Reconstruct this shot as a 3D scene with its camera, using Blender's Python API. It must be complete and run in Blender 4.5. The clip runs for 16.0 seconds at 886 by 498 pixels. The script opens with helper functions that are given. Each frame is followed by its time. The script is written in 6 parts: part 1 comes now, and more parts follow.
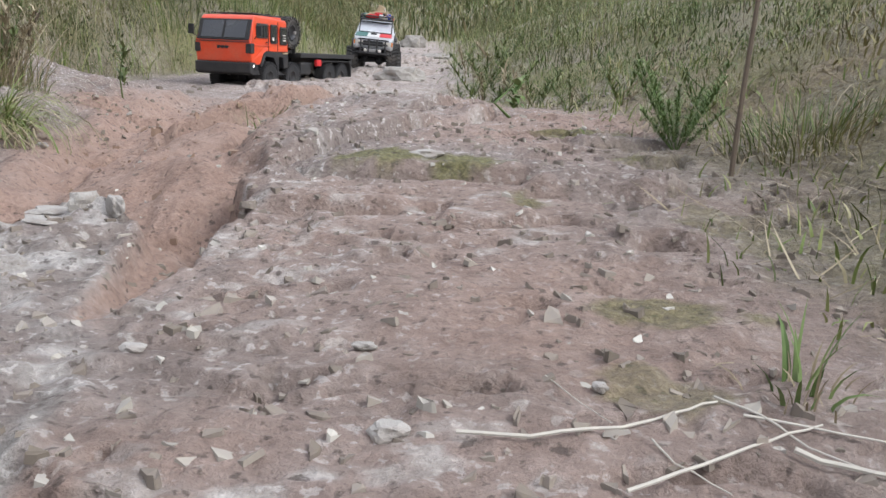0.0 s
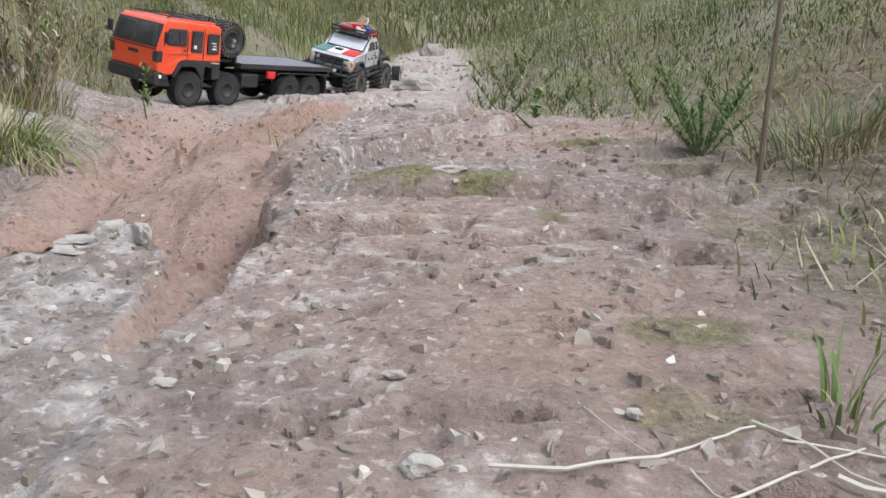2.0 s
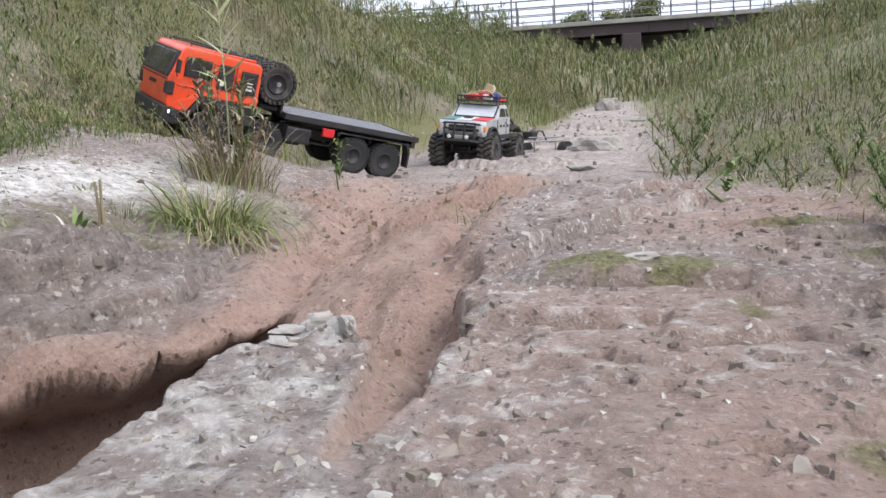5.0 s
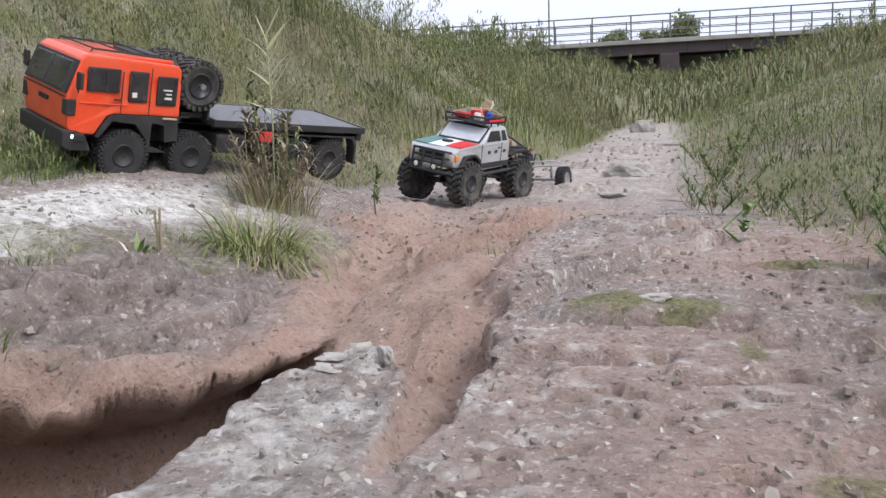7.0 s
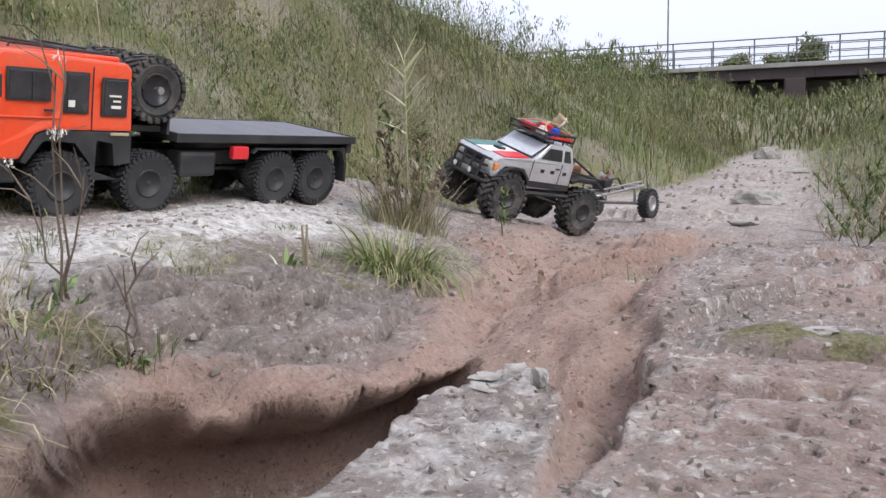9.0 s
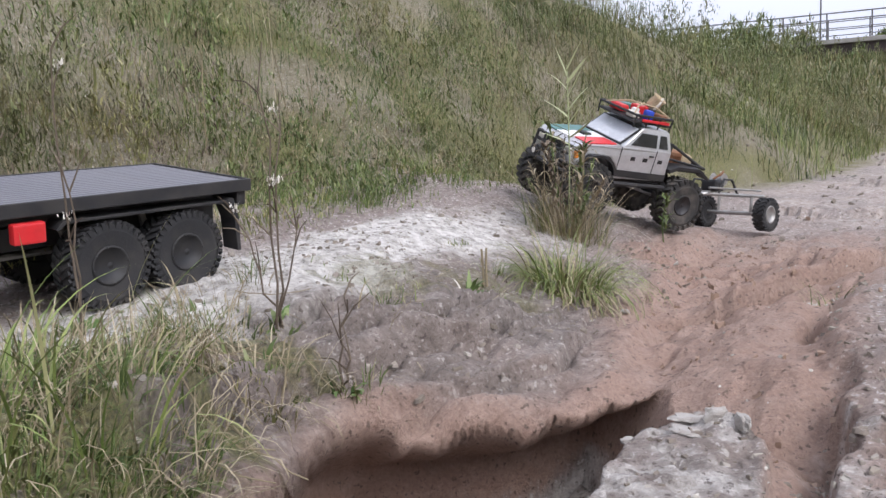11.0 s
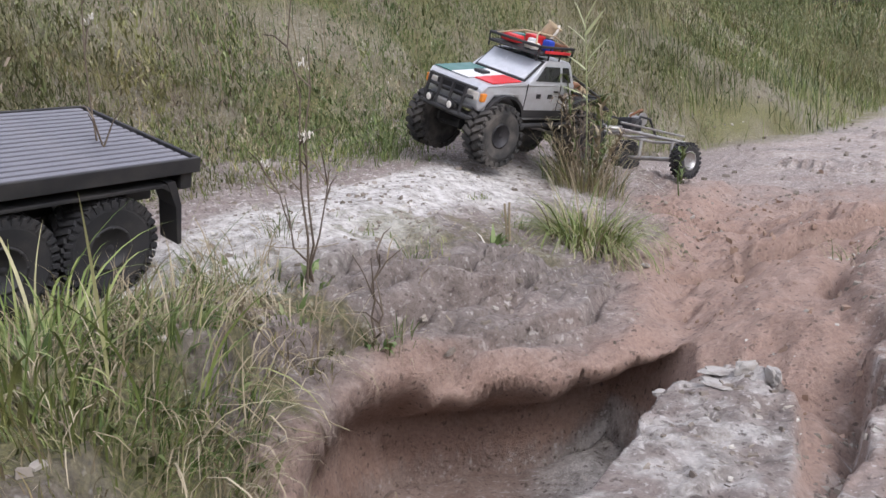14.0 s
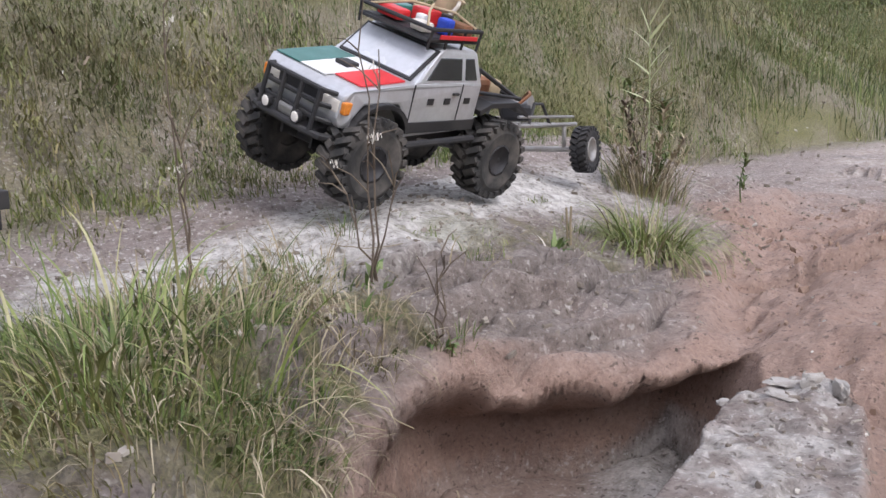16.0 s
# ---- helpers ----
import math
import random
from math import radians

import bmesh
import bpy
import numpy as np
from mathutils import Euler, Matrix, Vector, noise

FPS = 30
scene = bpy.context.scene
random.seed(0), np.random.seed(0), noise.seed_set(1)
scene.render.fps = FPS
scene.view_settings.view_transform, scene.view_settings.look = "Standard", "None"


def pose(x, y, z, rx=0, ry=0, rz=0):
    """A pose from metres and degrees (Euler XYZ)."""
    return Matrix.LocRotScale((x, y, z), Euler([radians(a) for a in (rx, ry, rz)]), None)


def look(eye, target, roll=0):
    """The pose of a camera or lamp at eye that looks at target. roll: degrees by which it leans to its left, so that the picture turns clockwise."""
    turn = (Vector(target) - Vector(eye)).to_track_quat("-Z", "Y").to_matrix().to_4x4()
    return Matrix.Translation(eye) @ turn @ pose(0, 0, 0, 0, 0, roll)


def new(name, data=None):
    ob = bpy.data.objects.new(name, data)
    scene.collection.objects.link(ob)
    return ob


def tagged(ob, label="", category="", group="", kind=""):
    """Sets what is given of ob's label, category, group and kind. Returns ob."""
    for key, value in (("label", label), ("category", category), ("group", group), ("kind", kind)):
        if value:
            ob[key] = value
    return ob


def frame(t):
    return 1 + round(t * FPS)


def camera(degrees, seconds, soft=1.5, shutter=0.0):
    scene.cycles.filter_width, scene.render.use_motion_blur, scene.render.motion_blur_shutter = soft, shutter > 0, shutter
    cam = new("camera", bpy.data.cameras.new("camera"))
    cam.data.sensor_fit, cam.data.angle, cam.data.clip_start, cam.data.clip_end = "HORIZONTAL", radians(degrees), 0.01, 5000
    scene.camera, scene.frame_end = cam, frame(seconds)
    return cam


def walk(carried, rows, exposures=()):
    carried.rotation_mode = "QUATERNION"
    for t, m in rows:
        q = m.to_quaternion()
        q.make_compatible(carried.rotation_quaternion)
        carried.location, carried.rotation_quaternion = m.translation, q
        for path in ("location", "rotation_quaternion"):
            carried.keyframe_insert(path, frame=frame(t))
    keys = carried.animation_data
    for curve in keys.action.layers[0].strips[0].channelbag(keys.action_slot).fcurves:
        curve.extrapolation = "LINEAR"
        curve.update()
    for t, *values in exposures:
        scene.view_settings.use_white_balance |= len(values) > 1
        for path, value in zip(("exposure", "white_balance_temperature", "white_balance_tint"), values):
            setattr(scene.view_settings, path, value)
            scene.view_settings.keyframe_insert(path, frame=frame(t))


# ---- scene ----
cam = camera(54.7, 16.0)
PATH = [
    (0, (-0.0171, 0.0612, 0.2312), (-0.0469, 1.3771, -0.1101), 1.6),
    (0.5, (-0.0210, 0.0632, 0.2353), (-0.0666, 1.3810, -0.0985), -0.1),
    (1, (-0.0197, 0.0646, 0.2360), (-0.0666, 1.3824, -0.0985), 0.1),
    (1.5, (-0.0184, 0.0653, 0.2360), (-0.0829, 1.3810, -0.1021), -0.1),
    (2, (-0.0184, 0.0666, 0.2394), (-0.0871, 1.3838, -0.0925), -0.5),
    (2.5, (-0.0176, 0.0687, 0.2353), (-0.0694, 1.3824, -0.1129), -0.5),
    (2.9, (-0.0197, 0.0741, 0.2449), (0.0088, 1.4028, -0.0456), 0.2),
    (3, (-0.0279, 0.0700, 0.2434), (-0.0218, 1.4028, -0.0279), 0.3),
    (3.5, (-0.0279, 0.0700, 0.2387), (-0.0835, 1.3960, -0.0578), -1.7),
    (4, (-0.0321, 0.0674, 0.2524), (-0.1584, 1.3921, -0.0293), -3.6),
    (4.5, (-0.0388, 0.0674, 0.2571), (-0.2938, 1.3709, -0.0360), -3.9),
    (4.7, (-0.0374, 0.0674, 0.2638), (-0.3563, 1.3641, 0.0082), -3.6),
    (6.8, (-0.0096, -0.0122, 0.3107), (-0.3890, 1.2757, 0.0918), -1.9),
    (7, (-0.0109, -0.0109, 0.3115), (-0.4012, 1.2743, 0.0951), -2.0),
    (7.5, (-0.0238, -0.0163, 0.3115), (-0.4753, 1.2493, 0.1013), -2.1),
    (8, (-0.0374, -0.0190, 0.3074), (-0.5324, 1.2315, 0.1081), -1.8),
    (8.5, (-0.0462, -0.0231, 0.3046), (-0.6032, 1.2022, 0.1107), -2.1),
    (9, (-0.0544, -0.0299, 0.3121), (-0.6059, 1.2009, 0.1353), -1.2),
    (9.5, (-0.0782, -0.0428, 0.3216), (-0.6950, 1.1560, 0.1462), -0.7),
    (10, (-0.0762, -0.0490, 0.3516), (-0.7746, 1.1065, 0.1871), -1.9),
    (10.2, (-0.0829, -0.0593, 0.3610), (-0.8146, 1.0751, 0.1938), -2.1),
    (12.3, (-0.0993, -0.1060, 0.3910), (-0.8249, 1.0146, 0.1326), -3.9),
    (12.5, (-0.1006, -0.1047, 0.3896), (-0.8078, 1.0249, 0.1190), -4.0),
    (13, (-0.1081, -0.1182, 0.3910), (-0.8187, 1.0071, 0.1088), -4.1),
    (13.5, (-0.1088, -0.1231, 0.3957), (-0.8459, 0.9887, 0.1306), -3.1),
    (14, (-0.1171, -0.1176, 0.3910), (-0.8541, 0.9921, 0.1182), -2.7),
    (14.5, (-0.1156, -0.1182, 0.3910), (-0.8560, 0.9879, 0.1122), -2.9),
    (15, (-0.1182, -0.1149, 0.3910), (-0.8888, 0.9724, 0.1204), -3.0),
    (15.5, (-0.1265, -0.1319, 0.3929), (-0.9254, 0.9357, 0.1251), -2.3),
    (16, (-0.1231, -0.1360, 0.3971), (-0.9268, 0.9275, 0.1272), -2.0),
]
walk(cam, [(t, look(eye, target, roll)) for t, eye, target, roll in PATH],
     [(0.0, -0.24, 6320, 9), (1.0, -0.14, 6320, 9), (4.5, -0.12, 6320, 10), (7.0, -0.24, 6270, 11), (10.0, -0.29, 6250, 13), (16.0, -0.32, 6270, 15)])


# ---- the world: an overcast sky and a very wide, weak sun ----
world = bpy.data.worlds.new("overcast_sky")
scene.world = world
world.use_nodes = True
wn, wl = world.node_tree.nodes, world.node_tree.links
sky = wn.new("ShaderNodeTexSky")
sky.sky_type, sky.sun_disc = "NISHITA", False
sky.sun_elevation, sky.sun_rotation = radians(45), radians(108)
sky.dust_density, sky.ozone_density = 6.0, 0.6
grey = wn.new("ShaderNodeHueSaturation")
grey.inputs["Saturation"].default_value = 0.22
wl.new(sky.outputs["Color"], grey.inputs["Color"])
cloud = wn.new("ShaderNodeMix")
cloud.data_type = "RGBA"
cloud.inputs[0].default_value = 0.7
cloud.inputs[7].default_value = (4.7, 4.95, 5.75, 1)  # even cloud layer under the clear sky
wl.new(grey.outputs["Color"], cloud.inputs[6])
wl.new(cloud.outputs[2], wn["Background"].inputs["Color"])
wn["Background"].inputs["Strength"].default_value = 0.3
sun = new("sun", bpy.data.lights.new("sun", "SUN"))
sun.data.energy, sun.data.angle, sun.data.color = 2.1, radians(22), (1.0, 0.985, 0.97)
sun.matrix_world = look((3.4, 0.2, 4.2), (-0.6, 1.5, 0))
scene.view_settings.exposure = 0.0


# ---- small tools ----
def vnoise(x, y, seed=0):
    """Smooth value noise from -1 to 1 on arrays."""
    xi, yi = np.floor(x).astype(np.int64), np.floor(y).astype(np.int64)
    fx, fy = x - xi, y - yi
    fx, fy = fx * fx * (3 - 2 * fx), fy * fy * (3 - 2 * fy)

    def corner(a, b):
        n = (a * 374761393 + b * 668265263 + seed * 982451653) & 0xFFFFFFFF
        n = ((n ^ (n >> 13)) * 1274126177) & 0xFFFFFFFF
        n = ((n ^ (n >> 16)) * 2246822519) & 0xFFFFFFFF
        return (n & 0xFFFFFF) / 0x7FFFFF - 1.0
    top = corner(xi, yi) * (1 - fx) + corner(xi + 1, yi) * fx
    low = corner(xi, yi + 1) * (1 - fx) + corner(xi + 1, yi + 1) * fx
    return top * (1 - fy) + low * fy


def fnoise(x, y, seed=0, octaves=4):
    total, amp = 0, 1.0
    for k in range(octaves):
        total = total + amp * vnoise(x * 2 ** k, y * 2 ** k, seed + k)
        amp *= 0.5
    return total / 1.9


def sm(a, b, v):
    t = np.clip((v - a) / (b - a), 0, 1)
    return t * t * (3 - 2 * t)


def mesh_of(name, verts, faces, mats=(), smooth=False):
    me = bpy.data.meshes.new(name)
    me.from_pydata(verts, [], faces)
    for m in mats:
        me.materials.append(m)
    if smooth:
        me.polygons.foreach_set("use_smooth", [True] * len(me.polygons))
    me.update()
    return me


def part(name, bm, material, parent=None, label="", smooth=False):
    """Links a bmesh as one mesh object, under a thing or a part."""
    me = bpy.data.meshes.new(name)
    bmesh.ops.recalc_face_normals(bm, faces=bm.faces)
    bm.to_mesh(me)
    bm.free()
    me.materials.append(material)
    if smooth:
        me.polygons.foreach_set("use_smooth", [True] * len(me.polygons))
    ob = new(name, me)
    if parent:
        ob.parent = parent
    if label:
        tagged(ob, label)
    return ob


def rounded(bm, cut):
    """Bevels all the edges of a bmesh that meet at a real angle."""
    edges = [e for e in bm.edges if e.is_manifold and e.calc_face_angle(0) > 0.4]
    bmesh.ops.bevel(bm, geom=edges, offset=cut, segments=2, profile=0.6, affect="EDGES", clamp_overlap=True)
    return bm


def box(cx, cy, cz, sx, sy, sz, cut=0.0, bm=None, turn=None):
    bm2 = bmesh.new()
    bmesh.ops.create_cube(bm2, size=1.0, matrix=Matrix.Diagonal((sx, sy, sz, 1)))
    if cut:
        rounded(bm2, cut)
    m = Matrix.Translation((cx, cy, cz)) @ (turn.to_4x4() if turn else Matrix.Identity(4))
    bmesh.ops.transform(bm2, matrix=m, verts=bm2.verts)
    if bm is None:
        return bm2
    tmp = bpy.data.meshes.new("tmp")
    bm2.to_mesh(tmp)
    bm2.free()
    bm.from_mesh(tmp)
    bpy.data.meshes.remove(tmp)
    return bm


def prism(profile, y0, y1, cut=0.0, taper=None):
    """A profile of (x, z) drawn out along y; taper(x, z) scales the width."""
    bm = bmesh.new()
    rows = []
    for y in (y0, y1):
        rows.append([bm.verts.new((x, y * (taper(x, z) if taper else 1), z)) for x, z in profile])
    n = len(profile)
    bm.faces.new(rows[0])
    bm.faces.new(rows[1][::-1])
    for i in range(n):
        bm.faces.new((rows[0][i], rows[1][i], rows[1][(i + 1) % n], rows[0][(i + 1) % n]))
    bmesh.ops.recalc_face_normals(bm, faces=bm.faces)
    if cut:
        rounded(bm, cut)
    return bm


def lathe(profile, steps=32, bm=None, centre=(0, 0, 0)):
    """A profile of (radius, y) turned about the y axis."""
    bm = bm or bmesh.new()
    rings = []
    for r, y in profile:
        rings.append([bm.verts.new((centre[0] + r * math.cos(2 * math.pi * k / steps), centre[1] + y, centre[2] + r * math.sin(2 * math.pi * k / steps))) for k in range(steps)])
    for a, b in zip(rings, rings[1:]):
        for k in range(steps):
            bm.faces.new((a[k], a[(k + 1) % steps], b[(k + 1) % steps], b[k]))
    for ring in (rings[0], rings[-1]):
        if profile[0 if ring is rings[0] else -1][0] > 1e-5:
            bm.faces.new(ring)
    return bm


def tube(points, radius, sides=7, bm=None, tip=None):
    """A round bar along points; tip is the radius at the far end."""
    bm = bm or bmesh.new()
    pts = [Vector(p) for p in points]
    tip = radius if tip is None else tip
    rings = []
    side = None
    for i, p in enumerate(pts):
        d = (pts[min(i + 1, len(pts) - 1)] - pts[max(i - 1, 0)]).normalized()
        if side is None:
            side = d.orthogonal().normalized()
        side = (side - d * side.dot(d)).normalized()
        up = d.cross(side)
        r = radius + (tip - radius) * i / max(1, len(pts) - 1)
        rings.append([bm.verts.new(p + r * (math.cos(2 * math.pi * k / sides) * side + math.sin(2 * math.pi * k / sides) * up)) for k in range(sides)])
    for a, b in zip(rings, rings[1:]):
        for k in range(sides):
            bm.faces.new((a[k], a[(k + 1) % sides], b[(k + 1) % sides], b[k]))
    bm.faces.new(rings[0][::-1])
    bm.faces.new(rings[-1])
    return bm


# ---- materials ----
def shader(name):
    m = bpy.data.materials.new(name)
    m.use_nodes = True
    return m, m.node_tree.nodes, m.node_tree.links, m.node_tree.nodes["Principled BSDF"]


def ramp(n, l, fac, stops):
    r = n.new("ShaderNodeValToRGB")
    while len(r.color_ramp.elements) < len(stops):
        r.color_ramp.elements.new(0.5)
    for e, (p, c) in zip(r.color_ramp.elements, stops):
        e.position, e.color = p, (*c, 1)
    l.new(fac, r.inputs["Fac"])
    return r.outputs["Color"]


def mixed(n, l, fac, a, b, kind="MIX"):
    m = n.new("ShaderNodeMix")
    m.data_type, m.blend_type = "RGBA", kind
    for sock, v in ((m.inputs[0], fac), (m.inputs[6], a), (m.inputs[7], b)):
        if isinstance(v, bpy.types.NodeSocket):
            l.new(v, sock)
        elif isinstance(v, tuple):
            sock.default_value = (*v, 1)
        else:
            sock.default_value = v
    return m.outputs[2]


def grain(n, l, scale, detail=6.0, rough=0.6, coord="Object"):
    tc, t = n.new("ShaderNodeTexCoord"), n.new("ShaderNodeTexNoise")
    t.inputs["Scale"].default_value, t.inputs["Detail"].default_value, t.inputs["Roughness"].default_value = scale, detail, rough
    l.new(tc.outputs[coord], t.inputs["Vector"])
    return t.outputs["Fac"]


def bumped(n, l, bsdf, height, strength, distance):
    b = n.new("ShaderNodeBump")
    b.inputs["Strength"].default_value, b.inputs["Distance"].default_value = strength, distance
    l.new(height, b.inputs["Height"])
    l.new(b.outputs["Normal"], bsdf.inputs["Normal"])


def worn(name, base, dirt=(0.26, 0.2, 0.15), amount=0.5, rough=0.5, metal=0.0, scale=30.0, bump=0.15, coat=0.0):
    """A painted, plastic, rubber or metal surface with dust in patches and fine grain."""
    m, n, l, b = shader(name)
    big, fine = grain(n, l, scale), grain(n, l, scale * 9)
    dust = ramp(n, l, big, [(0.42, (0, 0, 0)), (0.75, (amount,) * 3)])
    tint = mixed(n, l, 0.25, base, ramp(n, l, fine, [(0.3, tuple(c * 0.7 for c in base)), (0.7, tuple(min(1, c * 1.2) for c in base))]))
    l.new(mixed(n, l, dust, tint, dirt), b.inputs["Base Color"])
    r = ramp(n, l, big, [(0.35, (rough,) * 3), (0.8, (min(1, rough + 0.35),) * 3)])
    l.new(r, b.inputs["Roughness"])
    b.inputs["Metallic"].default_value = metal
    b.inputs["Coat Weight"].default_value = coat
    bumped(n, l, b, fine, bump, 0.002)
    return m


def leafy(name, stops, rough=0.6, clumpy=False):
    """Plant matter: each blade or leaf takes its own tint, streaked by a fine grain."""
    m, n, l, b = shader(name)
    g = n.new("ShaderNodeNewGeometry")
    tone = ramp(n, l, g.outputs["Random Per Island"], stops)
    streak = grain(n, l, 140.0, 3.0)
    if clumpy:
        patch = grain(n, l, 3.0, 4.0)
        wide_patch = grain(n, l, 0.9, 5.0)
        tone = mixed(n, l, ramp(n, l, wide_patch, [(0.46, (0, 0, 0)), (0.62, (0.6,) * 3)]), tone, (0.2, 0.155, 0.1))
        tone = mixed(n, l, 0.9, tone, ramp(n, l, patch, [(0.34, (0.24, 0.29, 0.2)), (0.5, (0.5, 0.51, 0.46)), (0.66, (0.72, 0.66, 0.56))]), "OVERLAY")
    l.new(mixed(n, l, 0.35, tone, ramp(n, l, streak, [(0.3, (0.03, 0.035, 0.015)), (0.75, (0.4, 0.4, 0.22))]), "SOFT_LIGHT"), b.inputs["Base Color"])
    b.inputs["Roughness"].default_value = rough
    b.inputs["Specular IOR Level"].default_value = 0.3
    return m


def ground_material():
    m, n, l, b = shader("damp_earth")
    at = n.new("ShaderNodeAttribute")
    at.attribute_name = "cover"
    sep = n.new("ShaderNodeSeparateColor")
    l.new(at.outputs["Color"], sep.inputs["Color"])
    big, mid, fine, dot = grain(n, l, 5.0), grain(n, l, 34.0, 8.0, 0.7), grain(n, l, 170.0, 6.0, 0.7), grain(n, l, 70.0, 2.0)
    soil = mixed(n, l, 0.6, ramp(n, l, big, [(0.3, (0.202, 0.157, 0.136)), (0.5, (0.264, 0.212, 0.188)), (0.72, (0.327, 0.278, 0.254))]),
                 ramp(n, l, mid, [(0.3, (0.0905, 0.0731, 0.0626)), (0.42, (0.202, 0.164, 0.144)), (0.54, (0.278, 0.233, 0.211)), (0.72, (0.404, 0.362, 0.334))]))
    clay = mixed(n, l, 0.5, ramp(n, l, big, [(0.3, (0.284, 0.184, 0.142)), (0.7, (0.401, 0.28, 0.223))]),
                 ramp(n, l, mid, [(0.3, (0.133, 0.0751, 0.0542)), (0.42, (0.284, 0.184, 0.142)), (0.58, (0.359, 0.251, 0.2)), (0.75, (0.502, 0.392, 0.334))]))
    crust = ramp(n, l, mid, [(0.32, (0.148, 0.131, 0.117)), (0.44, (0.418, 0.392, 0.357)), (0.6, (0.696, 0.67, 0.635))])
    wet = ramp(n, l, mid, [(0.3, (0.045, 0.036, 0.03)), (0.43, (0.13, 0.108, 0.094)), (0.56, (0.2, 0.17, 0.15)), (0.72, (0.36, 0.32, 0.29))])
    moss = ramp(n, l, fine, [(0.3, (0.05, 0.05, 0.018)), (0.55, (0.15, 0.145, 0.045)), (0.75, (0.25, 0.23, 0.1))])
    col = mixed(n, l, sep.outputs["Red"], soil, clay)
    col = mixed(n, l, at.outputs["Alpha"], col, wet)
    col = mixed(n, l, sep.outputs["Blue"], col, crust)
    flecks = ramp(n, l, dot, [(0.64, (0, 0, 0)), (0.7, (0.6,) * 3)])
    dry = n.new("ShaderNodeMath")
    dry.operation = "MULTIPLY_ADD"
    l.new(sep.outputs["Red"], dry.inputs[0])
    dry.inputs[1].default_value, dry.inputs[2].default_value = -1.0, 1.0
    flecks = mixed(n, l, 1.0, flecks, dry.outputs[0], "MULTIPLY")
    col = mixed(n, l, flecks, col, (0.62, 0.58, 0.53))
    chip = grain(n, l, 125.0, 5.0, 0.55)
    # low end: dark specks painted as shaded pits; high end below: pale chips
    col = mixed(n, l, ramp(n, l, chip, [(0.34, (0.7,) * 3), (0.4, (0, 0, 0))]), col, (0.075, 0.055, 0.045))
    pale = mixed(n, l, 1.0, ramp(n, l, chip, [(0.6, (0, 0, 0)), (0.645, (0.65,) * 3)]), dry.outputs[0], "MULTIPLY")
    less = n.new("ShaderNodeMath")
    less.operation = "MULTIPLY_ADD"
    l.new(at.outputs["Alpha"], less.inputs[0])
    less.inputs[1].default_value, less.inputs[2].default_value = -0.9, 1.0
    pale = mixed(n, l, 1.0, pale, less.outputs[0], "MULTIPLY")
    col = mixed(n, l, pale, col, (0.7, 0.655, 0.62))
    col = mixed(n, l, sep.outputs["Green"], col, moss)
    col = mixed(n, l, 0.5, col, ramp(n, l, fine, [(0.25, (0.25,) * 3), (0.5, (0.5,) * 3), (0.75, (0.78,) * 3)]), "OVERLAY")
    l.new(col, b.inputs["Base Color"])
    l.new(ramp(n, l, mid, [(0.3, (0.75,) * 3), (0.7, (0.95,) * 3)]), b.inputs["Roughness"])
    add = n.new("ShaderNodeMath")
    add.operation = "ADD"
    l.new(mid, add.inputs[0])
    l.new(fine, add.inputs[1])
    bumped(n, l, b, add.outputs[0], 0.8, 0.008)
    return m


EARTH = ground_material()
STONE = worn("grey_stone", (0.36, 0.34, 0.31), (0.2, 0.17, 0.14), 0.7, 0.85, 0, 40, 0.6)
PALE = worn("pale_flake", (0.4, 0.375, 0.345), (0.2, 0.165, 0.135), 0.75, 0.85, 0, 60, 0.6)
GRASS = leafy("grass_blades", [(0.0, (0.06, 0.095, 0.025)), (0.4, (0.12, 0.17, 0.05)), (0.75, (0.19, 0.24, 0.085)), (0.9, (0.3, 0.29, 0.15)), (1.0, (0.42, 0.38, 0.26))], 0.6, True)
BANK = leafy("bank_growth", [(0.0, (0.043, 0.0645, 0.0241)), (0.35, (0.0946, 0.12, 0.0473)), (0.65, (0.146, 0.172, 0.0774)), (0.82, (0.215, 0.206, 0.12)), (1.0, (0.327, 0.284, 0.206))], 0.6, True)
MEADOW = leafy("meadow_blades", [(0.0, (0.12, 0.17, 0.045)), (0.5, (0.21, 0.26, 0.085)), (0.85, (0.33, 0.34, 0.15)), (1.0, (0.46, 0.42, 0.28))], 0.55)
BROAD = leafy("broad_leaves", [(0.0, (0.07, 0.1, 0.035)), (0.5, (0.14, 0.18, 0.07)), (0.93, (0.24, 0.27, 0.13)), (1.0, (0.42, 0.42, 0.34))], 0.6, True)
FRESH = leafy("fresh_green", [(0.0, (0.1, 0.165, 0.05)), (0.5, (0.16, 0.23, 0.08)), (1.0, (0.26, 0.31, 0.15))])
REED = leafy("reed_leaves", [(0.0, (0.36, 0.4, 0.22)), (1.0, (0.52, 0.54, 0.36))])
DRY = leafy("dry_straw", [(0.0, (0.22, 0.18, 0.12)), (0.5, (0.36, 0.3, 0.21)), (1.0, (0.5, 0.44, 0.34))], 0.8)
TWIG = leafy("dead_stalks", [(0.0, (0.1, 0.075, 0.06)), (0.5, (0.19, 0.15, 0.12)), (1.0, (0.3, 0.25, 0.2))], 0.85)
BLEACHED = leafy("bleached_twigs", [(0.0, (0.48, 0.45, 0.41)), (1.0, (0.7, 0.66, 0.61))], 0.85)
FLUFF = leafy("seed_fluff", [(0.0, (0.55, 0.5, 0.44)), (1.0, (0.75, 0.72, 0.68))], 0.9)
ORANGE = worn("orange_paint", (0.74, 0.066, 0.016), (0.45, 0.2, 0.12), 0.3, 0.3, 0, 14, 0.03, 0.6)
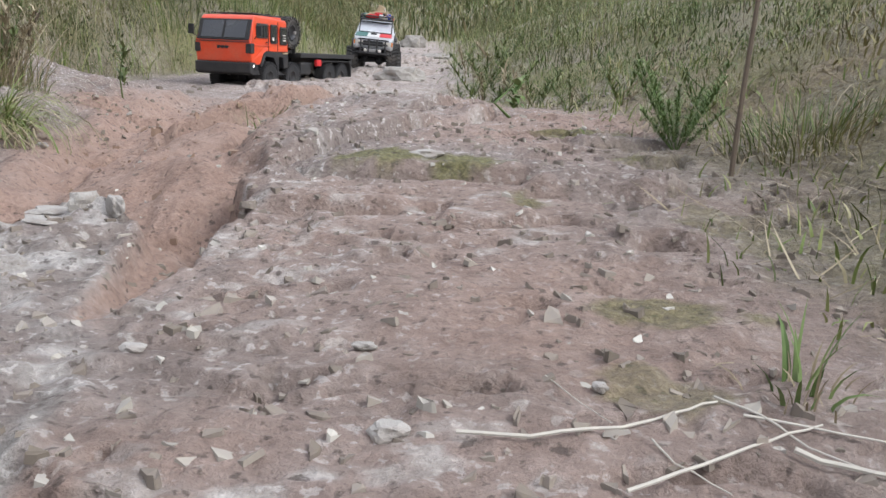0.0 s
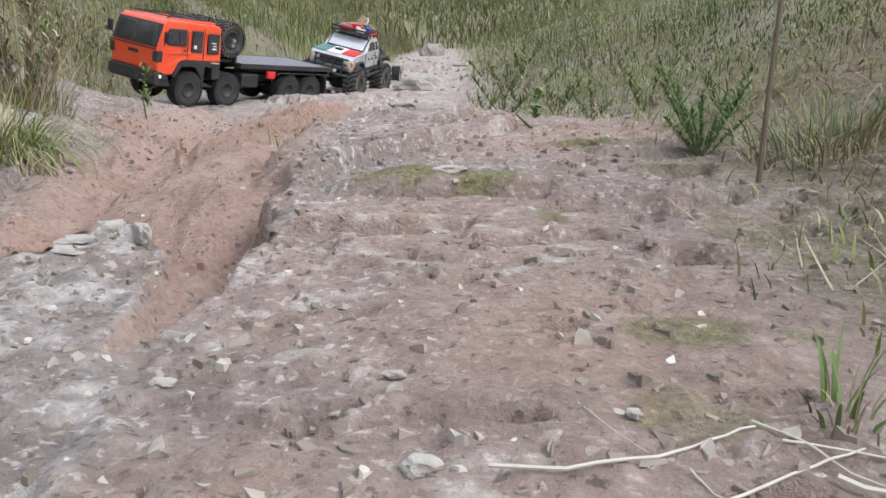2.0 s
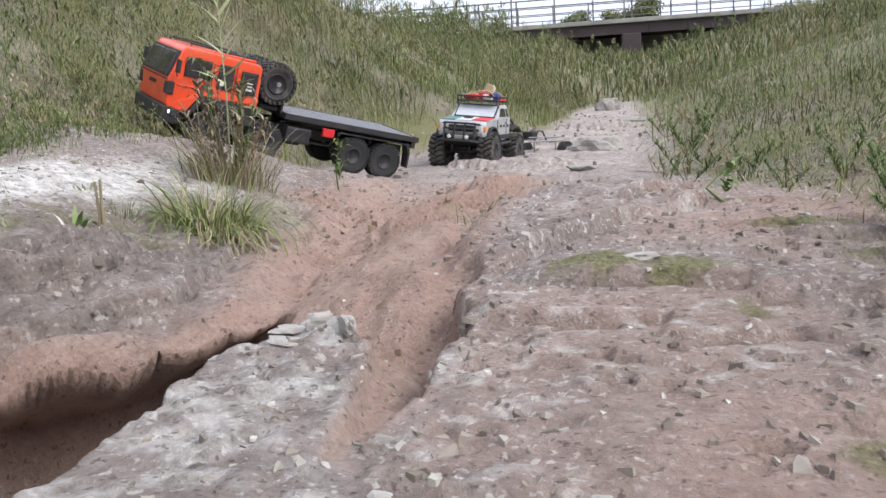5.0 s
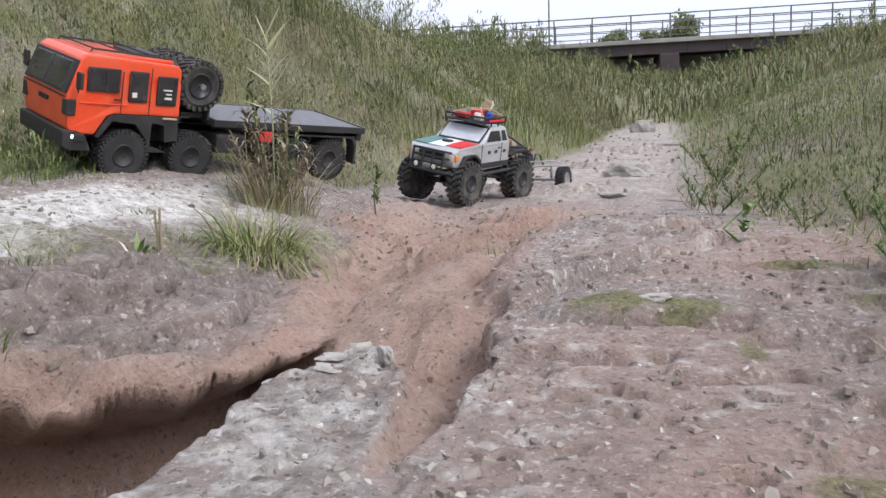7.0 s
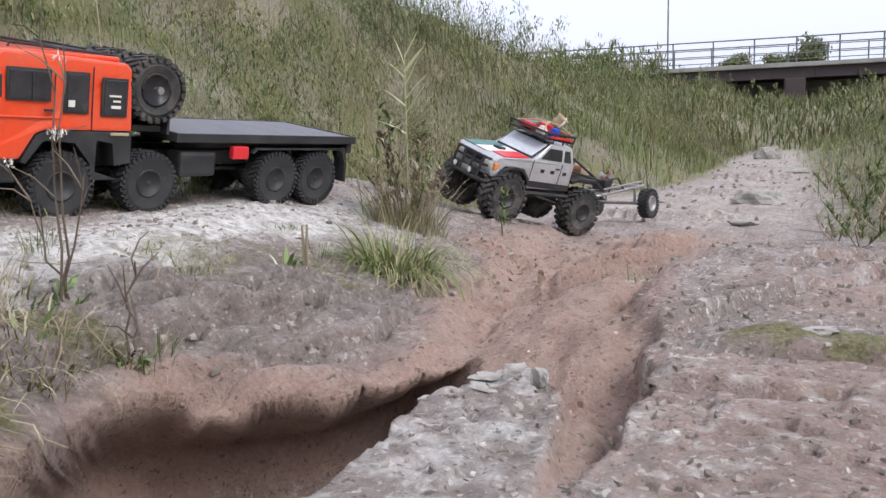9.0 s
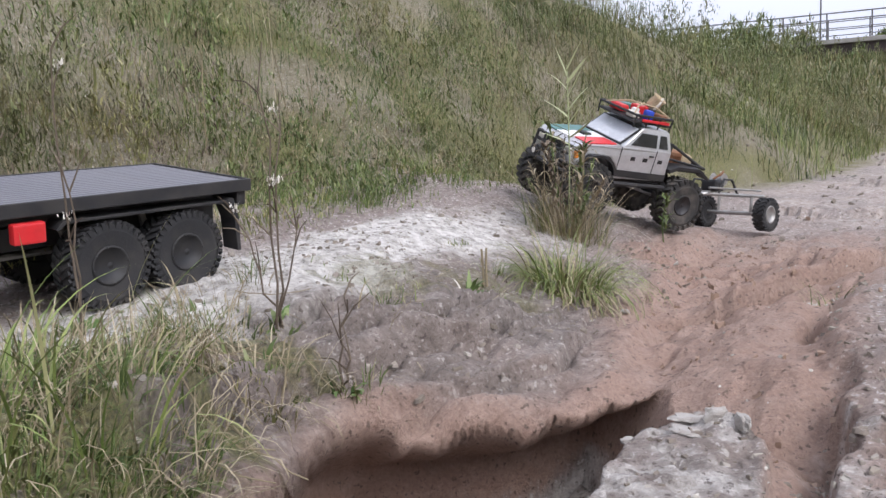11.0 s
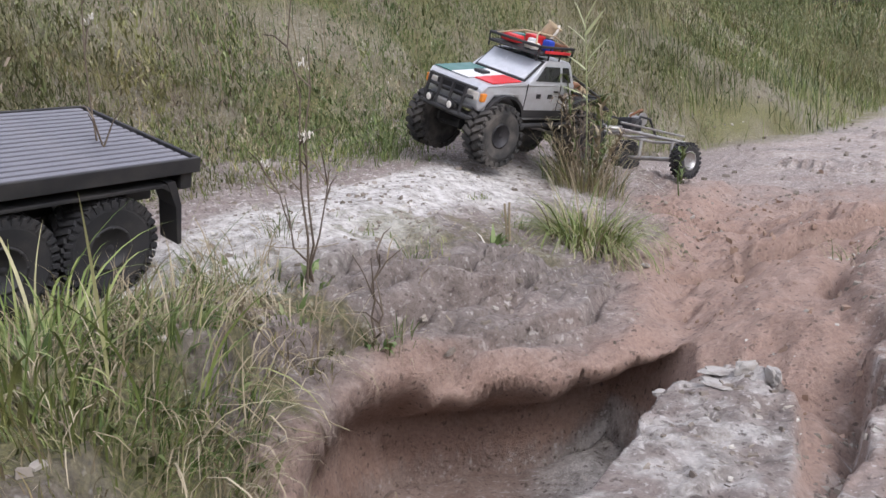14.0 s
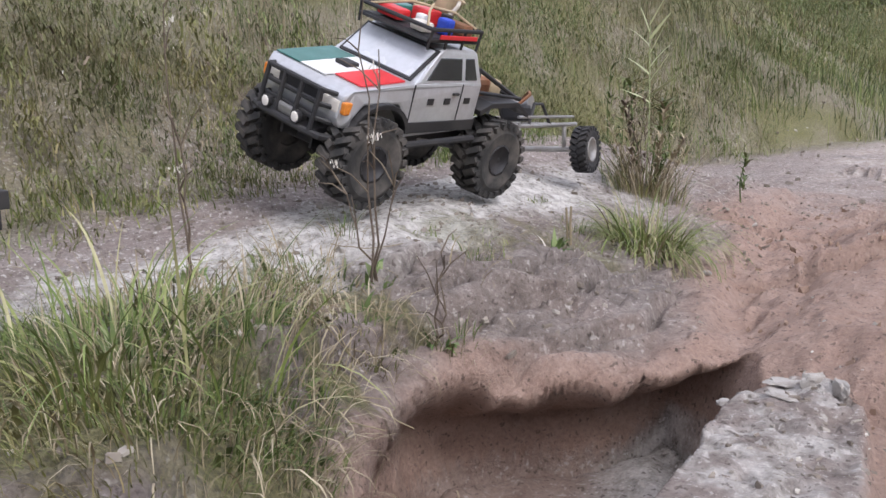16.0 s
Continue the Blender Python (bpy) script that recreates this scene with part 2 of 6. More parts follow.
BLACK = worn("black_plastic", (0.018, 0.018, 0.02), (0.11, 0.095, 0.08), 0.3, 0.5, 0, 25, 0.1)
RUBBER = worn("black_rubber", (0.022, 0.022, 0.024), (0.09, 0.08, 0.07), 0.4, 0.8, 0, 30, 0.3)
MUDDY = worn("dusty_rubber", (0.03, 0.029, 0.028), (0.17, 0.15, 0.13), 0.75, 0.85, 0, 24, 0.3)
DECKM = worn("dark_deck_boards", (0.15, 0.15, 0.17), (0.24, 0.23, 0.24), 0.5, 0.45, 0, 10, 0.1)
GLASS = worn("smoked_window", (0.02, 0.021, 0.024), (0.09, 0.09, 0.09), 0.4, 0.07, 0, 10, 0.0, 0.8)
# sky reflected in the pickup's windscreen, put into its pale base colour
SKY_SHEEN = worn("windscreen_painted_reflection", (0.5, 0.52, 0.56), (0.6, 0.58, 0.56), 0.3, 0.12, 0, 10, 0.0, 0.6)
SILVER = worn("silver_paint", (0.58, 0.59, 0.61), (0.24, 0.2, 0.17), 0.45, 0.28, 0.55, 12, 0.03, 0.4)
WHITE = worn("white_paint", (0.75, 0.75, 0.74), (0.4, 0.36, 0.3), 0.3, 0.35, 0, 14, 0.03, 0.3)
RED = worn("red_paint", (0.62, 0.02, 0.025), (0.3, 0.1, 0.08), 0.2, 0.4, 0, 14, 0.03, 0.2)
GREEN = worn("green_paint", (0.02, 0.13, 0.11), (0.15, 0.17, 0.14), 0.3, 0.4, 0, 14, 0.03, 0.2)
BLUE = worn("blue_plastic", (0.02, 0.06, 0.45), (0.1, 0.12, 0.3), 0.2, 0.4, 0, 20, 0.05)
AMBER = worn("amber_lens", (0.75, 0.24, 0.03), (0.3, 0.2, 0.1), 0.3, 0.2, 0, 20, 0.02, 0.4)
STEEL = worn("bare_steel", (0.42, 0.41, 0.4), (0.26, 0.22, 0.18), 0.6, 0.38, 0.8, 25, 0.1)
RIM = worn("dark_rim", (0.025, 0.025, 0.028), (0.12, 0.1, 0.09), 0.25, 0.4, 0.3, 30, 0.1)
BROWN = worn("brown_bundle", (0.2, 0.085, 0.04), (0.28, 0.2, 0.13), 0.5, 0.85, 0, 40, 0.5)
ROPE = worn("tan_rope", (0.45, 0.35, 0.22), (0.25, 0.2, 0.15), 0.4, 0.9, 0, 60, 0.6)
RUST = worn("rusty_girder", (0.055, 0.042, 0.044), (0.1, 0.075, 0.07), 0.6, 0.8, 0.1, 1.5, 0.3)
CONCRETE = worn("weathered_concrete", (0.3, 0.29, 0.27), (0.13, 0.12, 0.1), 0.6, 0.9, 0, 1.2, 0.3)
RAIL = worn("grey_railing", (0.16, 0.16, 0.165), (0.1, 0.08, 0.06), 0.5, 0.6, 0.3, 3, 0.1)


def lamp_glow(name, strength):
    m, n, l, b = shader(name)
    b.inputs["Base Color"].default_value = (0.9, 0.9, 0.88, 1)
    b.inputs["Emission Color"].default_value = (1, 0.97, 0.9, 1)
    b.inputs["Emission Strength"].default_value = strength
    return m


HEADLIGHT = lamp_glow("lit_headlight", 2.5)


# ---- the ground: one sheet, fine near the camera and coarse towards the horizon ----
def along(y, stations):
    return np.interp(y, [s[0] for s in stations], [s[1] for s in stations])


FOOT = [(-3, -0.3), (0.1, -0.44), (0.36, -0.6), (0.455, -0.64), (0.55, -0.683), (0.645, -0.69), (0.7, -0.662), (0.74, -0.6), (0.8, -0.525), (0.95, -0.48), (1.26, -0.6), (1.9, -0.74), (2.6, -0.82), (4.0, -1.1), (6.3, -1.0), (17, -1.0), (30, -1.6)]
HIGH = [(-3, -1.42), (0.5, -1.44), (0.8, -1.47), (1.2, -1.62), (2.0, -1.68), (3.0, -1.5), (3.9, -1.16), (5.0, -0.84), (6.3, -0.8), (9, -0.95), (13, -1.05), (17, -1.0), (25, -2.0), (60, -5)]
SLAB = [(-3, -0.3), (0.3, -0.3), (0.5, -0.21), (0.62, -0.2), (0.73, -0.215), (0.9, -0.235), (1.05, -0.27), (1.45, -0.26), (2.0, -0.28), (2.3, -0.16), (3.0, -0.08), (4.5, 0.02), (9, -0.1), (30, 1.0)]
RIGHT = [(-3, 0.3), (0.4, 0.16), (0.75, 0.17), (1.1, 0.17), (2.0, 0.08), (3.0, -0.06), (4.4, -0.08), (6.5, -0.2), (10, -0.33), (15, -0.5), (21, -0.8), (60, 4)]
PIT = [(-0.5, 0.24), (-0.56, 0.35), (-0.622, 0.45), (-0.67, 0.555), (-0.662, 0.63), (-0.622, 0.676), (-0.576, 0.716), (-0.53, 0.755), (-0.49, 0.805), (-0.472, 0.86), (-0.435, 0.91), (-0.4, 0.85), (-0.395, 0.775), (-0.42, 0.68), (-0.388, 0.6), (-0.385, 0.465), (-0.375, 0.24)]
for _ in range(2):
    PIT = [(a[0] * f + b[0] * (1 - f), a[1] * f + b[1] * (1 - f)) for a, b in zip(PIT, PIT[1:] + PIT[:1]) for f in (0.75, 0.25)]
FLOOR = -0.14
TONGUE = [(-0.3, 0.2), (-0.375, 0.3), (-0.375, 0.46), (-0.373, 0.53), (-0.392, 0.65), (-0.38, 0.712), (-0.342, 0.742), (-0.308, 0.748), (-0.262, 0.695), (-0.24, 0.58), (-0.228, 0.5), (-0.18, 0.44), (-0.15, 0.2)]
# broken steps in the crust: line (the higher side is on the left of its way), rise, how far the raised plate reaches, depth of the cleft
LEDGES = [
    ([(-0.66, 0.24), (-0.69, 0.33), (-0.725, 0.43), (-0.76, 0.53), (-0.765, 0.6), (-0.745, 0.68), (-0.71, 0.8), (-0.68, 0.93), (-0.69, 1.1)], 0.03, 0.08, 0.034),
    ([(-0.68, 0.58), (-0.66, 0.7), (-0.62, 0.79), (-0.575, 0.9), (-0.6, 1.05)], 0.018, 0.05, 0.016),
    ([(-0.88, 0.5), (-0.85, 0.66), (-0.86, 0.8), (-0.82, 0.98), (-0.8, 1.2)], 0.01, 0.08, 0.026),
    ([(-0.78, 0.72), (-0.76, 0.85), (-0.73, 1.0), (-0.7, 1.15)], 0.012, 0.06, 0.024),
    ([(-0.62, 1.34), (-0.52, 1.39), (-0.44, 1.42), (-0.36, 1.48), (-0.3, 1.56), (-0.24, 1.7)], 0.035, 0.3, 0.038),
    ([(-0.2, 0.86), (-0.18, 0.93), (-0.137, 1.05), (-0.043, 1.2), (0.06, 1.33)], 0.018, 0.16, 0.014),
    ([(-0.17, 0.845), (-0.1, 0.84), (-0.03, 0.85), (0.06, 0.83)], 0.012, 0.07, 0.016),
    ([(0.03, 0.795), (0.08, 0.79), (0.14, 0.8), (0.19, 0.84)], 0.014, 0.07, 0.016),
    ([(0.1, 0.64), (0.125, 0.648), (0.16, 0.64)], 0.008, 0.05, 0.018),
    ([(-0.04, 0.70), (0.0, 0.695), (0.05, 0.712)], 0.009, 0.05, 0.014),
    ([(-0.19, 0.74), (-0.13, 0.75), (-0.06, 0.74)], 0.01, 0.05, 0.012),
    ([(0.1, 1.0), (0.17, 1.02), (0.25, 1.08)], 0.016, 0.08, 0.014),
    ([(-0.12, 1.3), (-0.02, 1.42), (0.06, 1.6)], 0.02, 0.2, 0.016),
    ([(-0.8, 1.75), (-0.68, 1.82), (-0.55, 1.84), (-0.45, 1.93)], 0.02, 0.12, 0.02),
    ([(-0.6, 2.2), (-0.45, 2.28), (-0.25, 2.3)], 0.02, 0.2, 0.02),
    ([(-0.85, 3.2), (-0.6, 3.05), (-0.3, 3.2)], 0.03, 0.3, 0.02),
    ([(-0.7, 4.4), (-0.4, 4.3), (-0.1, 4.5)], 0.03, 0.4, 0.02),
    ([(-0.8, 6.0), (-0.5, 5.8), (-0.2, 6.1)], 0.04, 0.5, 0.02),
]
# small hollows in the crust: x, y, radius, depth
HOLLOWS = [(-0.304, 0.708, 0.009, 0.022), (0.02, 0.505, 0.011, 0.014), (-0.083, 0.655, 0.009, 0.016), (-0.06, 0.645, 0.008, 0.014), (0.12, 0.645, 0.013, 0.016), (-0.03, 0.67, 0.008, 0.012), (-0.125, 0.545, 0.009, 0.008), (0.14, 0.56, 0.008, 0.008), (-0.098, 0.39, 0.008, 0.008), (0.06, 0.71, 0.01, 0.012), (-0.063, 0.6, 0.009, 0.014), (-0.032, 0.6, 0.008, 0.013), (-0.09, 0.53, 0.01, 0.008), (-0.135, 0.52, 0.009, 0.007), (-0.04, 0.75, 0.009, 0.012), (-0.7, 1.9, 0.03, 0.025), (-0.62, 1.7, 0.022, 0.02), (-0.36, 2.2, 0.03, 0.025), (-0.53, 1.15, 0.015, 0.014), (-0.47, 1.25, 0.013, 0.014)]


def pit_distance(x, y):
    """Signed distance to the outline of the washed-out hole (inside is minus), and the nearest point of it."""
    best, nx, ny = np.full(x.shape, 1e9), np.zeros(x.shape), np.zeros(x.shape)
    inside = np.zeros(x.shape, bool)
    n = len(PIT)
    for i in range(n):
        (x0, y0), (x1, y1) = PIT[i], PIT[(i + 1) % n]
        ex, ey = x1 - x0, y1 - y0
        t = np.clip(((x - x0) * ex + (y - y0) * ey) / (ex * ex + ey * ey), 0, 1)
        px, py = x0 + t * ex, y0 + t * ey
        d = np.hypot(x - px, y - py)
        near = d < best
        best, nx, ny = np.where(near, d, best), np.where(near, px, nx), np.where(near, py, ny)
        cross = ((y0 > y) != (y1 > y)) & (x < (x1 - x0) * (y - y0) / (y1 - y0 + 1e-12) + x0)
        inside ^= cross
    return np.where(inside, -best, best), nx, ny


def to_line(x, y, line):
    """Distance to a bent line, signed: plus on its left; and the share of the way along it."""
    best, sign, way = np.full(x.shape, 1e9), np.ones(x.shape), np.zeros(x.shape)
    n = len(line) - 1
    for i in range(n):
        (x0, y0), (x1, y1) = line[i], line[i + 1]
        ex, ey = x1 - x0, y1 - y0
        t = np.clip(((x - x0) * ex + (y - y0) * ey) / (ex * ex + ey * ey), 0, 1)
        d = np.hypot(x - x0 - t * ex, y - y0 - t * ey)
        near = d < best
        best = np.where(near, d, best)
        sign = np.where(near, np.where(ex * (y - y0) - ey * (x - x0) > 0, 1.0, -1.0), sign)
        way = np.where(near, (i + t) / n, way)
    return best * sign, way


def inside_of(x, y, ring):
    """Signed distance to a closed outline, plus inside."""
    best, inside = np.full(x.shape, 1e9), np.zeros(x.shape, bool)
    for (x0, y0), (x1, y1) in zip(ring, ring[1:] + ring[:1]):
        ex, ey = x1 - x0, y1 - y0
        t = np.clip(((x - x0) * ex + (y - y0) * ey) / (ex * ex + ey * ey), 0, 1)
        best = np.minimum(best, np.hypot(x - x0 - t * ex, y - y0 - t * ey))
        inside ^= ((y0 > y) != (y1 > y)) & (x < (x1 - x0) * (y - y0) / (y1 - y0 + 1e-12) + x0)
    return np.where(inside, best, -best)


def steps(x, y):
    """The broken ledges with a cleft at the foot of each, and the small hollows."""
    total = np.zeros(x.shape)
    jag = fnoise(x * 16, y * 16, 300, 4)
    for line, rise, reach, cleft in LEDGES:
        xs, ys = [p[0] for p in line], [p[1] for p in line]
        m = 3 * reach + 0.06
        box_in = (x > min(xs) - m) & (x < max(xs) + m) & (y > min(ys) - m) & (y < max(ys) + m)
        if not box_in.any():
            continue
        wide = 0.6 + 0.5 * sm(1.0, 3.0, np.array(ys[0]))
        d, way = to_line(x[box_in], y[box_in], line)
        d = d + 0.013 * jag[box_in] * wide
        ends = sm(0.0, 0.12, way) * sm(1.0, 0.88, way)
        gaps = 0.35 + 0.65 * sm(-0.35, 0.05, fnoise(x[box_in] * 9, y[box_in] * 9, 301, 2))
        total[box_in] += ends * gaps * (rise * sm(-0.004, 0.007, d) * np.exp(-np.clip(d, 0, None) / reach) - cleft * np.exp(-((d + 0.009 * wide) / ((0.006 + 0.2 * cleft) * wide)) ** 2))
    for hx, hy, r, deep in HOLLOWS:
        q = np.hypot((x - hx) / 1.5, y - hy) / r + 0.35 * jag
        total -= deep * sm(1.1, 0.5, q)
    return total


def lay(x, y):
    """Height of the ground with its large forms, without the hole."""
    wob = 0.02 * fnoise(x * 9, y * 9, 3, 3)
    bed = -0.01 - 0.065 * sm(2.6, 3.5, y) + 0.012 * fnoise(x * 4, y * 4, 5) + 1.3 * sm(12, 34, y)
    # channel runs gently down towards the hole
    foot = along(y, FOOT) + wob
    ramp_up = np.minimum(np.clip(0.083 - 0.134 * (y - 2.32) - 0.149 * (x + 1.0), 0, 1), 0.158 + 0.024 * sm(0.45, 0.85, y) + 0.1 * np.clip(-1.15 - x, 0, 0.45))
    ramp_up = ramp_up + 0.04 * sm(-1.06, -1.25, x) * sm(1.7, 1.95, y) * sm(2.65, 2.35, y)
    steep = 0.38 - 0.08 * sm(0.65, 0.95, y) + 0.7 * sm(0.6, 0.3, y)
    lip = 0.035 + 0.022 * sm(0.3, 0.42, y) * sm(0.85, 0.66, y)
    left = np.clip(lip + steep * (foot - x), 0, 1)
    left = np.minimum(left, ramp_up) * sm(foot + 0.05, foot - 0.02, x)
    z = bed * (1 - 0.7 * np.maximum(sm(0, 0.05, left), sm(3.1, 2.7, y))) + left
    # high bank on the far side of the track
    high = along(y, HIGH) + 0.12 * fnoise(x * 1.1, y * 1.1, 8, 3)
    run = np.clip(high - x, 0, None)
    z = z + np.minimum(0.62 * run, 1.25 - 0.7 * sm(4.5, 11, y) + (0.1 - 0.05 * sm(5, 10, y)) * run) * sm(0, 0.25, run)
    # slab on the near side, with a broken edge over the channel
    edge = along(y, SLAB) + (0.018 * fnoise(x * 22, y * 22, 12, 3) + 0.03 * fnoise(x * 4, y * 9, 13, 3)) * sm(0.5, 0.6, y)
    wide = 0.009 + 0.012 * sm(0.8, 1.0, y) + 0.09 * sm(1.15, 1.7, y)
    z = z + 0.08 * sm(edge - 0.36, edge - 0.06, x) * sm(0.72, 0.92, y) * sm(2.6, 1.6, y) * sm(edge + 0.1, edge, x)
    z = z - 0.03 * np.exp(-((x - edge + wide + 0.006) / 0.011) ** 2) * sm(0.62, 0.72, y) * sm(1.3, 1.1, y) * sm(-0.3, 0.1, fnoise(x * 8, y * 8, 302, 2))
    crown = 0.083 + 0.024 * sm(0.7, 0.95, y) - 0.115 * sm(1.25, 2.9, y)
    crown = crown + 0.01 * fnoise(x * 5, y * 5, 15, 3)
    z = z + (np.maximum(crown, z) - z) * sm(edge - wide, edge + wide, x)
    # flat tongue of rock between the hole and the channel
    flat = inside_of(x, y, TONGUE) + 0.008 * fnoise(x * 26, y * 26, 20, 3)
    z = np.maximum(z, (0.046 + 0.022 * sm(0.6, 0.5, y)) * sm(-0.09, -0.01, flat) * sm(-0.4, -0.34, x))
    top = 0.074 + 0.004 * fnoise(x * 9, y * 9, 24, 3) + 0.012 * np.exp(-np.hypot((x + 0.3) / 0.035, (y - 0.715) / 0.025) ** 2)
    z = z + (np.maximum(top, z) - z) * sm(-0.006, 0.006, flat)
    # bank on the right
    right = along(y, RIGHT) + 0.06 * fnoise(x * 2, y * 2, 28, 3)
    run = np.clip(x - right, 0, None)
    z = z + np.minimum(0.3 * run, 0.9 + 0.06 * run) * sm(0, 0.3, run)
    return z


def plates(u, edge=0.16):
    """Tilted plates that end in steep broken edges, from a smooth field."""
    f = u - np.floor(u)
    return np.floor(u) + sm(1 - edge, 1, f) - u + 0.5


def cover_parts(x, y):
    slab = sm(-0.3, -0.2, x) * sm(2.6, 1.8, y)
    hard = np.maximum(slab, sm(-0.43, -0.4, x) * sm(-0.24, -0.28, x) * sm(0.78, 0.7, y))
    track = sm(0.36, 0.2, np.abs(x + 1.15)) * sm(2.3, 1.8, y)
    return hard, track


def rough_part(x, y):
    """Fine relief: clods, laminated flakes, pits, runnels and crevices."""
    near = sm(9, 3, np.hypot(x, y))
    wx, wy = x + 0.02 * fnoise(x * 12, y * 12, 40, 2), y + 0.02 * fnoise(x * 12, y * 12, 41, 2)
    hard, track = cover_parts(x, y)
    foot = along(y, FOOT)
    clay = (1 - hard) * sm(foot - 0.1, foot, x)
    calm = (1 - 0.7 * track) * (1 - 0.5 * sm(2.0, 2.6, y))
    smooth = np.maximum(sm(0.0, 0.45, fnoise(x * 3, y * 4, 200, 3)), 0.85 * sm(0.8, 0.68, y)) * sm(-0.2, 0.0, x + 0.06 * fnoise(x * 6, y * 6, 350, 2))
    flaky = (1 - 0.75 * smooth) * (0.35 + 0.65 * sm(-0.4, 0.2, fnoise(x * 6, y * 8, 55, 3)))
    # laminated crust: plates of two sizes, lifted and broken
    crust = 0.009 * plates(3.2 * fnoise(wx * 4.5, wy * 6, 56, 4)) + 0.005 * plates(3.0 * fnoise(wx * 14, wy * 19, 57, 3), 0.25)
    # the bank lies in layers along its slope
    layers = 0.016 * plates(2.0 * fnoise(wx * 7, wy * 3.2, 61, 4) + (foot - x) * 10, 0.1) + 0.008 * plates(2.4 * fnoise(wx * 16, wy * 10, 62, 3), 0.2)
    # soft clay: rounded lumps cut by runnels, with crumbs
    lumps = 0.03 * (0.35 - np.abs(fnoise(wx * 7, wy * 6, 52, 3))) + 0.012 * fnoise(wx * 22, wy * 18, 63, 3)
    runnel = 0.03 * np.minimum(0, fnoise(wx * 18, wy * 7, 44, 3) + 0.1) * sm(0.6, 0.9, y)
    crumbs = np.maximum(0, fnoise(wx * 48, wy * 48, 36, 3) - 0.1)
    pits = sm(0.46, 0.54, fnoise(wx * 11, wy * 24, 47, 4)) + 0.8 * sm(0.42, 0.5, fnoise(wx * 28, wy * 48, 48, 3))
    grit = fnoise(x * 75, y * 75, 50, 3) + 0.5 * fnoise(x * 210, y * 210, 51, 2) * sm(1.6, 0.9, y)
    bank = (1 - hard) * (1 - clay)
    return steps(x, y) + near * (hard * flaky * crust + bank * calm * layers + clay * calm * (lumps + runnel) + 0.008 * crumbs * (0.4 + 0.6 * clay) * calm
                                 - 0.018 * flaky * pits * (0.2 + 0.8 * hard) * calm + 0.0022 * grit)


def height(x, y):
    x, y = np.asarray(x, float), np.asarray(y, float)
    return lay(x, y) + rough_part(x, y)


def axis(lo, a, b, hi, step, grow):
    inner = list(np.arange(a, b, step))
    out, d = [], step
    v = b
    while v < hi:
        out.append(v)
        d *= grow
        v += d
    back, d, v = [], step, a - step
    while v > lo:
        back.append(v)
        d *= grow
        v -= d
    return np.array(back[::-1] + inner + out)


def outward(lo, hi, first, rate):
    """Steps that grow with the distance."""
    out, v = [], lo
    while v < hi:
        out.append(v)
        v += max(first, rate * abs(v))
    return np.array(out)


XS = axis(-90, -1.15, 0.42, 90, 0.0036, 1.04)
YS = np.concatenate([-outward(0.0, 25, 0.012, 0.045)[:0:-1], np.arange(0.0, 0.24, 0.008), outward(0.24, 160, 0.0026, 0.0085)])


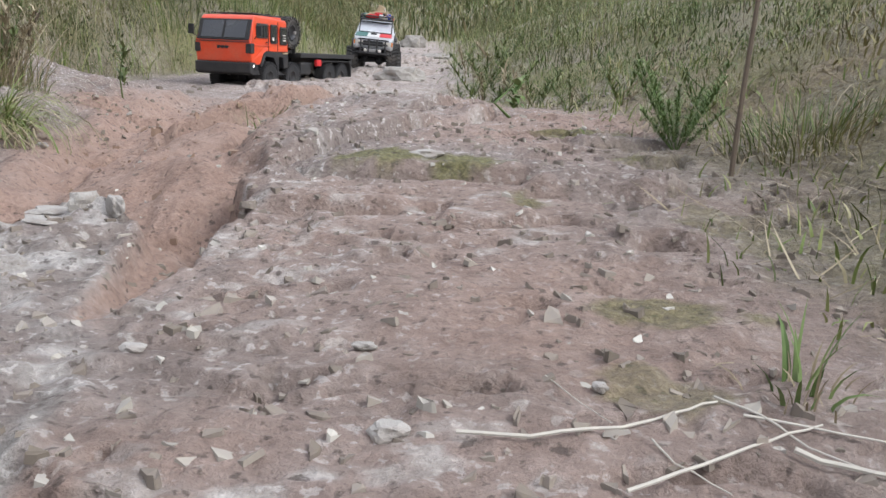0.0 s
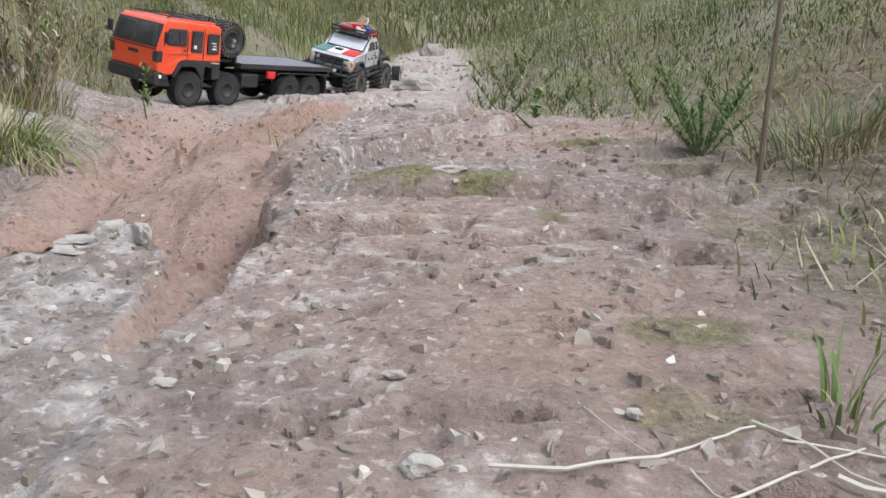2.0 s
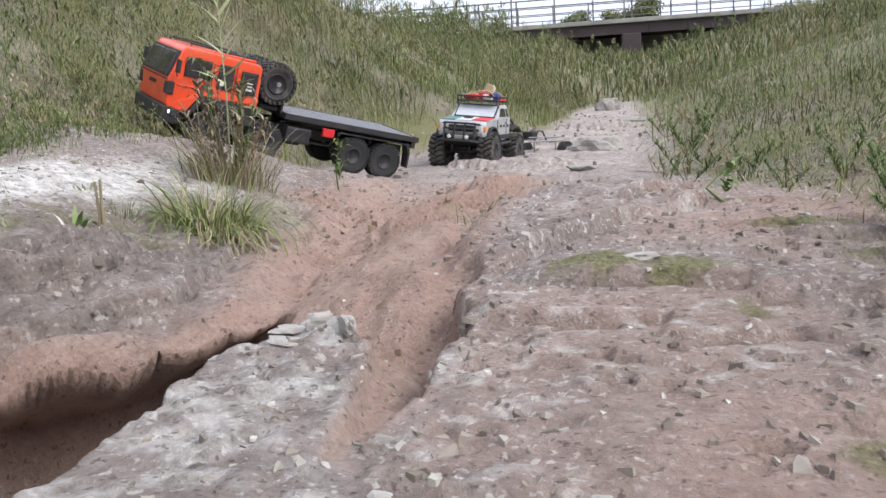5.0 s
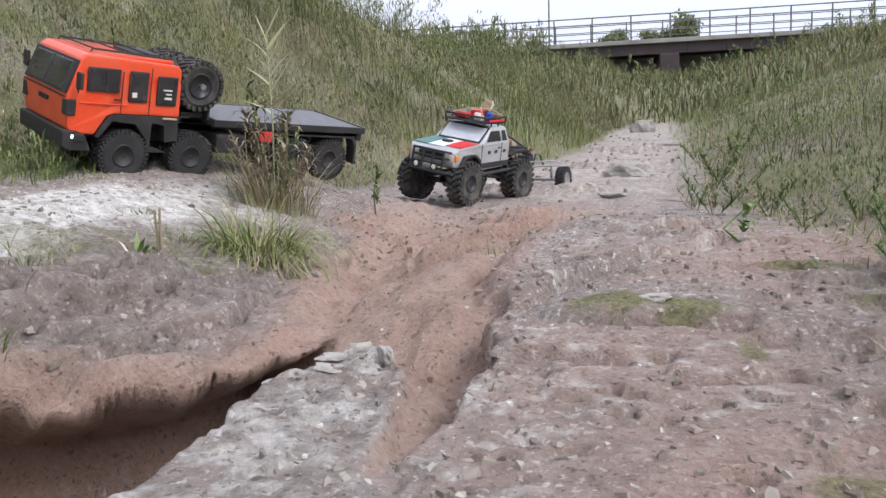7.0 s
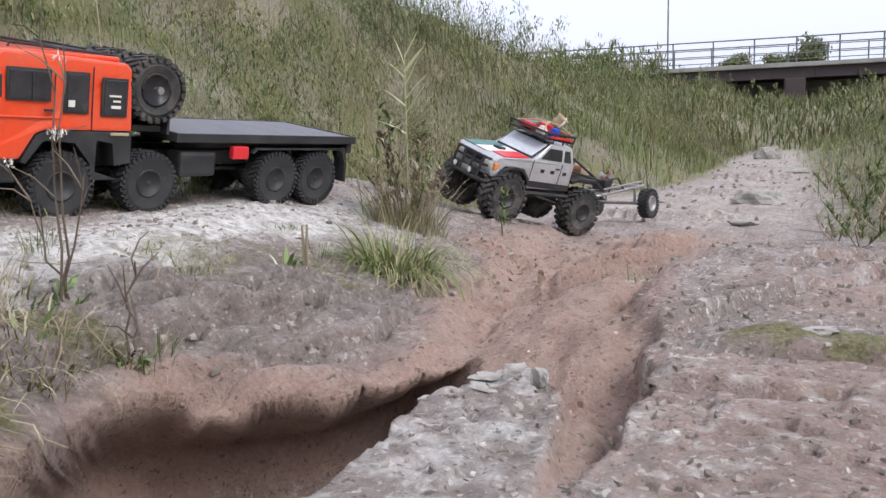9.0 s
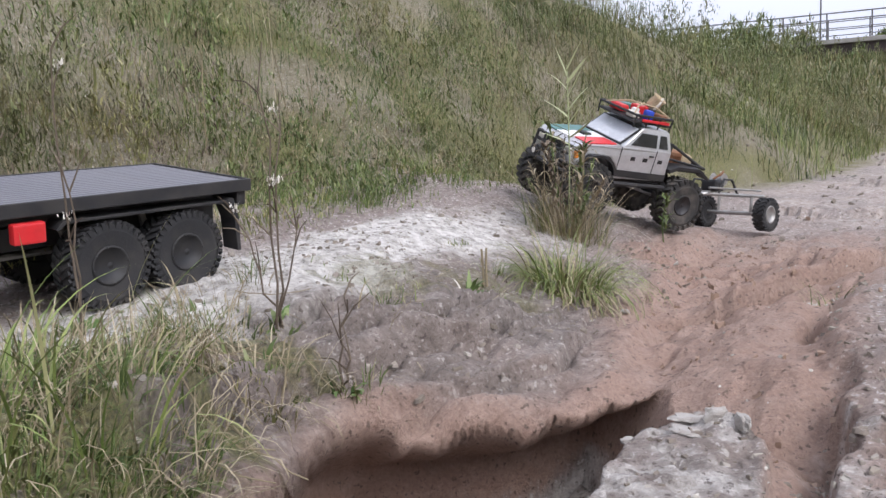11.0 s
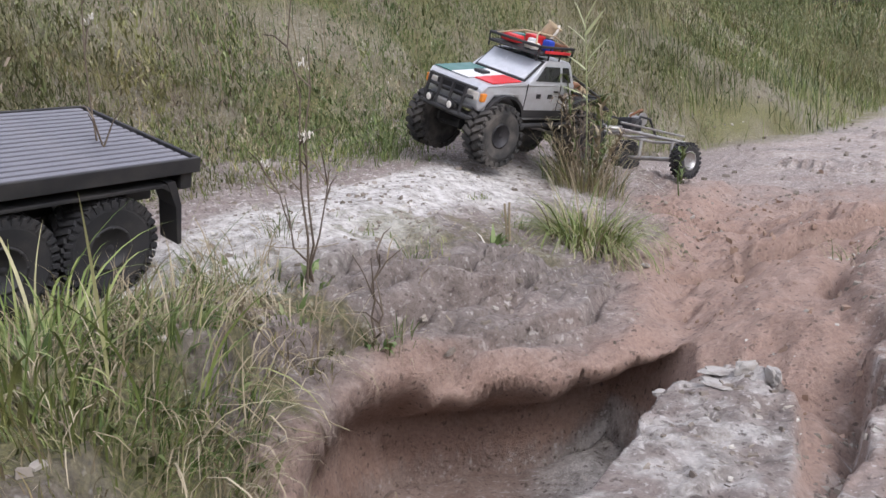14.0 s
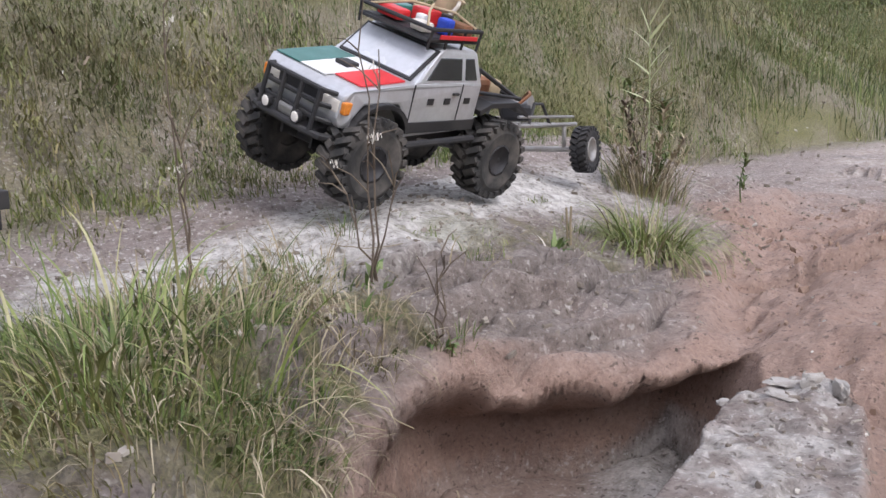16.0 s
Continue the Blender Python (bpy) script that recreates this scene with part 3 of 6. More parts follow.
def build_ground():
    gx, gy = np.meshgrid(XS, YS)
    d, nx, ny = pit_distance(gx, gy)
    z = lay(gx, gy) + rough_part(gx, gy) * (0.65 + 0.35 * sm(0.0, 0.08, np.abs(d)))
    d = d + 0.006 * fnoise(gx * 28, gy * 28, 60, 3) - 0.027 * sm(-0.44, -0.5, nx)
    # walls of the hole: hollowed under the bank, upright under the rock
    close = np.abs(d) < 0.3
    s = np.where(close | (d < 0), np.clip(-d / 0.034, 0, 1), 0)
    floor_z = FLOOR + 0.014 * fnoise(gx * 22, gy * 22, 64, 4) + 0.02 * sm(-0.5, -0.42, gx) + 0.06 * sm(0.8, 0.9, gy) + 0.035 * np.exp(-((gx + 0.47) / 0.05) ** 2 - ((gy - 0.58) / 0.09) ** 2)
    floor_z = floor_z - 0.03 * np.exp(-((-d - 0.045) / 0.01) ** 2)
    z2 = z * (1 - s) + floor_z * s
    bank = sm(-0.4, -0.46, nx)
    ux, uy = -0.74, 0.67
    under = np.where(d < 0, 0.17 * sm(0.0, 0.55, s) * sm(0.15, 0.045, -d) * bank, 0)
    x2, y2 = gx + ux * under, gy + uy * under
    rows, cols = gx.shape
    me = bpy.data.meshes.new("ground")
    co = np.stack([x2, y2, z2], -1).reshape(-1, 3)
    i = np.arange(rows * cols).reshape(rows, cols)
    quads = np.stack([i[:-1, :-1], i[:-1, 1:], i[1:, 1:], i[1:, :-1]], -1).reshape(-1, 4)
    me.vertices.add(len(co))
    me.vertices.foreach_set("co", co.ravel())
    me.loops.add(quads.size)
    me.loops.foreach_set("vertex_index", quads.ravel())
    me.polygons.add(len(quads))
    me.polygons.foreach_set("loop_start", np.arange(0, quads.size, 4))
    me.polygons.foreach_set("loop_total", np.full(len(quads), 4))
    me.polygons.foreach_set("use_smooth", np.ones(len(quads), bool))
    me.update(calc_edges=True)
    # kinds of soil: red clay in the channel and round the hole, moss, and a pale salt crust
    patchy = fnoise(gx * 7, gy * 7, 70, 4)
    foot, edge = along(gy, FOOT), along(gy, SLAB)
    clay = sm(foot - 0.14, foot - 0.02, gx + 0.08 * patchy) * sm(edge + 0.06, edge - 0.03, gx + 0.06 * patchy) * sm(2.9, 2.0, gy + 0.4 * patchy) * sm(0.1, 0.3, gy)
    clay = np.maximum(clay * 0.95, sm(0.11, 0.0, d + 0.05 * patchy) * sm(-0.46, -0.5, gx))
    clay = np.maximum(clay, 0.6 * sm(-0.3, 0.5, patchy) * sm(-0.25, -0.15, gx) * sm(1.6, 1.0, gy))
    smooth_soil = (1 - np.clip(sm(-0.2, 0.3, fnoise(gx * 3, gy * 4, 200, 3)) + 0.8 * sm(0.05, -0.18, gx), 0, 1)) * sm(-0.2, -0.1, gx) * sm(1.9, 1.4, gy)
    clay = np.maximum(clay, 0.75 * smooth_soil)
    clay = np.maximum(clay, 0.55 * np.maximum(sm(0.1, 0.3, fnoise(gx * 3, gy * 4, 200, 3)), 0.9 * sm(0.8, 0.68, gy)) * sm(-0.2, 0.0, gx + 0.06 * patchy) * sm(1.9, 1.4, gy))
    clay = np.maximum(clay, 0.5 * sm(-0.4, 0.4, fnoise(gx * 5, gy * 5, 205, 3)) * sm(-1.0, -0.9, gx) * sm(-0.5, -0.6, gx) * sm(2.4, 1.8, gy))
    on_tongue = sm(-0.004, 0.01, inside_of(gx, gy, TONGUE))
    clay = clay * (1 - 0.9 * on_tongue)
    clay = np.where(s > 0.9, 0.55 * (1 - sm(-0.55, -0.45, gx)), clay)
    streak_x = -1.06 + 0.04 * np.sin(gy * 3) + 0.12 * sm(0.9, 1.8, gy) * 0.5
    crust = 0.95 * sm(0.19, 0.08, np.abs(gx - streak_x) + 0.12 * patchy) * sm(2.1, 1.5, gy + 0.3 * patchy) * sm(-0.6, 0.1, gy)
    far_bed = sm(foot - 0.1, foot + 0.15, gx) * sm(edge + 0.15, edge - 0.1, gx) * sm(2.3, 3.4, gy + 0.5 * patchy)
    clay = np.maximum(clay, 0.5 * far_bed * sm(-0.5, 0.3, patchy))
    crust = np.maximum(crust, far_bed * (0.25 + 0.3 * patchy))
    crust = np.where(s > 0.97, 0.7 * sm(-0.53, -0.45, gx), crust)
    crust = np.maximum(crust, on_tongue * (d > 0) * sm(-0.25, 0.35, fnoise(gx * 30, gy * 42, 79, 3)) * 0.6)
    crust = np.maximum(crust, 0.55 * sm(0.12, 0.5, fnoise(gx * 38, gy * 62, 77, 3)) * sm(-0.5, 0.3, fnoise(gx * 5, gy * 7, 78, 2)) * sm(-0.26, -0.2, gx) * sm(0.12, 0.0, gx) * sm(1.9, 1.3, gy))
    moss = 0.8 * sm(1.1, 0.6, np.hypot((gx + 0.76) / 0.26, (gy - 0.24) / 0.17) + 0.5 * fnoise(gx * 14, gy * 14, 81, 4))
    for mx, my, rx, ry, a in ((-0.085, 0.875, 0.085, 0.03, 1), (-0.01, 0.87, 0.05, 0.03, 1), (0.035, 0.775, 0.025, 0.02, 0.8), (0.125, 1.09, 0.06, 0.06, 0.9), (0.15, 0.93, 0.03, 0.03, 0.8), (0.1, 0.505, 0.045, 0.022, 0.75), (0.06, 0.40, 0.03, 0.02, 0.55),
                              (-0.72, 0.45, 0.06, 0.03, 0.9), (-0.82, 0.62, 0.08, 0.05, 0.8), (-0.8, 1.1, 0.12, 0.07, 0.5), (-0.9, 0.95, 0.1, 0.1, 0.5), (0.2, 0.7, 0.05, 0.1, 0.5)):
        moss = np.maximum(moss, a * sm(1.05, 0.6, np.hypot((gx - mx) / rx, (gy - my) / ry) + 0.9 * fnoise(gx * 32, gy * 45, 80, 4)) * 0.85)
    bankish = np.maximum(sm(-0.15, 0.15, along(gy, HIGH) - gx + 0.2 * patchy), sm(-0.06, 0.2, gx - along(gy, RIGHT) + 0.2 * patchy))
    bankish = np.maximum(bankish, sm(11, 16, gy))
    moss = np.maximum(moss, 0.92 * bankish * (0.55 + 0.45 * sm(-0.3, 0.4, fnoise(gx * 3, gy * 3, 88, 4))))
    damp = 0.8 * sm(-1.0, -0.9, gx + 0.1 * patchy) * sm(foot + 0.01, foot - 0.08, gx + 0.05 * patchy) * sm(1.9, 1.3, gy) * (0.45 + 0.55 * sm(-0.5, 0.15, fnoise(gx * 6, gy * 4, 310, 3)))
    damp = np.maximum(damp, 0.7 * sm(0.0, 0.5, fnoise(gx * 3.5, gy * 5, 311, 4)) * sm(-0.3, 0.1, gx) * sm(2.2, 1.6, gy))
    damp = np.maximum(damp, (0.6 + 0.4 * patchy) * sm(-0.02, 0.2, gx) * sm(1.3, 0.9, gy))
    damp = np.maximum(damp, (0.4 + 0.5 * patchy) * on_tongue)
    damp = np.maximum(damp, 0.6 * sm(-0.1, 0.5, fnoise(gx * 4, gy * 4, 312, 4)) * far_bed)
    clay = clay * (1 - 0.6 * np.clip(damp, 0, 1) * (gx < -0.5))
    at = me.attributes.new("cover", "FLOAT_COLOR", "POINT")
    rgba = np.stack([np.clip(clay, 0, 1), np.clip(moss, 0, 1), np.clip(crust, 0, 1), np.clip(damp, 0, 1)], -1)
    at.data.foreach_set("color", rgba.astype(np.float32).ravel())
    me.materials.append(EARTH)
    return tagged(new("ground", me), "bare grey and reddish eroded earth of a dry gully", "ground", kind="structure")


build_ground()


# ---- wheels ----
def build_wheel(parent, name, radius, width, rim_r, tyre_mat, rim_mat, lugs, lug_h, side, label=""):
    """A wheel about the y axis at its own origin; side +1 shows its face towards +y."""
    w = new(name)
    w.parent = parent
    h = width / 2
    core = radius - lug_h
    bm = lathe([(rim_r * 0.97, -h * 0.72), (rim_r * 1.02, -h * 0.86), (core * 0.82, -h), (core * 0.95, -h * 0.9), (core, -h * 0.62), (core, h * 0.62), (core * 0.95, h * 0.9), (core * 0.82, h), (rim_r * 1.02, h * 0.86), (rim_r * 0.97, h * 0.72)], 40)
    for k in range(lugs):
        a = 2 * math.pi * k / lugs
        for s in (-1, 1):
            t = a + (0.5 * 2 * math.pi / lugs if s > 0 else 0)
            turn = Matrix.Rotation(-t, 3, "Y") @ Matrix.Rotation(s * 0.5, 3, "X")
            box(math.cos(t) * (radius - lug_h * 0.5), s * h * 0.5, math.sin(t) * (radius - lug_h * 0.5), lug_h * 1.25, width * 0.46, 2 * math.pi * radius / lugs * 0.5, 0, bm, turn)
            turn = Matrix.Rotation(-t, 3, "Y")
            box(math.cos(t) * radius * 0.9, s * h * 0.93, math.sin(t) * radius * 0.9, radius * 0.14, h * 0.22, 2 * math.pi * radius / lugs * 0.45, 0, bm, turn)
    part("tyre", bm, tyre_mat, w, label)
    f = side * h
    bm = lathe([(rim_r, f * 0.82), (rim_r, f * 0.9), (rim_r * 0.86, f * 0.9), (rim_r * 0.78, f * 0.5), (rim_r * 0.4, f * 0.42), (rim_r * 0.34, f * 0.8), (0.0, f * 0.84)], 28)
    for k in range(8):
        t = 2 * math.pi * k / 8
        lathe([(rim_r * 0.06, f * 0.9), (rim_r * 0.06, f * 0.97), (0, f * 0.98)], 6, bm, (math.cos(t) * rim_r * 0.92, 0, math.sin(t) * rim_r * 0.92))
        lathe([(rim_r * 0.05, f * 0.42), (rim_r * 0.05, f * 0.62), (0, f * 0.64)], 6, bm, (math.cos(t + 0.3) * rim_r * 0.58, 0, math.sin(t + 0.3) * rim_r * 0.58))
    part("rim", bm, rim_mat, w, "", True)
    return w


# ---- the orange lorry ----
AXLES = (-0.01, -0.182, -0.494, -0.614)


def build_lorry():
    v = tagged(new("toy_lorry"), "orange-cabbed model flatbed lorry with eight black wheels on the mud track", "model truck")
    W = 0.117
    shell = [(0.112, 0.108), (0.126, 0.118), (0.133, 0.183), (0.131, 0.189), (0.104, 0.272), (0.092, 0.283), (-0.128, 0.276), (-0.137, 0.266), (-0.137, 0.157), (0.022, 0.157), (0.04, 0.15), (0.066, 0.108)]
    cab = part("cab", prism(shell, -W, W, 0.005, lambda x, z: 0.93 if z > 0.26 else 1.0), ORANGE, v, "bright orange cab with a flat front")
    part("roof_panel", box(-0.02, 0, 0.281, 0.2, 0.19, 0.008, 0.003), ORANGE, cab)
    part("roof_hatch", box(-0.075, 0, 0.287, 0.07, 0.1, 0.006, 0.002), BLACK, cab)
    # windscreen, leaning back, in a black surround with two panes and angled side lights
    lean = Euler((0, math.atan2(-0.029, 0.083), 0)).to_matrix()
    part("windscreen_surround", box(0.1195, 0, 0.231, 0.006, 0.218, 0.078, 0.002, None, lean), BLACK, cab)
    for s in (-1, 1):
        part("windscreen_pane", box(0.1215, s * 0.049, 0.231, 0.005, 0.09, 0.066, 0.002, None, lean), GLASS, cab)
        part("wiper", tube([(0.131, s * 0.02, 0.199), (0.1275, s * 0.06, 0.212)], 0.0012, 5), BLACK, cab)
    part("badge", box(0.1325, 0, 0.169, 0.004, 0.05, 0.006, 0.001), BLACK, cab, "small black bars in place of a maker's name")
    for s in (-1, 0, 1):
        part("badge_bar", box(0.1342, s * 0.017, 0.168, 0.003, 0.011, 0.011, 0.001), BLACK, cab)
    part("front_seam", box(0.1335, 0, 0.188, 0.003, 0.222, 0.003), BLACK, cab)
    for s in (-1, 1):
        for x0, x1, z0, z1 in ((0.02, 0.086, 0.208, 0.253), (-0.047, -0.01, 0.19, 0.252), (-0.12, -0.078, 0.187, 0.246)):
            fr = part("window_frame", box((x0 + x1) / 2, s * (W + 0.0004), (z0 + z1) / 2, x1 - x0 + 0.008, 0.004, z1 - z0 + 0.008, 0.0015), BLACK, cab)
            part("pane", box((x0 + x1) / 2, s * (W + 0.0022), (z0 + z1) / 2, x1 - x0, 0.003, z1 - z0, 0.001), GLASS, fr)
        part("window_divider", box(0.048, s * (W + 0.004), 0.227, 0.003, 0.003, 0.044), BLACK, cab)
        part("door_seam", box(0.0095, s * (W + 0.0003), 0.205, 0.0016, 0.002, 0.095), BLACK, cab)
        part("door_seam", box(-0.058, s * (W + 0.0003), 0.212, 0.0016, 0.002, 0.108), BLACK, cab)
        part("belt_crease", box(0.05, s * (W + 0.0005), 0.178, 0.11, 0.003, 0.003, 0.001), ORANGE, cab)
        part("door_handle", box(0.02, s * (W + 0.003), 0.19, 0.016, 0.005, 0.004, 0.001), BLACK, cab)
        part("corner_lamp", box(0.122, s * 0.108, 0.166, 0.022, 0.026, 0.036, 0.004), BLACK, cab, "black corner lamp housing")
        part("mirror_arm", tube([(0.108, s * 0.118, 0.2), (0.122, s * 0.142, 0.215), (0.112, s * 0.142, 0.245)], 0.0018, 6), BLACK, cab)
        part("mirror", box(0.118, s * 0.144, 0.229, 0.008, 0.024, 0.036, 0.003), BLACK, cab, "black door mirror")
        part("roof_rail", tube([(0.075, s * 0.085, 0.283), (0.07, s * 0.085, 0.293), (-0.115, s * 0.085, 0.287), (-0.12, s * 0.085, 0.277)], 0.0022, 6), BLACK, cab)
        part("fender", prism([(0.064, 0.104), (0.038, 0.149), (0.02, 0.156), (-0.137, 0.156), (-0.137, 0.1), (-0.105, 0.095), (-0.1, 0.135), (-0.07, 0.14), (-0.068, 0.085), (-0.115, 0.07), (-0.06, 0.07), (-0.058, 0.1), (-0.03, 0.135), (0.025, 0.14), (0.055, 0.1)], s * 0.075, s * 0.1165, 0.001), BLACK, v, "black wheel arch")
        part("sill_strip", box(-0.112, s * (W + 0.001), 0.152, 0.036, 0.003, 0.005, 0.001), ROPE, cab, "pale marker strip")
    for k, x in enumerate((0.06, 0.0, -0.06)):
        part("roof_bar", tube([(x, -0.085, 0.2915 + 0.001 * k), (x, 0.085, 0.2915 + 0.001 * k)], 0.002, 6), BLACK, cab)
    for s in (-1, 1):
        part("window_sticker", box(-0.098, s * (W + 0.0044), 0.219, 0.022, 0.002, 0.003), FLUFF, cab, "small pale bars on the window")
        part("window_sticker", box(-0.101, s * (W + 0.0044), 0.21, 0.014, 0.002, 0.003), FLUFF, cab)
        part("window_sticker", box(-0.1, s * (W + 0.0044), 0.2, 0.018, 0.002, 0.005), FLUFF, cab)
        part("door_sticker", box(-0.018, s * (W + 0.0044), 0.203, 0.011, 0.002, 0.011), FLUFF, cab, "small pale squares on the window")
    # bumper, lights and running gear
    part("bumper", prism([(0.118, 0.07), (0.136, 0.078), (0.137, 0.115), (0.108, 0.117), (0.085, 0.105), (0.07, 0.07)], -0.118, 0.118, 0.004), BLACK, v, "deep black front bumper")
    for s in (-1, 1):
        lampbox = part("headlight_pod", box(0.1, s * 0.113, 0.1, 0.024, 0.016, 0.018, 0.003), BLACK, v)
        part("headlight", lathe([(0.0055, 0.0), (0.0055, 0.004), (0, 0.005)], 12), HEADLIGHT, lampbox, "small lit headlight").matrix_basis = pose(0.113, s * 0.115, 0.102, 0, 0, -90)
        part("chassis_rail", box(-0.32, s * 0.042, 0.098, 0.78, 0.012, 0.03, 0.002), BLACK, v)
        part("deck_beam", box(-0.495, s * 0.05, 0.128, 0.45, 0.014, 0.02, 0.002), BLACK, v)
        part("tank", box(-0.29, s * 0.088, 0.095, 0.085, 0.05, 0.05, 0.008), BLACK, v, "black fuel tank")
        part("marker_box", box(-0.385, s * 0.117, 0.119, 0.04, 0.014, 0.026, 0.003), RED, v, "bright orange-red box under the deck")
        part("mud_flap", prism([(-0.68, 0.13), (-0.692, 0.13), (-0.702, 0.1), (-0.705, 0.05), (-0.699, 0.05), (-0.694, 0.098)], s * 0.085, s * 0.119, 0.001), BLACK, v, "black rubber mud flap")
        part("rear_fender", prism([(-0.42, 0.118), (-0.43, 0.128), (-0.68, 0.128), (-0.692, 0.118), (-0.688, 0.116), (-0.676, 0.124), (-0.434, 0.124), (-0.424, 0.116)], s * 0.085, s * 0.118, 0.0008), BLACK, v)
    for x in AXLES:
        part("axle", lathe([(0.012, -0.08), (0.012, -0.022), (0.021, -0.014), (0.021, 0.014), (0.012, 0.022), (0.012, 0.08)], 14, None, (x, 0, 0.06)), BLACK, v)
        for s in (-1, 1):
            part("damper", tube([(x + 0.02, s * 0.055, 0.065), (x + 0.032, s * 0.045, 0.118)], 0.006, 8), STEEL, v)
    part("gearbox", box(-0.3, 0, 0.075, 0.09, 0.06, 0.045, 0.008), BLACK, v)
    part("shaft", tube([(0.0, 0, 0.066), (-0.61, 0, 0.066)], 0.005, 8), STEEL, v)
    # flat deck of narrow boards in a raised frame
    deck = part("deck", box(-0.4775, 0, 0.1445, 0.485, 0.236, 0.011, 0.002), BLACK, v, "flat black deck")
    mesh = None
    for k in range(16):
        y = -0.108 + 0.0144 * k
        if mesh is None:
            first = part("plank", box(0, 0, 0, 0.47, 0.0098, 0.006, 0.001), DECKM, deck)
            mesh = first.data
            first.location = (-0.4775, y, 0.1525)
        else:
            ob = new("plank", mesh)
            ob.parent, ob.location = deck, (-0.4775, y, 0.1525)
    for s in (-1, 1):
        part("deck_rim", box(-0.4775, s * 0.1185, 0.1475, 0.489, 0.005, 0.018, 0.0015), BLACK, deck)
    for x in (-0.2335, -0.7215):
        part("deck_rim", box(x, 0, 0.1475, 0.005, 0.242, 0.018, 0.0015), BLACK, deck)
    part("tail_step", box(-0.71, 0, 0.128, 0.016, 0.23, 0.022, 0.003), BLACK, v)
    part("headboard", box(-0.225, 0, 0.175, 0.006, 0.2, 0.05, 0.002), BLACK, v)
    # two spare wheels stood up behind the cab
    for y in (0.062, -0.062):
        spare = build_wheel(v, "spare_wheel", 0.061, 0.094, 0.031, MUDDY, RIM, 22, 0.006, 1 if y > 0 else -1)
        spare.location = (-0.192, y, 0.233)
    part("spare_rack", box(-0.185, 0, 0.16, 0.06, 0.18, 0.012, 0.002), BLACK, v)
    part("spare_strap", tube([(-0.192, 0.112, 0.233), (-0.192, 0.118, 0.233)], 0.007, 8), STEEL, v)
    wheels = []
    for x in AXLES:
        for s in (-1, 1):
            wheels.append((build_wheel(v, "wheel", 0.06, 0.044, 0.027, RUBBER, BLACK, 34, 0.003, s), x, s * 0.094, 0.06, 0.06))
    return v, wheels


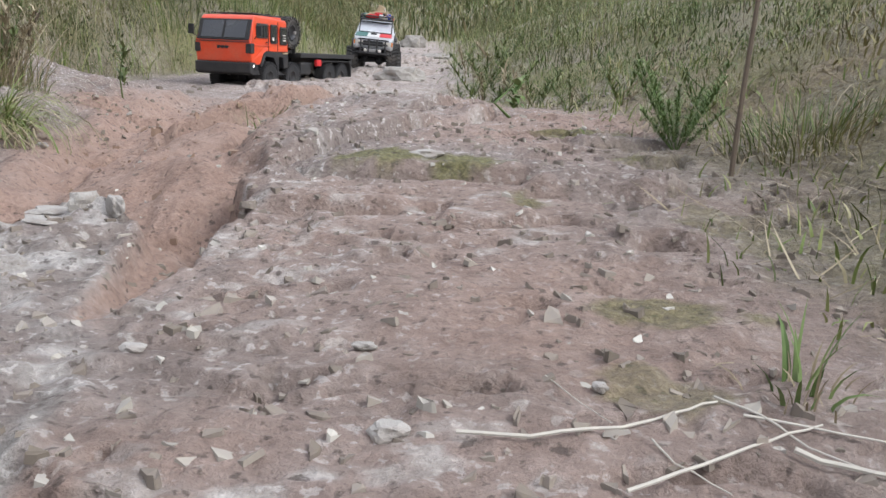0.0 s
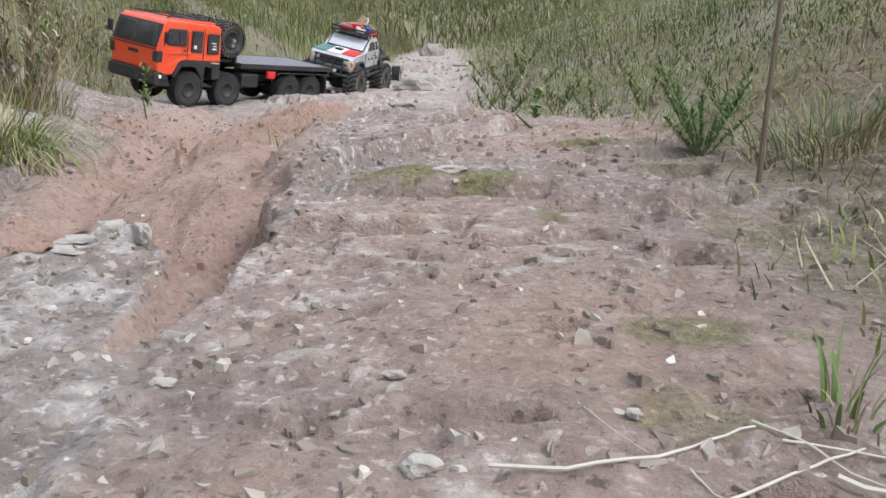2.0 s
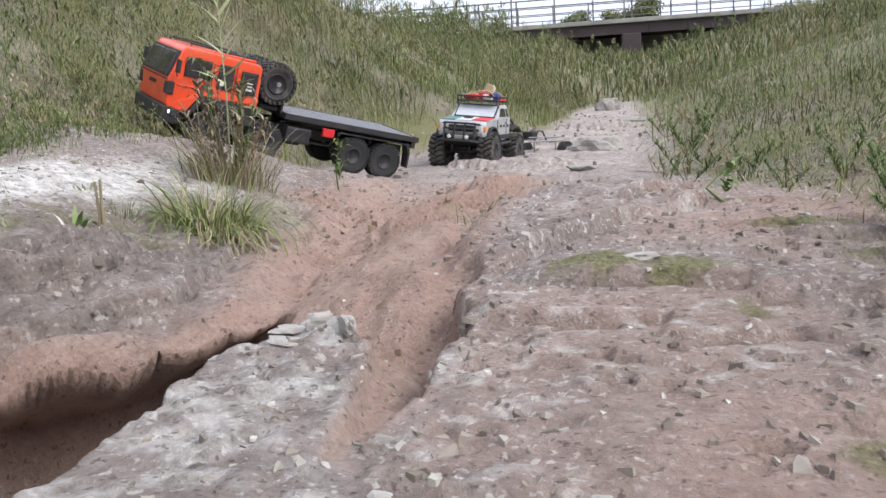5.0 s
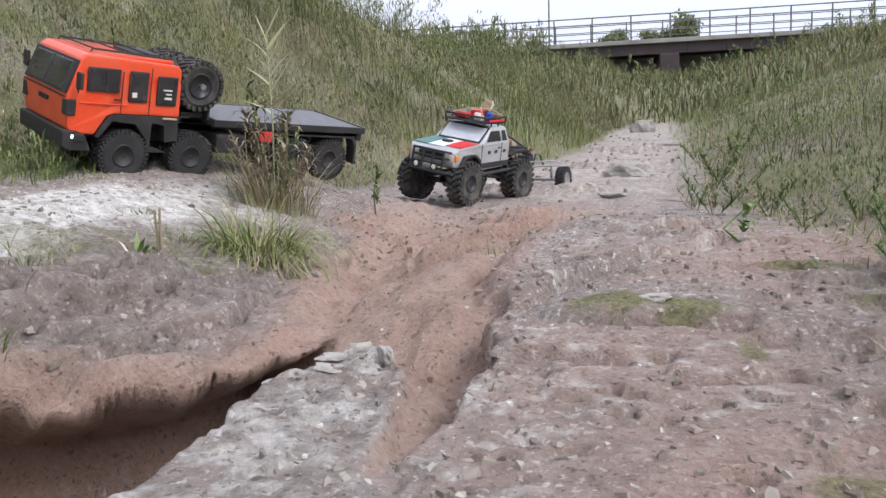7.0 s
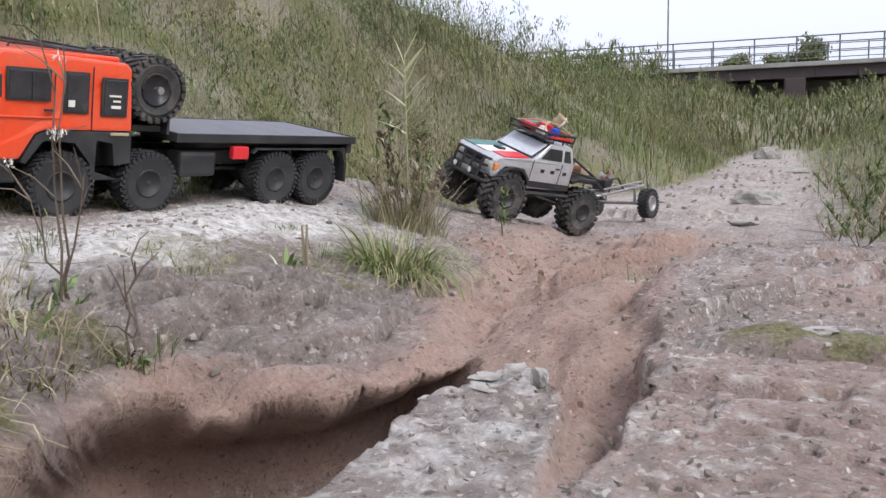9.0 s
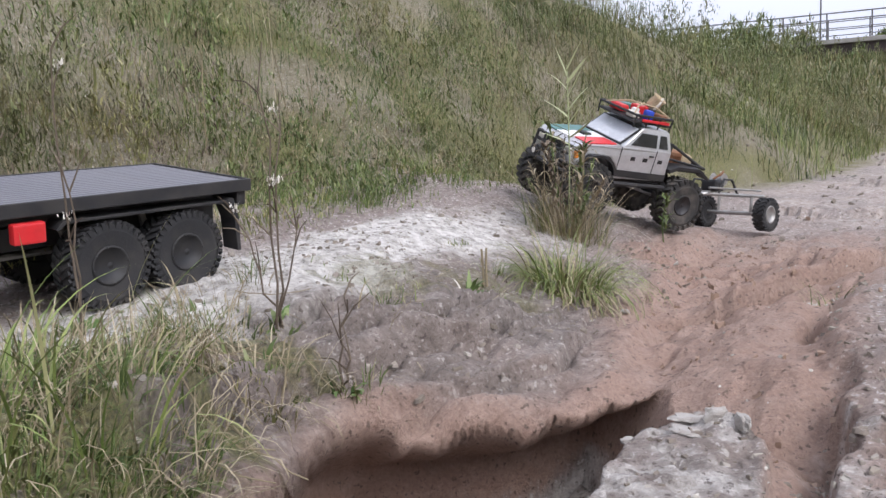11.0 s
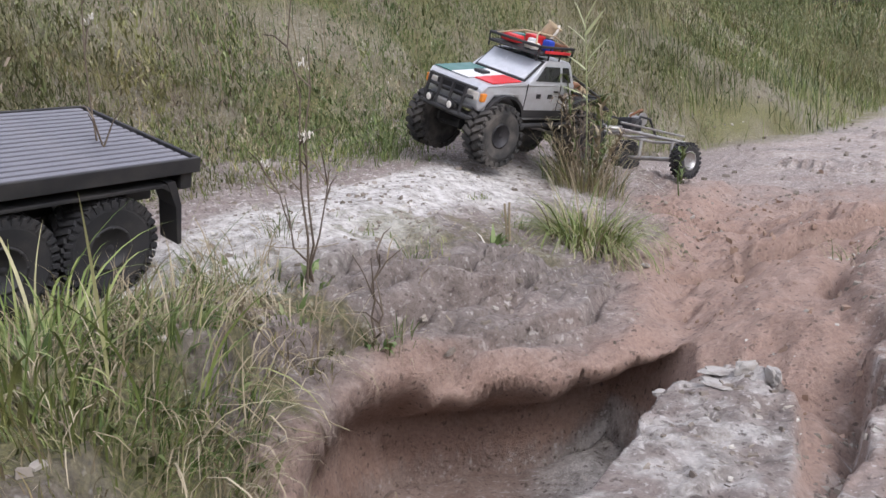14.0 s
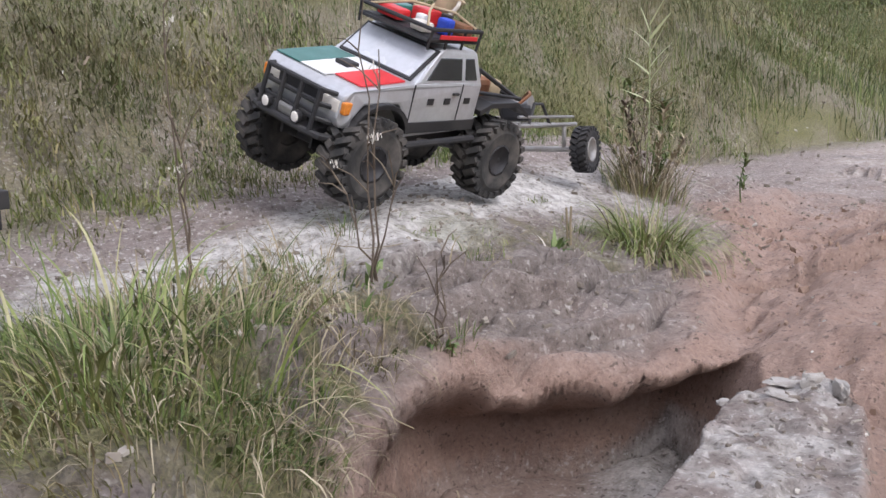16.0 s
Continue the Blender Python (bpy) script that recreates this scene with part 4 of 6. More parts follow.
# ---- the silver pickup ----
def build_pickup():
    v = tagged(new("toy_pickup"), "silver model pickup with big muddy tyres and a loaded roof rack", "model truck")
    W = 0.098
    lower = [(0.062, 0.135), (0.068, 0.15), (0.064, 0.184), (0.05, 0.194), (-0.075, 0.205), (-0.236, 0.207), (-0.238, 0.124), (-0.07, 0.118), (-0.066, 0.15), (-0.045, 0.172), (0.028, 0.172), (0.048, 0.15), (0.05, 0.137)]
    body = part("body", prism(lower, -W, W, 0.005, lambda x, z: 0.9 if x > 0.055 else 1.0), SILVER, v, "silver body with dusty doors")
    cabin = [(-0.072, 0.203), (-0.128, 0.252), (-0.14, 0.256), (-0.215, 0.256), (-0.224, 0.25), (-0.236, 0.203)]
    part("cabin", prism(cabin, -W, W, 0.004, lambda x, z: 0.84 if z > 0.24 else 0.99), SILVER, body)
    slope = Euler((0, math.atan2(-0.056, 0.049), 0)).to_matrix()
    part("windscreen", box(-0.0985, 0, 0.2305, 0.003, 0.156, 0.062, 0.001, None, slope), SKY_SHEEN, body, "windscreen with its pale reflection painted in")
    part("windscreen_edge", box(-0.1, 0, 0.2295, 0.003, 0.168, 0.072, 0.001, None, slope), BLACK, body)
    for s in (-1, 1):
        win = prism([(-0.098, 0.21), (-0.131, 0.243), (-0.183, 0.243), (-0.183, 0.21)], s * 0.083, s * 0.0965, 0.001, lambda x, z: 0.895 if z > 0.23 else 1.0)
        part("side_window", win, GLASS, body, "dark side window")
        win = prism([(-0.192, 0.21), (-0.192, 0.243), (-0.214, 0.243), (-0.222, 0.21)], s * 0.083, s * 0.0965, 0.001, lambda x, z: 0.895 if z > 0.23 else 1.0)
        part("side_window", win, GLASS, body)
        for x in (-0.072, -0.187):
            part("door_seam", box(x, s * (W + 0.0004), 0.165, 0.0014, 0.002, 0.078), BLACK, body)
        part("sill_stripe", box(-0.155, s * (W + 0.0005), 0.134, 0.164, 0.003, 0.018, 0.001), BLACK, body)
        part("door_handle", box(-0.172, s * (W + 0.002), 0.188, 0.014, 0.004, 0.004, 0.001), BLACK, body)
        for x in (-0.115, -0.155, -0.205):
            part("door_mark", box(x, s * (W + 0.0006), 0.176, 0.014, 0.002, 0.01), RIM, body, "dark printed mark on the door")
        arch = []
        for k in range(13):
            a = math.pi * (0.02 + 0.96 * k / 12)
            arch.append((-0.008 + 0.062 * math.cos(a), 0.125 + 0.052 * math.sin(a)))
        arch += [(-0.008 + 0.054 * math.cos(math.pi * (0.98 - 0.96 * k / 12)), 0.125 + 0.045 * math.sin(math.pi * (0.98 - 0.96 * k / 12))) for k in range(13)]
        part("fender_flare", prism(arch, s * 0.085, s * 0.108, 0.001), BLACK, v, "black fender flare")
        part("slider", tube([(-0.07, s * 0.103, 0.107), (-0.24, s * 0.103, 0.11)], 0.006, 8), BLACK, v)
        lens = part("headlight", box(0.061, s * 0.067, 0.167, 0.014, 0.036, 0.02, 0.004), FLUFF, body, "clear headlight")
        part("indicator", box(0.053, s * 0.09, 0.167, 0.022, 0.012, 0.019, 0.003), AMBER, body, "amber indicator lens")
        part("chassis_rail", box(-0.17, s * 0.035, 0.093, 0.46, 0.006, 0.018, 0.001), BLACK, v)
        for x, d in ((0.0, -0.13), (-0.315, 0.13)):
            part("link", tube([(x, s * 0.05, 0.066), (x + d, s * 0.034, 0.085)], 0.0035, 7), STEEL, v)
            part("damper", tube([(x + 0.012 * (1 if d < 0 else -1), s * 0.055, 0.068), (x - 0.03 * (1 if d < 0 else -1), s * 0.04, 0.155)], 0.0075, 9), BLACK, v)
    part("grille", box(0.066, 0, 0.167, 0.008, 0.1, 0.024, 0.002), BLACK, body)
    # flag colours across the bonnet
    part("green_panel", prism([(0.048, 0.1951), (-0.065, 0.2046), (-0.065, 0.2066), (0.048, 0.1973)], -0.092, -0.034, 0.0006), GREEN, body, "dark green bonnet panel")
    part("white_panel", prism([(0.048, 0.1951), (-0.065, 0.2046), (-0.065, 0.2066), (0.048, 0.1973)], -0.033, 0.025, 0.0006), WHITE, body, "white bonnet panel")
    part("red_panel", prism([(0.03, 0.1965), (-0.06, 0.204), (-0.06, 0.2066), (0.03, 0.1988)], 0.027, 0.086, 0.0006), RED, body, "bright red bonnet panel")
    part("bonnet_scoop", box(-0.02, -0.004, 0.205, 0.026, 0.03, 0.008, 0.003), BLACK, body, "black bonnet scoop")
    # tube bumper with lamps
    bar = tube([(0.05, -0.085, 0.115), (0.085, -0.075, 0.12), (0.095, -0.05, 0.122), (0.095, 0.05, 0.122), (0.085, 0.075, 0.12), (0.05, 0.085, 0.115)], 0.0055, 8)
    for z in (0.142, 0.165, 0.186):
        tube([(0.06, -0.075, z - 0.004), (0.082, -0.06, z), (0.082, 0.06, z), (0.06, 0.075, z - 0.004)], 0.004, 7, bar)
    for y in (-0.06, -0.02, 0.02, 0.06):
        tube([(0.092, y, 0.12), (0.082, y, 0.188)], 0.004, 7, bar)
    part("bull_bar", bar, BLACK, v, "black tubular bull bar")
    part("skid_plate", prism([(0.092, 0.118), (0.095, 0.126), (0.05, 0.126), (0.03, 0.1), (0.036, 0.098)], -0.06, 0.06, 0.002), RIM, v)
    for y in (-0.035, 0.035):
        pod = part("driving_lamp", lathe([(0.0, -0.006), (0.009, -0.004), (0.01, 0.004), (0.0098, 0.0045)], 14), BLACK, v)
        pod.matrix_basis = pose(0.096, y, 0.136, 0, 0, -90)
        part("lens", lathe([(0.0085, 0.0042), (0.006, 0.006), (0, 0.0065)], 14), FLUFF, pod, "pale lamp lens")
    part("winch", box(0.08, 0, 0.134, 0.02, 0.06, 0.016, 0.004), STEEL, v)
    for x in (0.0, -0.315):
        part("axle", lathe([(0.009, -0.09), (0.009, 0.012), (0.019, 0.02), (0.02, 0.035), (0.018, 0.045), (0.009, 0.052), (0.009, 0.09)], 14, None, (x, 0, 0.07)), BLACK, v)
    part("gearbox", box(-0.15, 0, 0.092, 0.1, 0.055, 0.035, 0.006), BLACK, v)
    # tray with strapped bundles behind the cabin
    part("tray", box(-0.312, 0, 0.158, 0.145, 0.17, 0.008, 0.002), BLACK, v)
    hoop = tube([(-0.245, -0.08, 0.16), (-0.248, -0.078, 0.222), (-0.248, 0.078, 0.222), (-0.245, 0.08, 0.16)], 0.004, 7)
    for s in (-1, 1):
        tube([(-0.248, s * 0.076, 0.222), (-0.38, s * 0.076, 0.168)], 0.004, 7, hoop)
        tube([(-0.25, s * 0.08, 0.184), (-0.383, s * 0.08, 0.17)], 0.0035, 7, hoop)
    tube([(-0.384, -0.08, 0.168), (-0.384, 0.08, 0.168)], 0.004, 7, hoop)
    part("tray_cage", hoop, BLACK, v, "black tube cage over the tray")
    for x, y, z, sx, sy, sz, m, lab in ((-0.285, 0.035, 0.182, 0.05, 0.06, 0.04, BROWN, "brown bundle"), (-0.335, 0.02, 0.178, 0.045, 0.07, 0.034, ROPE, "tan canvas roll"), (-0.29, -0.04, 0.185, 0.06, 0.05, 0.045, BROWN, "brown bundle"), (-0.34, -0.045, 0.176, 0.04, 0.05, 0.03, RED, "red can")):
        part("load", box(x, y, z, sx, sy, sz, 0.011), m, v, lab)
    # roof rack and its load
    rack = tube([(-0.105, -0.078, 0.268), (-0.105, 0.078, 0.268), (-0.215, 0.078, 0.268), (-0.215, -0.078, 0.268), (-0.105, -0.078, 0.268)], 0.0035, 7)
    tube([(-0.1, -0.082, 0.286), (-0.1, 0.082, 0.286), (-0.22, 0.082, 0.286), (-0.22, -0.082, 0.286), (-0.1, -0.082, 0.286)], 0.0035, 7, rack)
    for x in (-0.1, -0.14, -0.18, -0.22):
        for s in (-1, 1):
            tube([(x, s * 0.079, 0.254), (x, s * 0.082, 0.286)], 0.0025, 6, rack)
        tube([(x + 0.002, -0.078, 0.268), (x + 0.002, 0.078, 0.268)], 0.0028, 6, rack)
    part("roof_rack", rack, BLACK, v, "black tube roof rack")
    part("rack_floor", box(-0.16, 0, 0.2705, 0.108, 0.15, 0.003), BLACK, v)
    for x, y, z, sx, sy, sz, m, lab in ((-0.125, -0.03, 0.284, 0.03, 0.05, 0.018, RED, "red box on the rack"), (-0.12, 0.04, 0.281, 0.026, 0.03, 0.016, FLUFF, "white bundle on the rack"), (-0.155, 0.058, 0.286, 0.022, 0.022, 0.026, BLUE, "blue can on the rack"), (-0.165, 0.005, 0.288, 0.034, 0.04, 0.026, RED, "red bag on the rack"), (-0.2, 0.045, 0.282, 0.026, 0.05, 0.02, BROWN, "brown bundle on the rack"), (-0.165, -0.055, 0.283, 0.045, 0.03, 0.02, GREEN, "green box on the rack"),
                                        (-0.14, 0.02, 0.285, 0.016, 0.02, 0.02, WHITE, "white can on the rack"), (-0.185, 0.03, 0.288, 0.018, 0.018, 0.024, BLACK, "black can on the rack"), (-0.195, -0.03, 0.286, 0.03, 0.03, 0.024, ROPE, "tan roll on the rack")):
        part("load", box(x, y, z, sx, sy, sz, 0.005), m, v, lab)
    part("red_strap", box(-0.165, 0.083, 0.275, 0.09, 0.003, 0.007, 0.001), RED, v, "red cloth along the rack side")
    for s in (-1, 1):
        part("rear_fender", prism([(-0.24, 0.16), (-0.27, 0.172), (-0.345, 0.172), (-0.385, 0.15), (-0.388, 0.142), (-0.345, 0.163), (-0.272, 0.163), (-0.244, 0.15)], s * 0.06, s * 0.106, 0.001), BLACK, v, "black rear mudguard")
    lash = tube([(-0.1, 0.07, 0.288), (-0.13, 0.04, 0.304), (-0.17, 0.01, 0.309), (-0.22, -0.03, 0.288)], 0.0022, 6)
    tube([(-0.1, -0.06, 0.288), (-0.14, -0.01, 0.307), (-0.18, 0.05, 0.307), (-0.22, 0.07, 0.287)], 0.0022, 6, lash)
    part("lashing", lash, ROPE, v, "tan rope lashed over the load")
    sack = lathe([(0.0, -0.022), (0.015, -0.02), (0.02, -0.002), (0.017, 0.014), (0.021, 0.022), (0.018, 0.022), (0.014, 0.012), (0.014, -0.01), (0.0, -0.014)], 16)
    part("sack", sack, ROPE, v, "tan open sack at the back of the rack", True).matrix_basis = pose(-0.205, 0.01, 0.31, 62, 0, 40)
    # black plug in the mouth, painted in for the shade inside the sack
    part("sack_mouth_shade", lathe([(0.0135, -0.009), (0.0135, 0.008), (0.0, 0.009)], 14), BLACK, v).matrix_basis = pose(-0.205, 0.01, 0.31, 62, 0, 40)
    part("sack_strap", tube([(-0.19, 0.03, 0.296), (-0.2, 0.036, 0.315), (-0.212, 0.028, 0.33)], 0.0035, 7), FLUFF, v, "pale strap")
    # the sprung body sits nose-up on its axles
    rake = Matrix.Translation((-0.16, 0, 0.1)) @ pose(0, 0, 0, -5, 3, 0) @ Matrix.Translation((0.152, 0, -0.1))
    for ob in v.children:
        if ob.name.split(".")[0] not in ("axle", "link", "damper"):
            ob.matrix_basis = rake @ ob.matrix_basis
    wheels = []
    for x in (0.0, -0.315):
        for s in (-1, 1):
            wheels.append((build_wheel(v, "wheel", 0.07, 0.058, 0.028, MUDDY, RIM, 22, 0.008, s, "muddy chunky tyre"), x, s * 0.098, 0.07, 0.07))
    return v, wheels


# ---- the small trailer; its origin is the hitch ----
def build_trailer():
    v = tagged(new("toy_trailer"), "bare steel model trailer frame on two small wheels", "model trailer")
    for s in (-1, 1):
        part("rail", tube([(0.0, 0, 0.0), (-0.06, s * 0.05, 0.004), (-0.36, s * 0.058, 0.01)], 0.0045, 8), STEEL, v)
        part("upper_rail", tube([(-0.07, s * 0.052, 0.022), (-0.34, s * 0.06, 0.026)], 0.003, 7), STEEL, v)
        part("strut", tube([(-0.12, s * 0.052, 0.006), (-0.15, s * 0.05, 0.05), (-0.19, s * 0.05, 0.05), (-0.22, s * 0.055, 0.008)], 0.0035, 7), BLACK, v)
    for x in (-0.07, -0.16, -0.25, -0.355):
        part("cross_bar", tube([(x, -0.056, 0.009), (x, 0.056, 0.009)], 0.004, 7), STEEL, v)
    part("hitch", lathe([(0.008, -0.008), (0.009, 0.0), (0.008, 0.008)], 12), STEEL, v)
    part("engine_block", box(-0.17, 0.0, 0.032, 0.05, 0.05, 0.035, 0.008), RIM, v, "dark mechanism on the frame")
    part("reel", lathe([(0.018, -0.02), (0.018, -0.016), (0.009, -0.014), (0.009, 0.014), (0.018, 0.016), (0.018, 0.02)], 16, None, (-0.2, 0, 0.052)), STEEL, v)
    part("hose", tube([(-0.14, 0.02, 0.05), (-0.16, 0.035, 0.068), (-0.19, 0.02, 0.075), (-0.215, -0.01, 0.06)], 0.0035, 7), BROWN, v)
    part("axle", lathe([(0.006, -0.1), (0.006, 0.1)], 12, None, (-0.3, 0, -0.045)), STEEL, v)
    for s in (-1, 1):
        part("hanger", tube([(-0.3, s * 0.055, 0.008), (-0.3, s * 0.055, -0.045)], 0.005, 7), STEEL, v)
    wheels = []
    for s in (-1, 1):
        wheels.append((build_wheel(v, "wheel", 0.05, 0.036, 0.027, RUBBER, STEEL, 22, 0.004, s), -0.3, s * 0.105, -0.045, 0.05))
    return v, wheels


LORRY, LORRY_WHEELS = build_lorry()
PICKUP, PICKUP_WHEELS = build_pickup()
CART, CART_WHEELS = build_trailer()


# ---- plants ----
def blades(name, roots, tall, wide, lean, material, seed, segments=3, droop=0.5, heading=None, start=None):
    """Many tapered blades as one mesh: roots (n, 3), tall, wide and lean arrays in metres and radians."""
    rng = np.random.default_rng(seed)
    n = len(roots)
    tall, wide, lean = (np.broadcast_to(np.asarray(v, float), (n,)) for v in (tall, wide, lean))
    az = rng.uniform(0, 2 * math.pi, n) if heading is None else heading
    face = az + math.pi / 2 + rng.normal(0, 0.5, n)
    side = np.stack([np.cos(face), np.sin(face), np.zeros(n)], -1)
    fwd = np.stack([np.cos(az), np.sin(az), np.zeros(n)], -1)
    rings, p = [], np.array(roots, float)
    ang = lean * 0.3 if start is None else start + rng.normal(0, 0.14, n)
    bend = lean * 0.9 + droop * rng.uniform(0.2, 1, n) if start is None else rng.normal(0.12, 0.2, n)
    step = tall / segments
    for k in range(segments + 1):
        f = k / segments
        w = wide * (1 - f) ** 0.6 * (0.75 + 0.5 * min(f * 3, 1)) * 0.5
        if k < segments:
            rings.append(p - side * w[:, None])
            rings.append(p + side * w[:, None])
        else:
            rings.append(p.copy())
        p = p + (fwd * np.sin(ang)[:, None] + np.array([0, 0, 1.0]) * np.cos(ang)[:, None]) * step[:, None]
        ang = ang + bend / segments
    co = np.stack(rings, 1)
    m = co.shape[1]
    base = np.arange(n)[:, None] * m
    quads = np.concatenate([base + np.array([2 * k, 2 * k + 1, 2 * k + 3, 2 * k + 2]) for k in range(segments - 1)], 0) if segments > 1 else np.zeros((0, 4), int)
    tris = base + np.array([m - 3, m - 2, m - 1])
    me = bpy.data.meshes.new(name)
    me.vertices.add(n * m)
    me.vertices.foreach_set("co", co.reshape(-1))
    me.loops.add(quads.size + tris.size)
    me.loops.foreach_set("vertex_index", np.concatenate([quads.ravel(), tris.ravel()]))
    me.polygons.add(len(quads) + len(tris))
    me.polygons.foreach_set("loop_start", np.concatenate([np.arange(0, quads.size, 4), quads.size + np.arange(0, tris.size, 3)]))
    me.polygons.foreach_set("loop_total", np.concatenate([np.full(len(quads), 4), np.full(len(tris), 3)]))
    me.update(calc_edges=True)
    me.materials.append(material)
    return me


def scatter(n, x0, x1, y0, y1, keep, seed):
    """Roots on the ground in a rectangle of the plan, kept where keep(x, y) says so (a share from 0 to 1)."""
    rng = np.random.default_rng(seed)
    x, y = rng.uniform(x0, x1, n), rng.uniform(y0, y1, n)
    ok = rng.uniform(0, 1, n) < keep(x, y)
    x, y = x[ok], y[ok]
    return np.stack([x, y, height(x, y) - 0.004], -1), rng


def growth(name, label, n, rect, keep, tall, wide, lean, material, seed, segments=3, droop=0.5, start=None):
    roots, rng = scatter(n, *rect, keep, seed)
    m = len(roots)
    rx, ry = roots[:, 0], roots[:, 1]
    tuft = 0.55 + 0.75 * sm(-0.5, 0.5, fnoise(rx * 5, ry * 5, seed + 500, 3))
    way = 9.0 * fnoise(rx * 2.6, ry * 2.6, seed + 501, 3) + rng.normal(0, 0.9, m)
    me = blades(name, roots, rng.uniform(*tall, m) * rng.uniform(0.6, 1, m) * tuft, rng.uniform(*wide, m), np.abs(rng.normal(0.25, lean, m)), material, seed, segments, droop, way, start)
    return tagged(new(name, me), label, "plants", kind="stuff")


def left_bank(x, y, margin=0.05):
    return np.maximum(sm(-0.15, 0.2, along(y, HIGH) - margin - x + 0.15 * fnoise(x * 2.2, y * 2.2, 90, 3)), sm(13, 17, y))


def right_bank(x, y):
    return sm(-0.05, 0.4, x - along(y, RIGHT) + 0.15 * fnoise(x * 3, y * 3, 93, 3))


def bare(x, y):
    """Leaves a sandy patch at the foot of the bank open."""
    return sm(0.7, 1.3, np.hypot((x + 1.67) / 0.1, (y - 1.25) / 0.22) + 0.4 * fnoise(x * 9, y * 9, 320, 2))


def clumps(x, y, seed, scale=3.0):
    return sm(-0.35, 0.35, fnoise(x * scale, y * scale, seed, 3))


def shrubs(name, label, n, rect, keep, tall, leaves, leaf, material, seed, lean=0.35):
    """Branching weeds as one mesh: thin stems, each with many small leaves along it."""
    roots, rng = scatter(n, *rect, keep, seed)
    m = len(roots)
    h = rng.uniform(*tall, m) * rng.uniform(0.6, 1, m)
    az, tip = rng.uniform(0, 6.283, m), np.abs(rng.normal(0, lean, m))
    f = rng.uniform(0.12, 1.0, (m, leaves))
    out = (f ** 1.5) * (tip * h)[:, None]
    jit = rng.normal(0, 1, (m, leaves, 2)) * (0.17 * h)[:, None, None] * (1.2 - f)[..., None]
    pts = np.stack([roots[:, None, 0] + out * np.cos(az)[:, None] + jit[..., 0], roots[:, None, 1] + out * np.sin(az)[:, None] + jit[..., 1], roots[:, None, 2] + f * h[:, None]], -1).reshape(-1, 3)
    size = np.repeat(h, leaves) / h.mean() * rng.uniform(*leaf, m * leaves)
    me = blades(name, pts, size, size * rng.uniform(0.07, 0.2, len(pts)), np.abs(rng.normal(1.7, 0.8, len(pts))), material, seed, 2, 0.4)
    return tagged(new(name, me), label, "plants", kind="stuff")


growth("bank_grass", "tall uncut grass and reeds on the high bank", 95000, (-4.2, -1.3, -1.4, 5.5), lambda x, y: left_bank(x, y) * bare(x, y) * (0.1 + 0.9 * clumps(x, y, 100) ** 2), (0.03, 0.15), (0.001, 0.0024), 1.2, BANK, 1)
growth("bank_grass", "tall uncut grass and reeds on the high bank", 75000, (-8, -0.9, 4.5, 15), lambda x, y: left_bank(x, y) * (0.35 + 0.65 * clumps(x, y, 101, 1.5)), (0.08, 0.3), (0.003, 0.006), 1.1, BANK, 2)
growth("far_grass", "far grass along both banks below the bridge", 44000, (-22, 18, 12, 38), lambda x, y: np.maximum(left_bank(x, y), right_bank(x, y)), (0.15, 0.5), (0.02, 0.04), 0.6, BANK, 3)
growth("bank_grass", "mixed grass and herbs on the near bank", 34000, (0.1, 2.6, 0.35, 4.5), lambda x, y: right_bank(x, y) * (0.1 + 0.8 * clumps(x, y, 103, 4.0)), (0.015, 0.06), (0.001, 0.0024), 1.3, BANK, 4)
growth("bank_grass", "mixed grass and herbs on the near bank", 52000, (-0.1, 7, 3.0, 15), lambda x, y: right_bank(x, y) * (0.3 + 0.7 * clumps(x, y, 104, 1.5)), (0.05, 0.17), (0.002, 0.005), 1.2, BANK, 5)
growth("dry_litter", "dead straw and litter lying under the bank growth", 17000, (0.08, 1.8, 0.4, 2.8), lambda x, y: right_bank(x + 0.06, y), (0.02, 0.085), (0.0007, 0.0017), 2.4, DRY, 6, 3, 0.9, 1.35)
growth("dry_litter", "dead straw and litter lying under the bank growth", 9000, (-2.6, -1.3, -0.6, 4.5), lambda x, y: left_bank(x, y, -0.12) * clumps(x, y, 120, 4.0), (0.04, 0.15), (0.001, 0.0025), 1.7, DRY, 7, 3, 0.9, 1.2)
shrubs("bank_weeds", "leafy weeds growing through the grass of the high bank", 5200, (-4.2, -1.3, -0.6, 5.5), lambda x, y: left_bank(x, y) * (0.25 + 0.75 * clumps(x, y, 106, 2.0)), (0.06, 0.3), 60, (0.008, 0.024), BROAD, 8, 0.7)
shrubs("bank_weeds", "leafy weeds growing through the grass of the high bank", 1100, (-7, -0.9, 4.5, 16), lambda x, y: left_bank(x, y), (0.2, 0.55), 100, (0.014, 0.034), BROAD, 9, 0.7)
shrubs("dry_weeds", "brown dead weeds on the high bank", 900, (-4.0, -1.35, -0.6, 6), lambda x, y: left_bank(x, y) * clumps(x, y, 109, 2.5), (0.1, 0.36), 34, (0.01, 0.028), TWIG, 10, 0.7)
shrubs("bank_weeds", "leafy weeds on the near bank", 2800, (0.12, 2.6, 0.6, 4.5), lambda x, y: right_bank(x, y) * clumps(x, y, 107, 3.0), (0.03, 0.14), 34, (0.007, 0.018), BROAD, 11, 0.7)
shrubs("bank_weeds", "leafy weeds on the near bank", 1200, (0.0, 7, 3.0, 16), lambda x, y: right_bank(x, y), (0.1, 0.32), 80, (0.01, 0.026), BROAD, 12, 0.7)
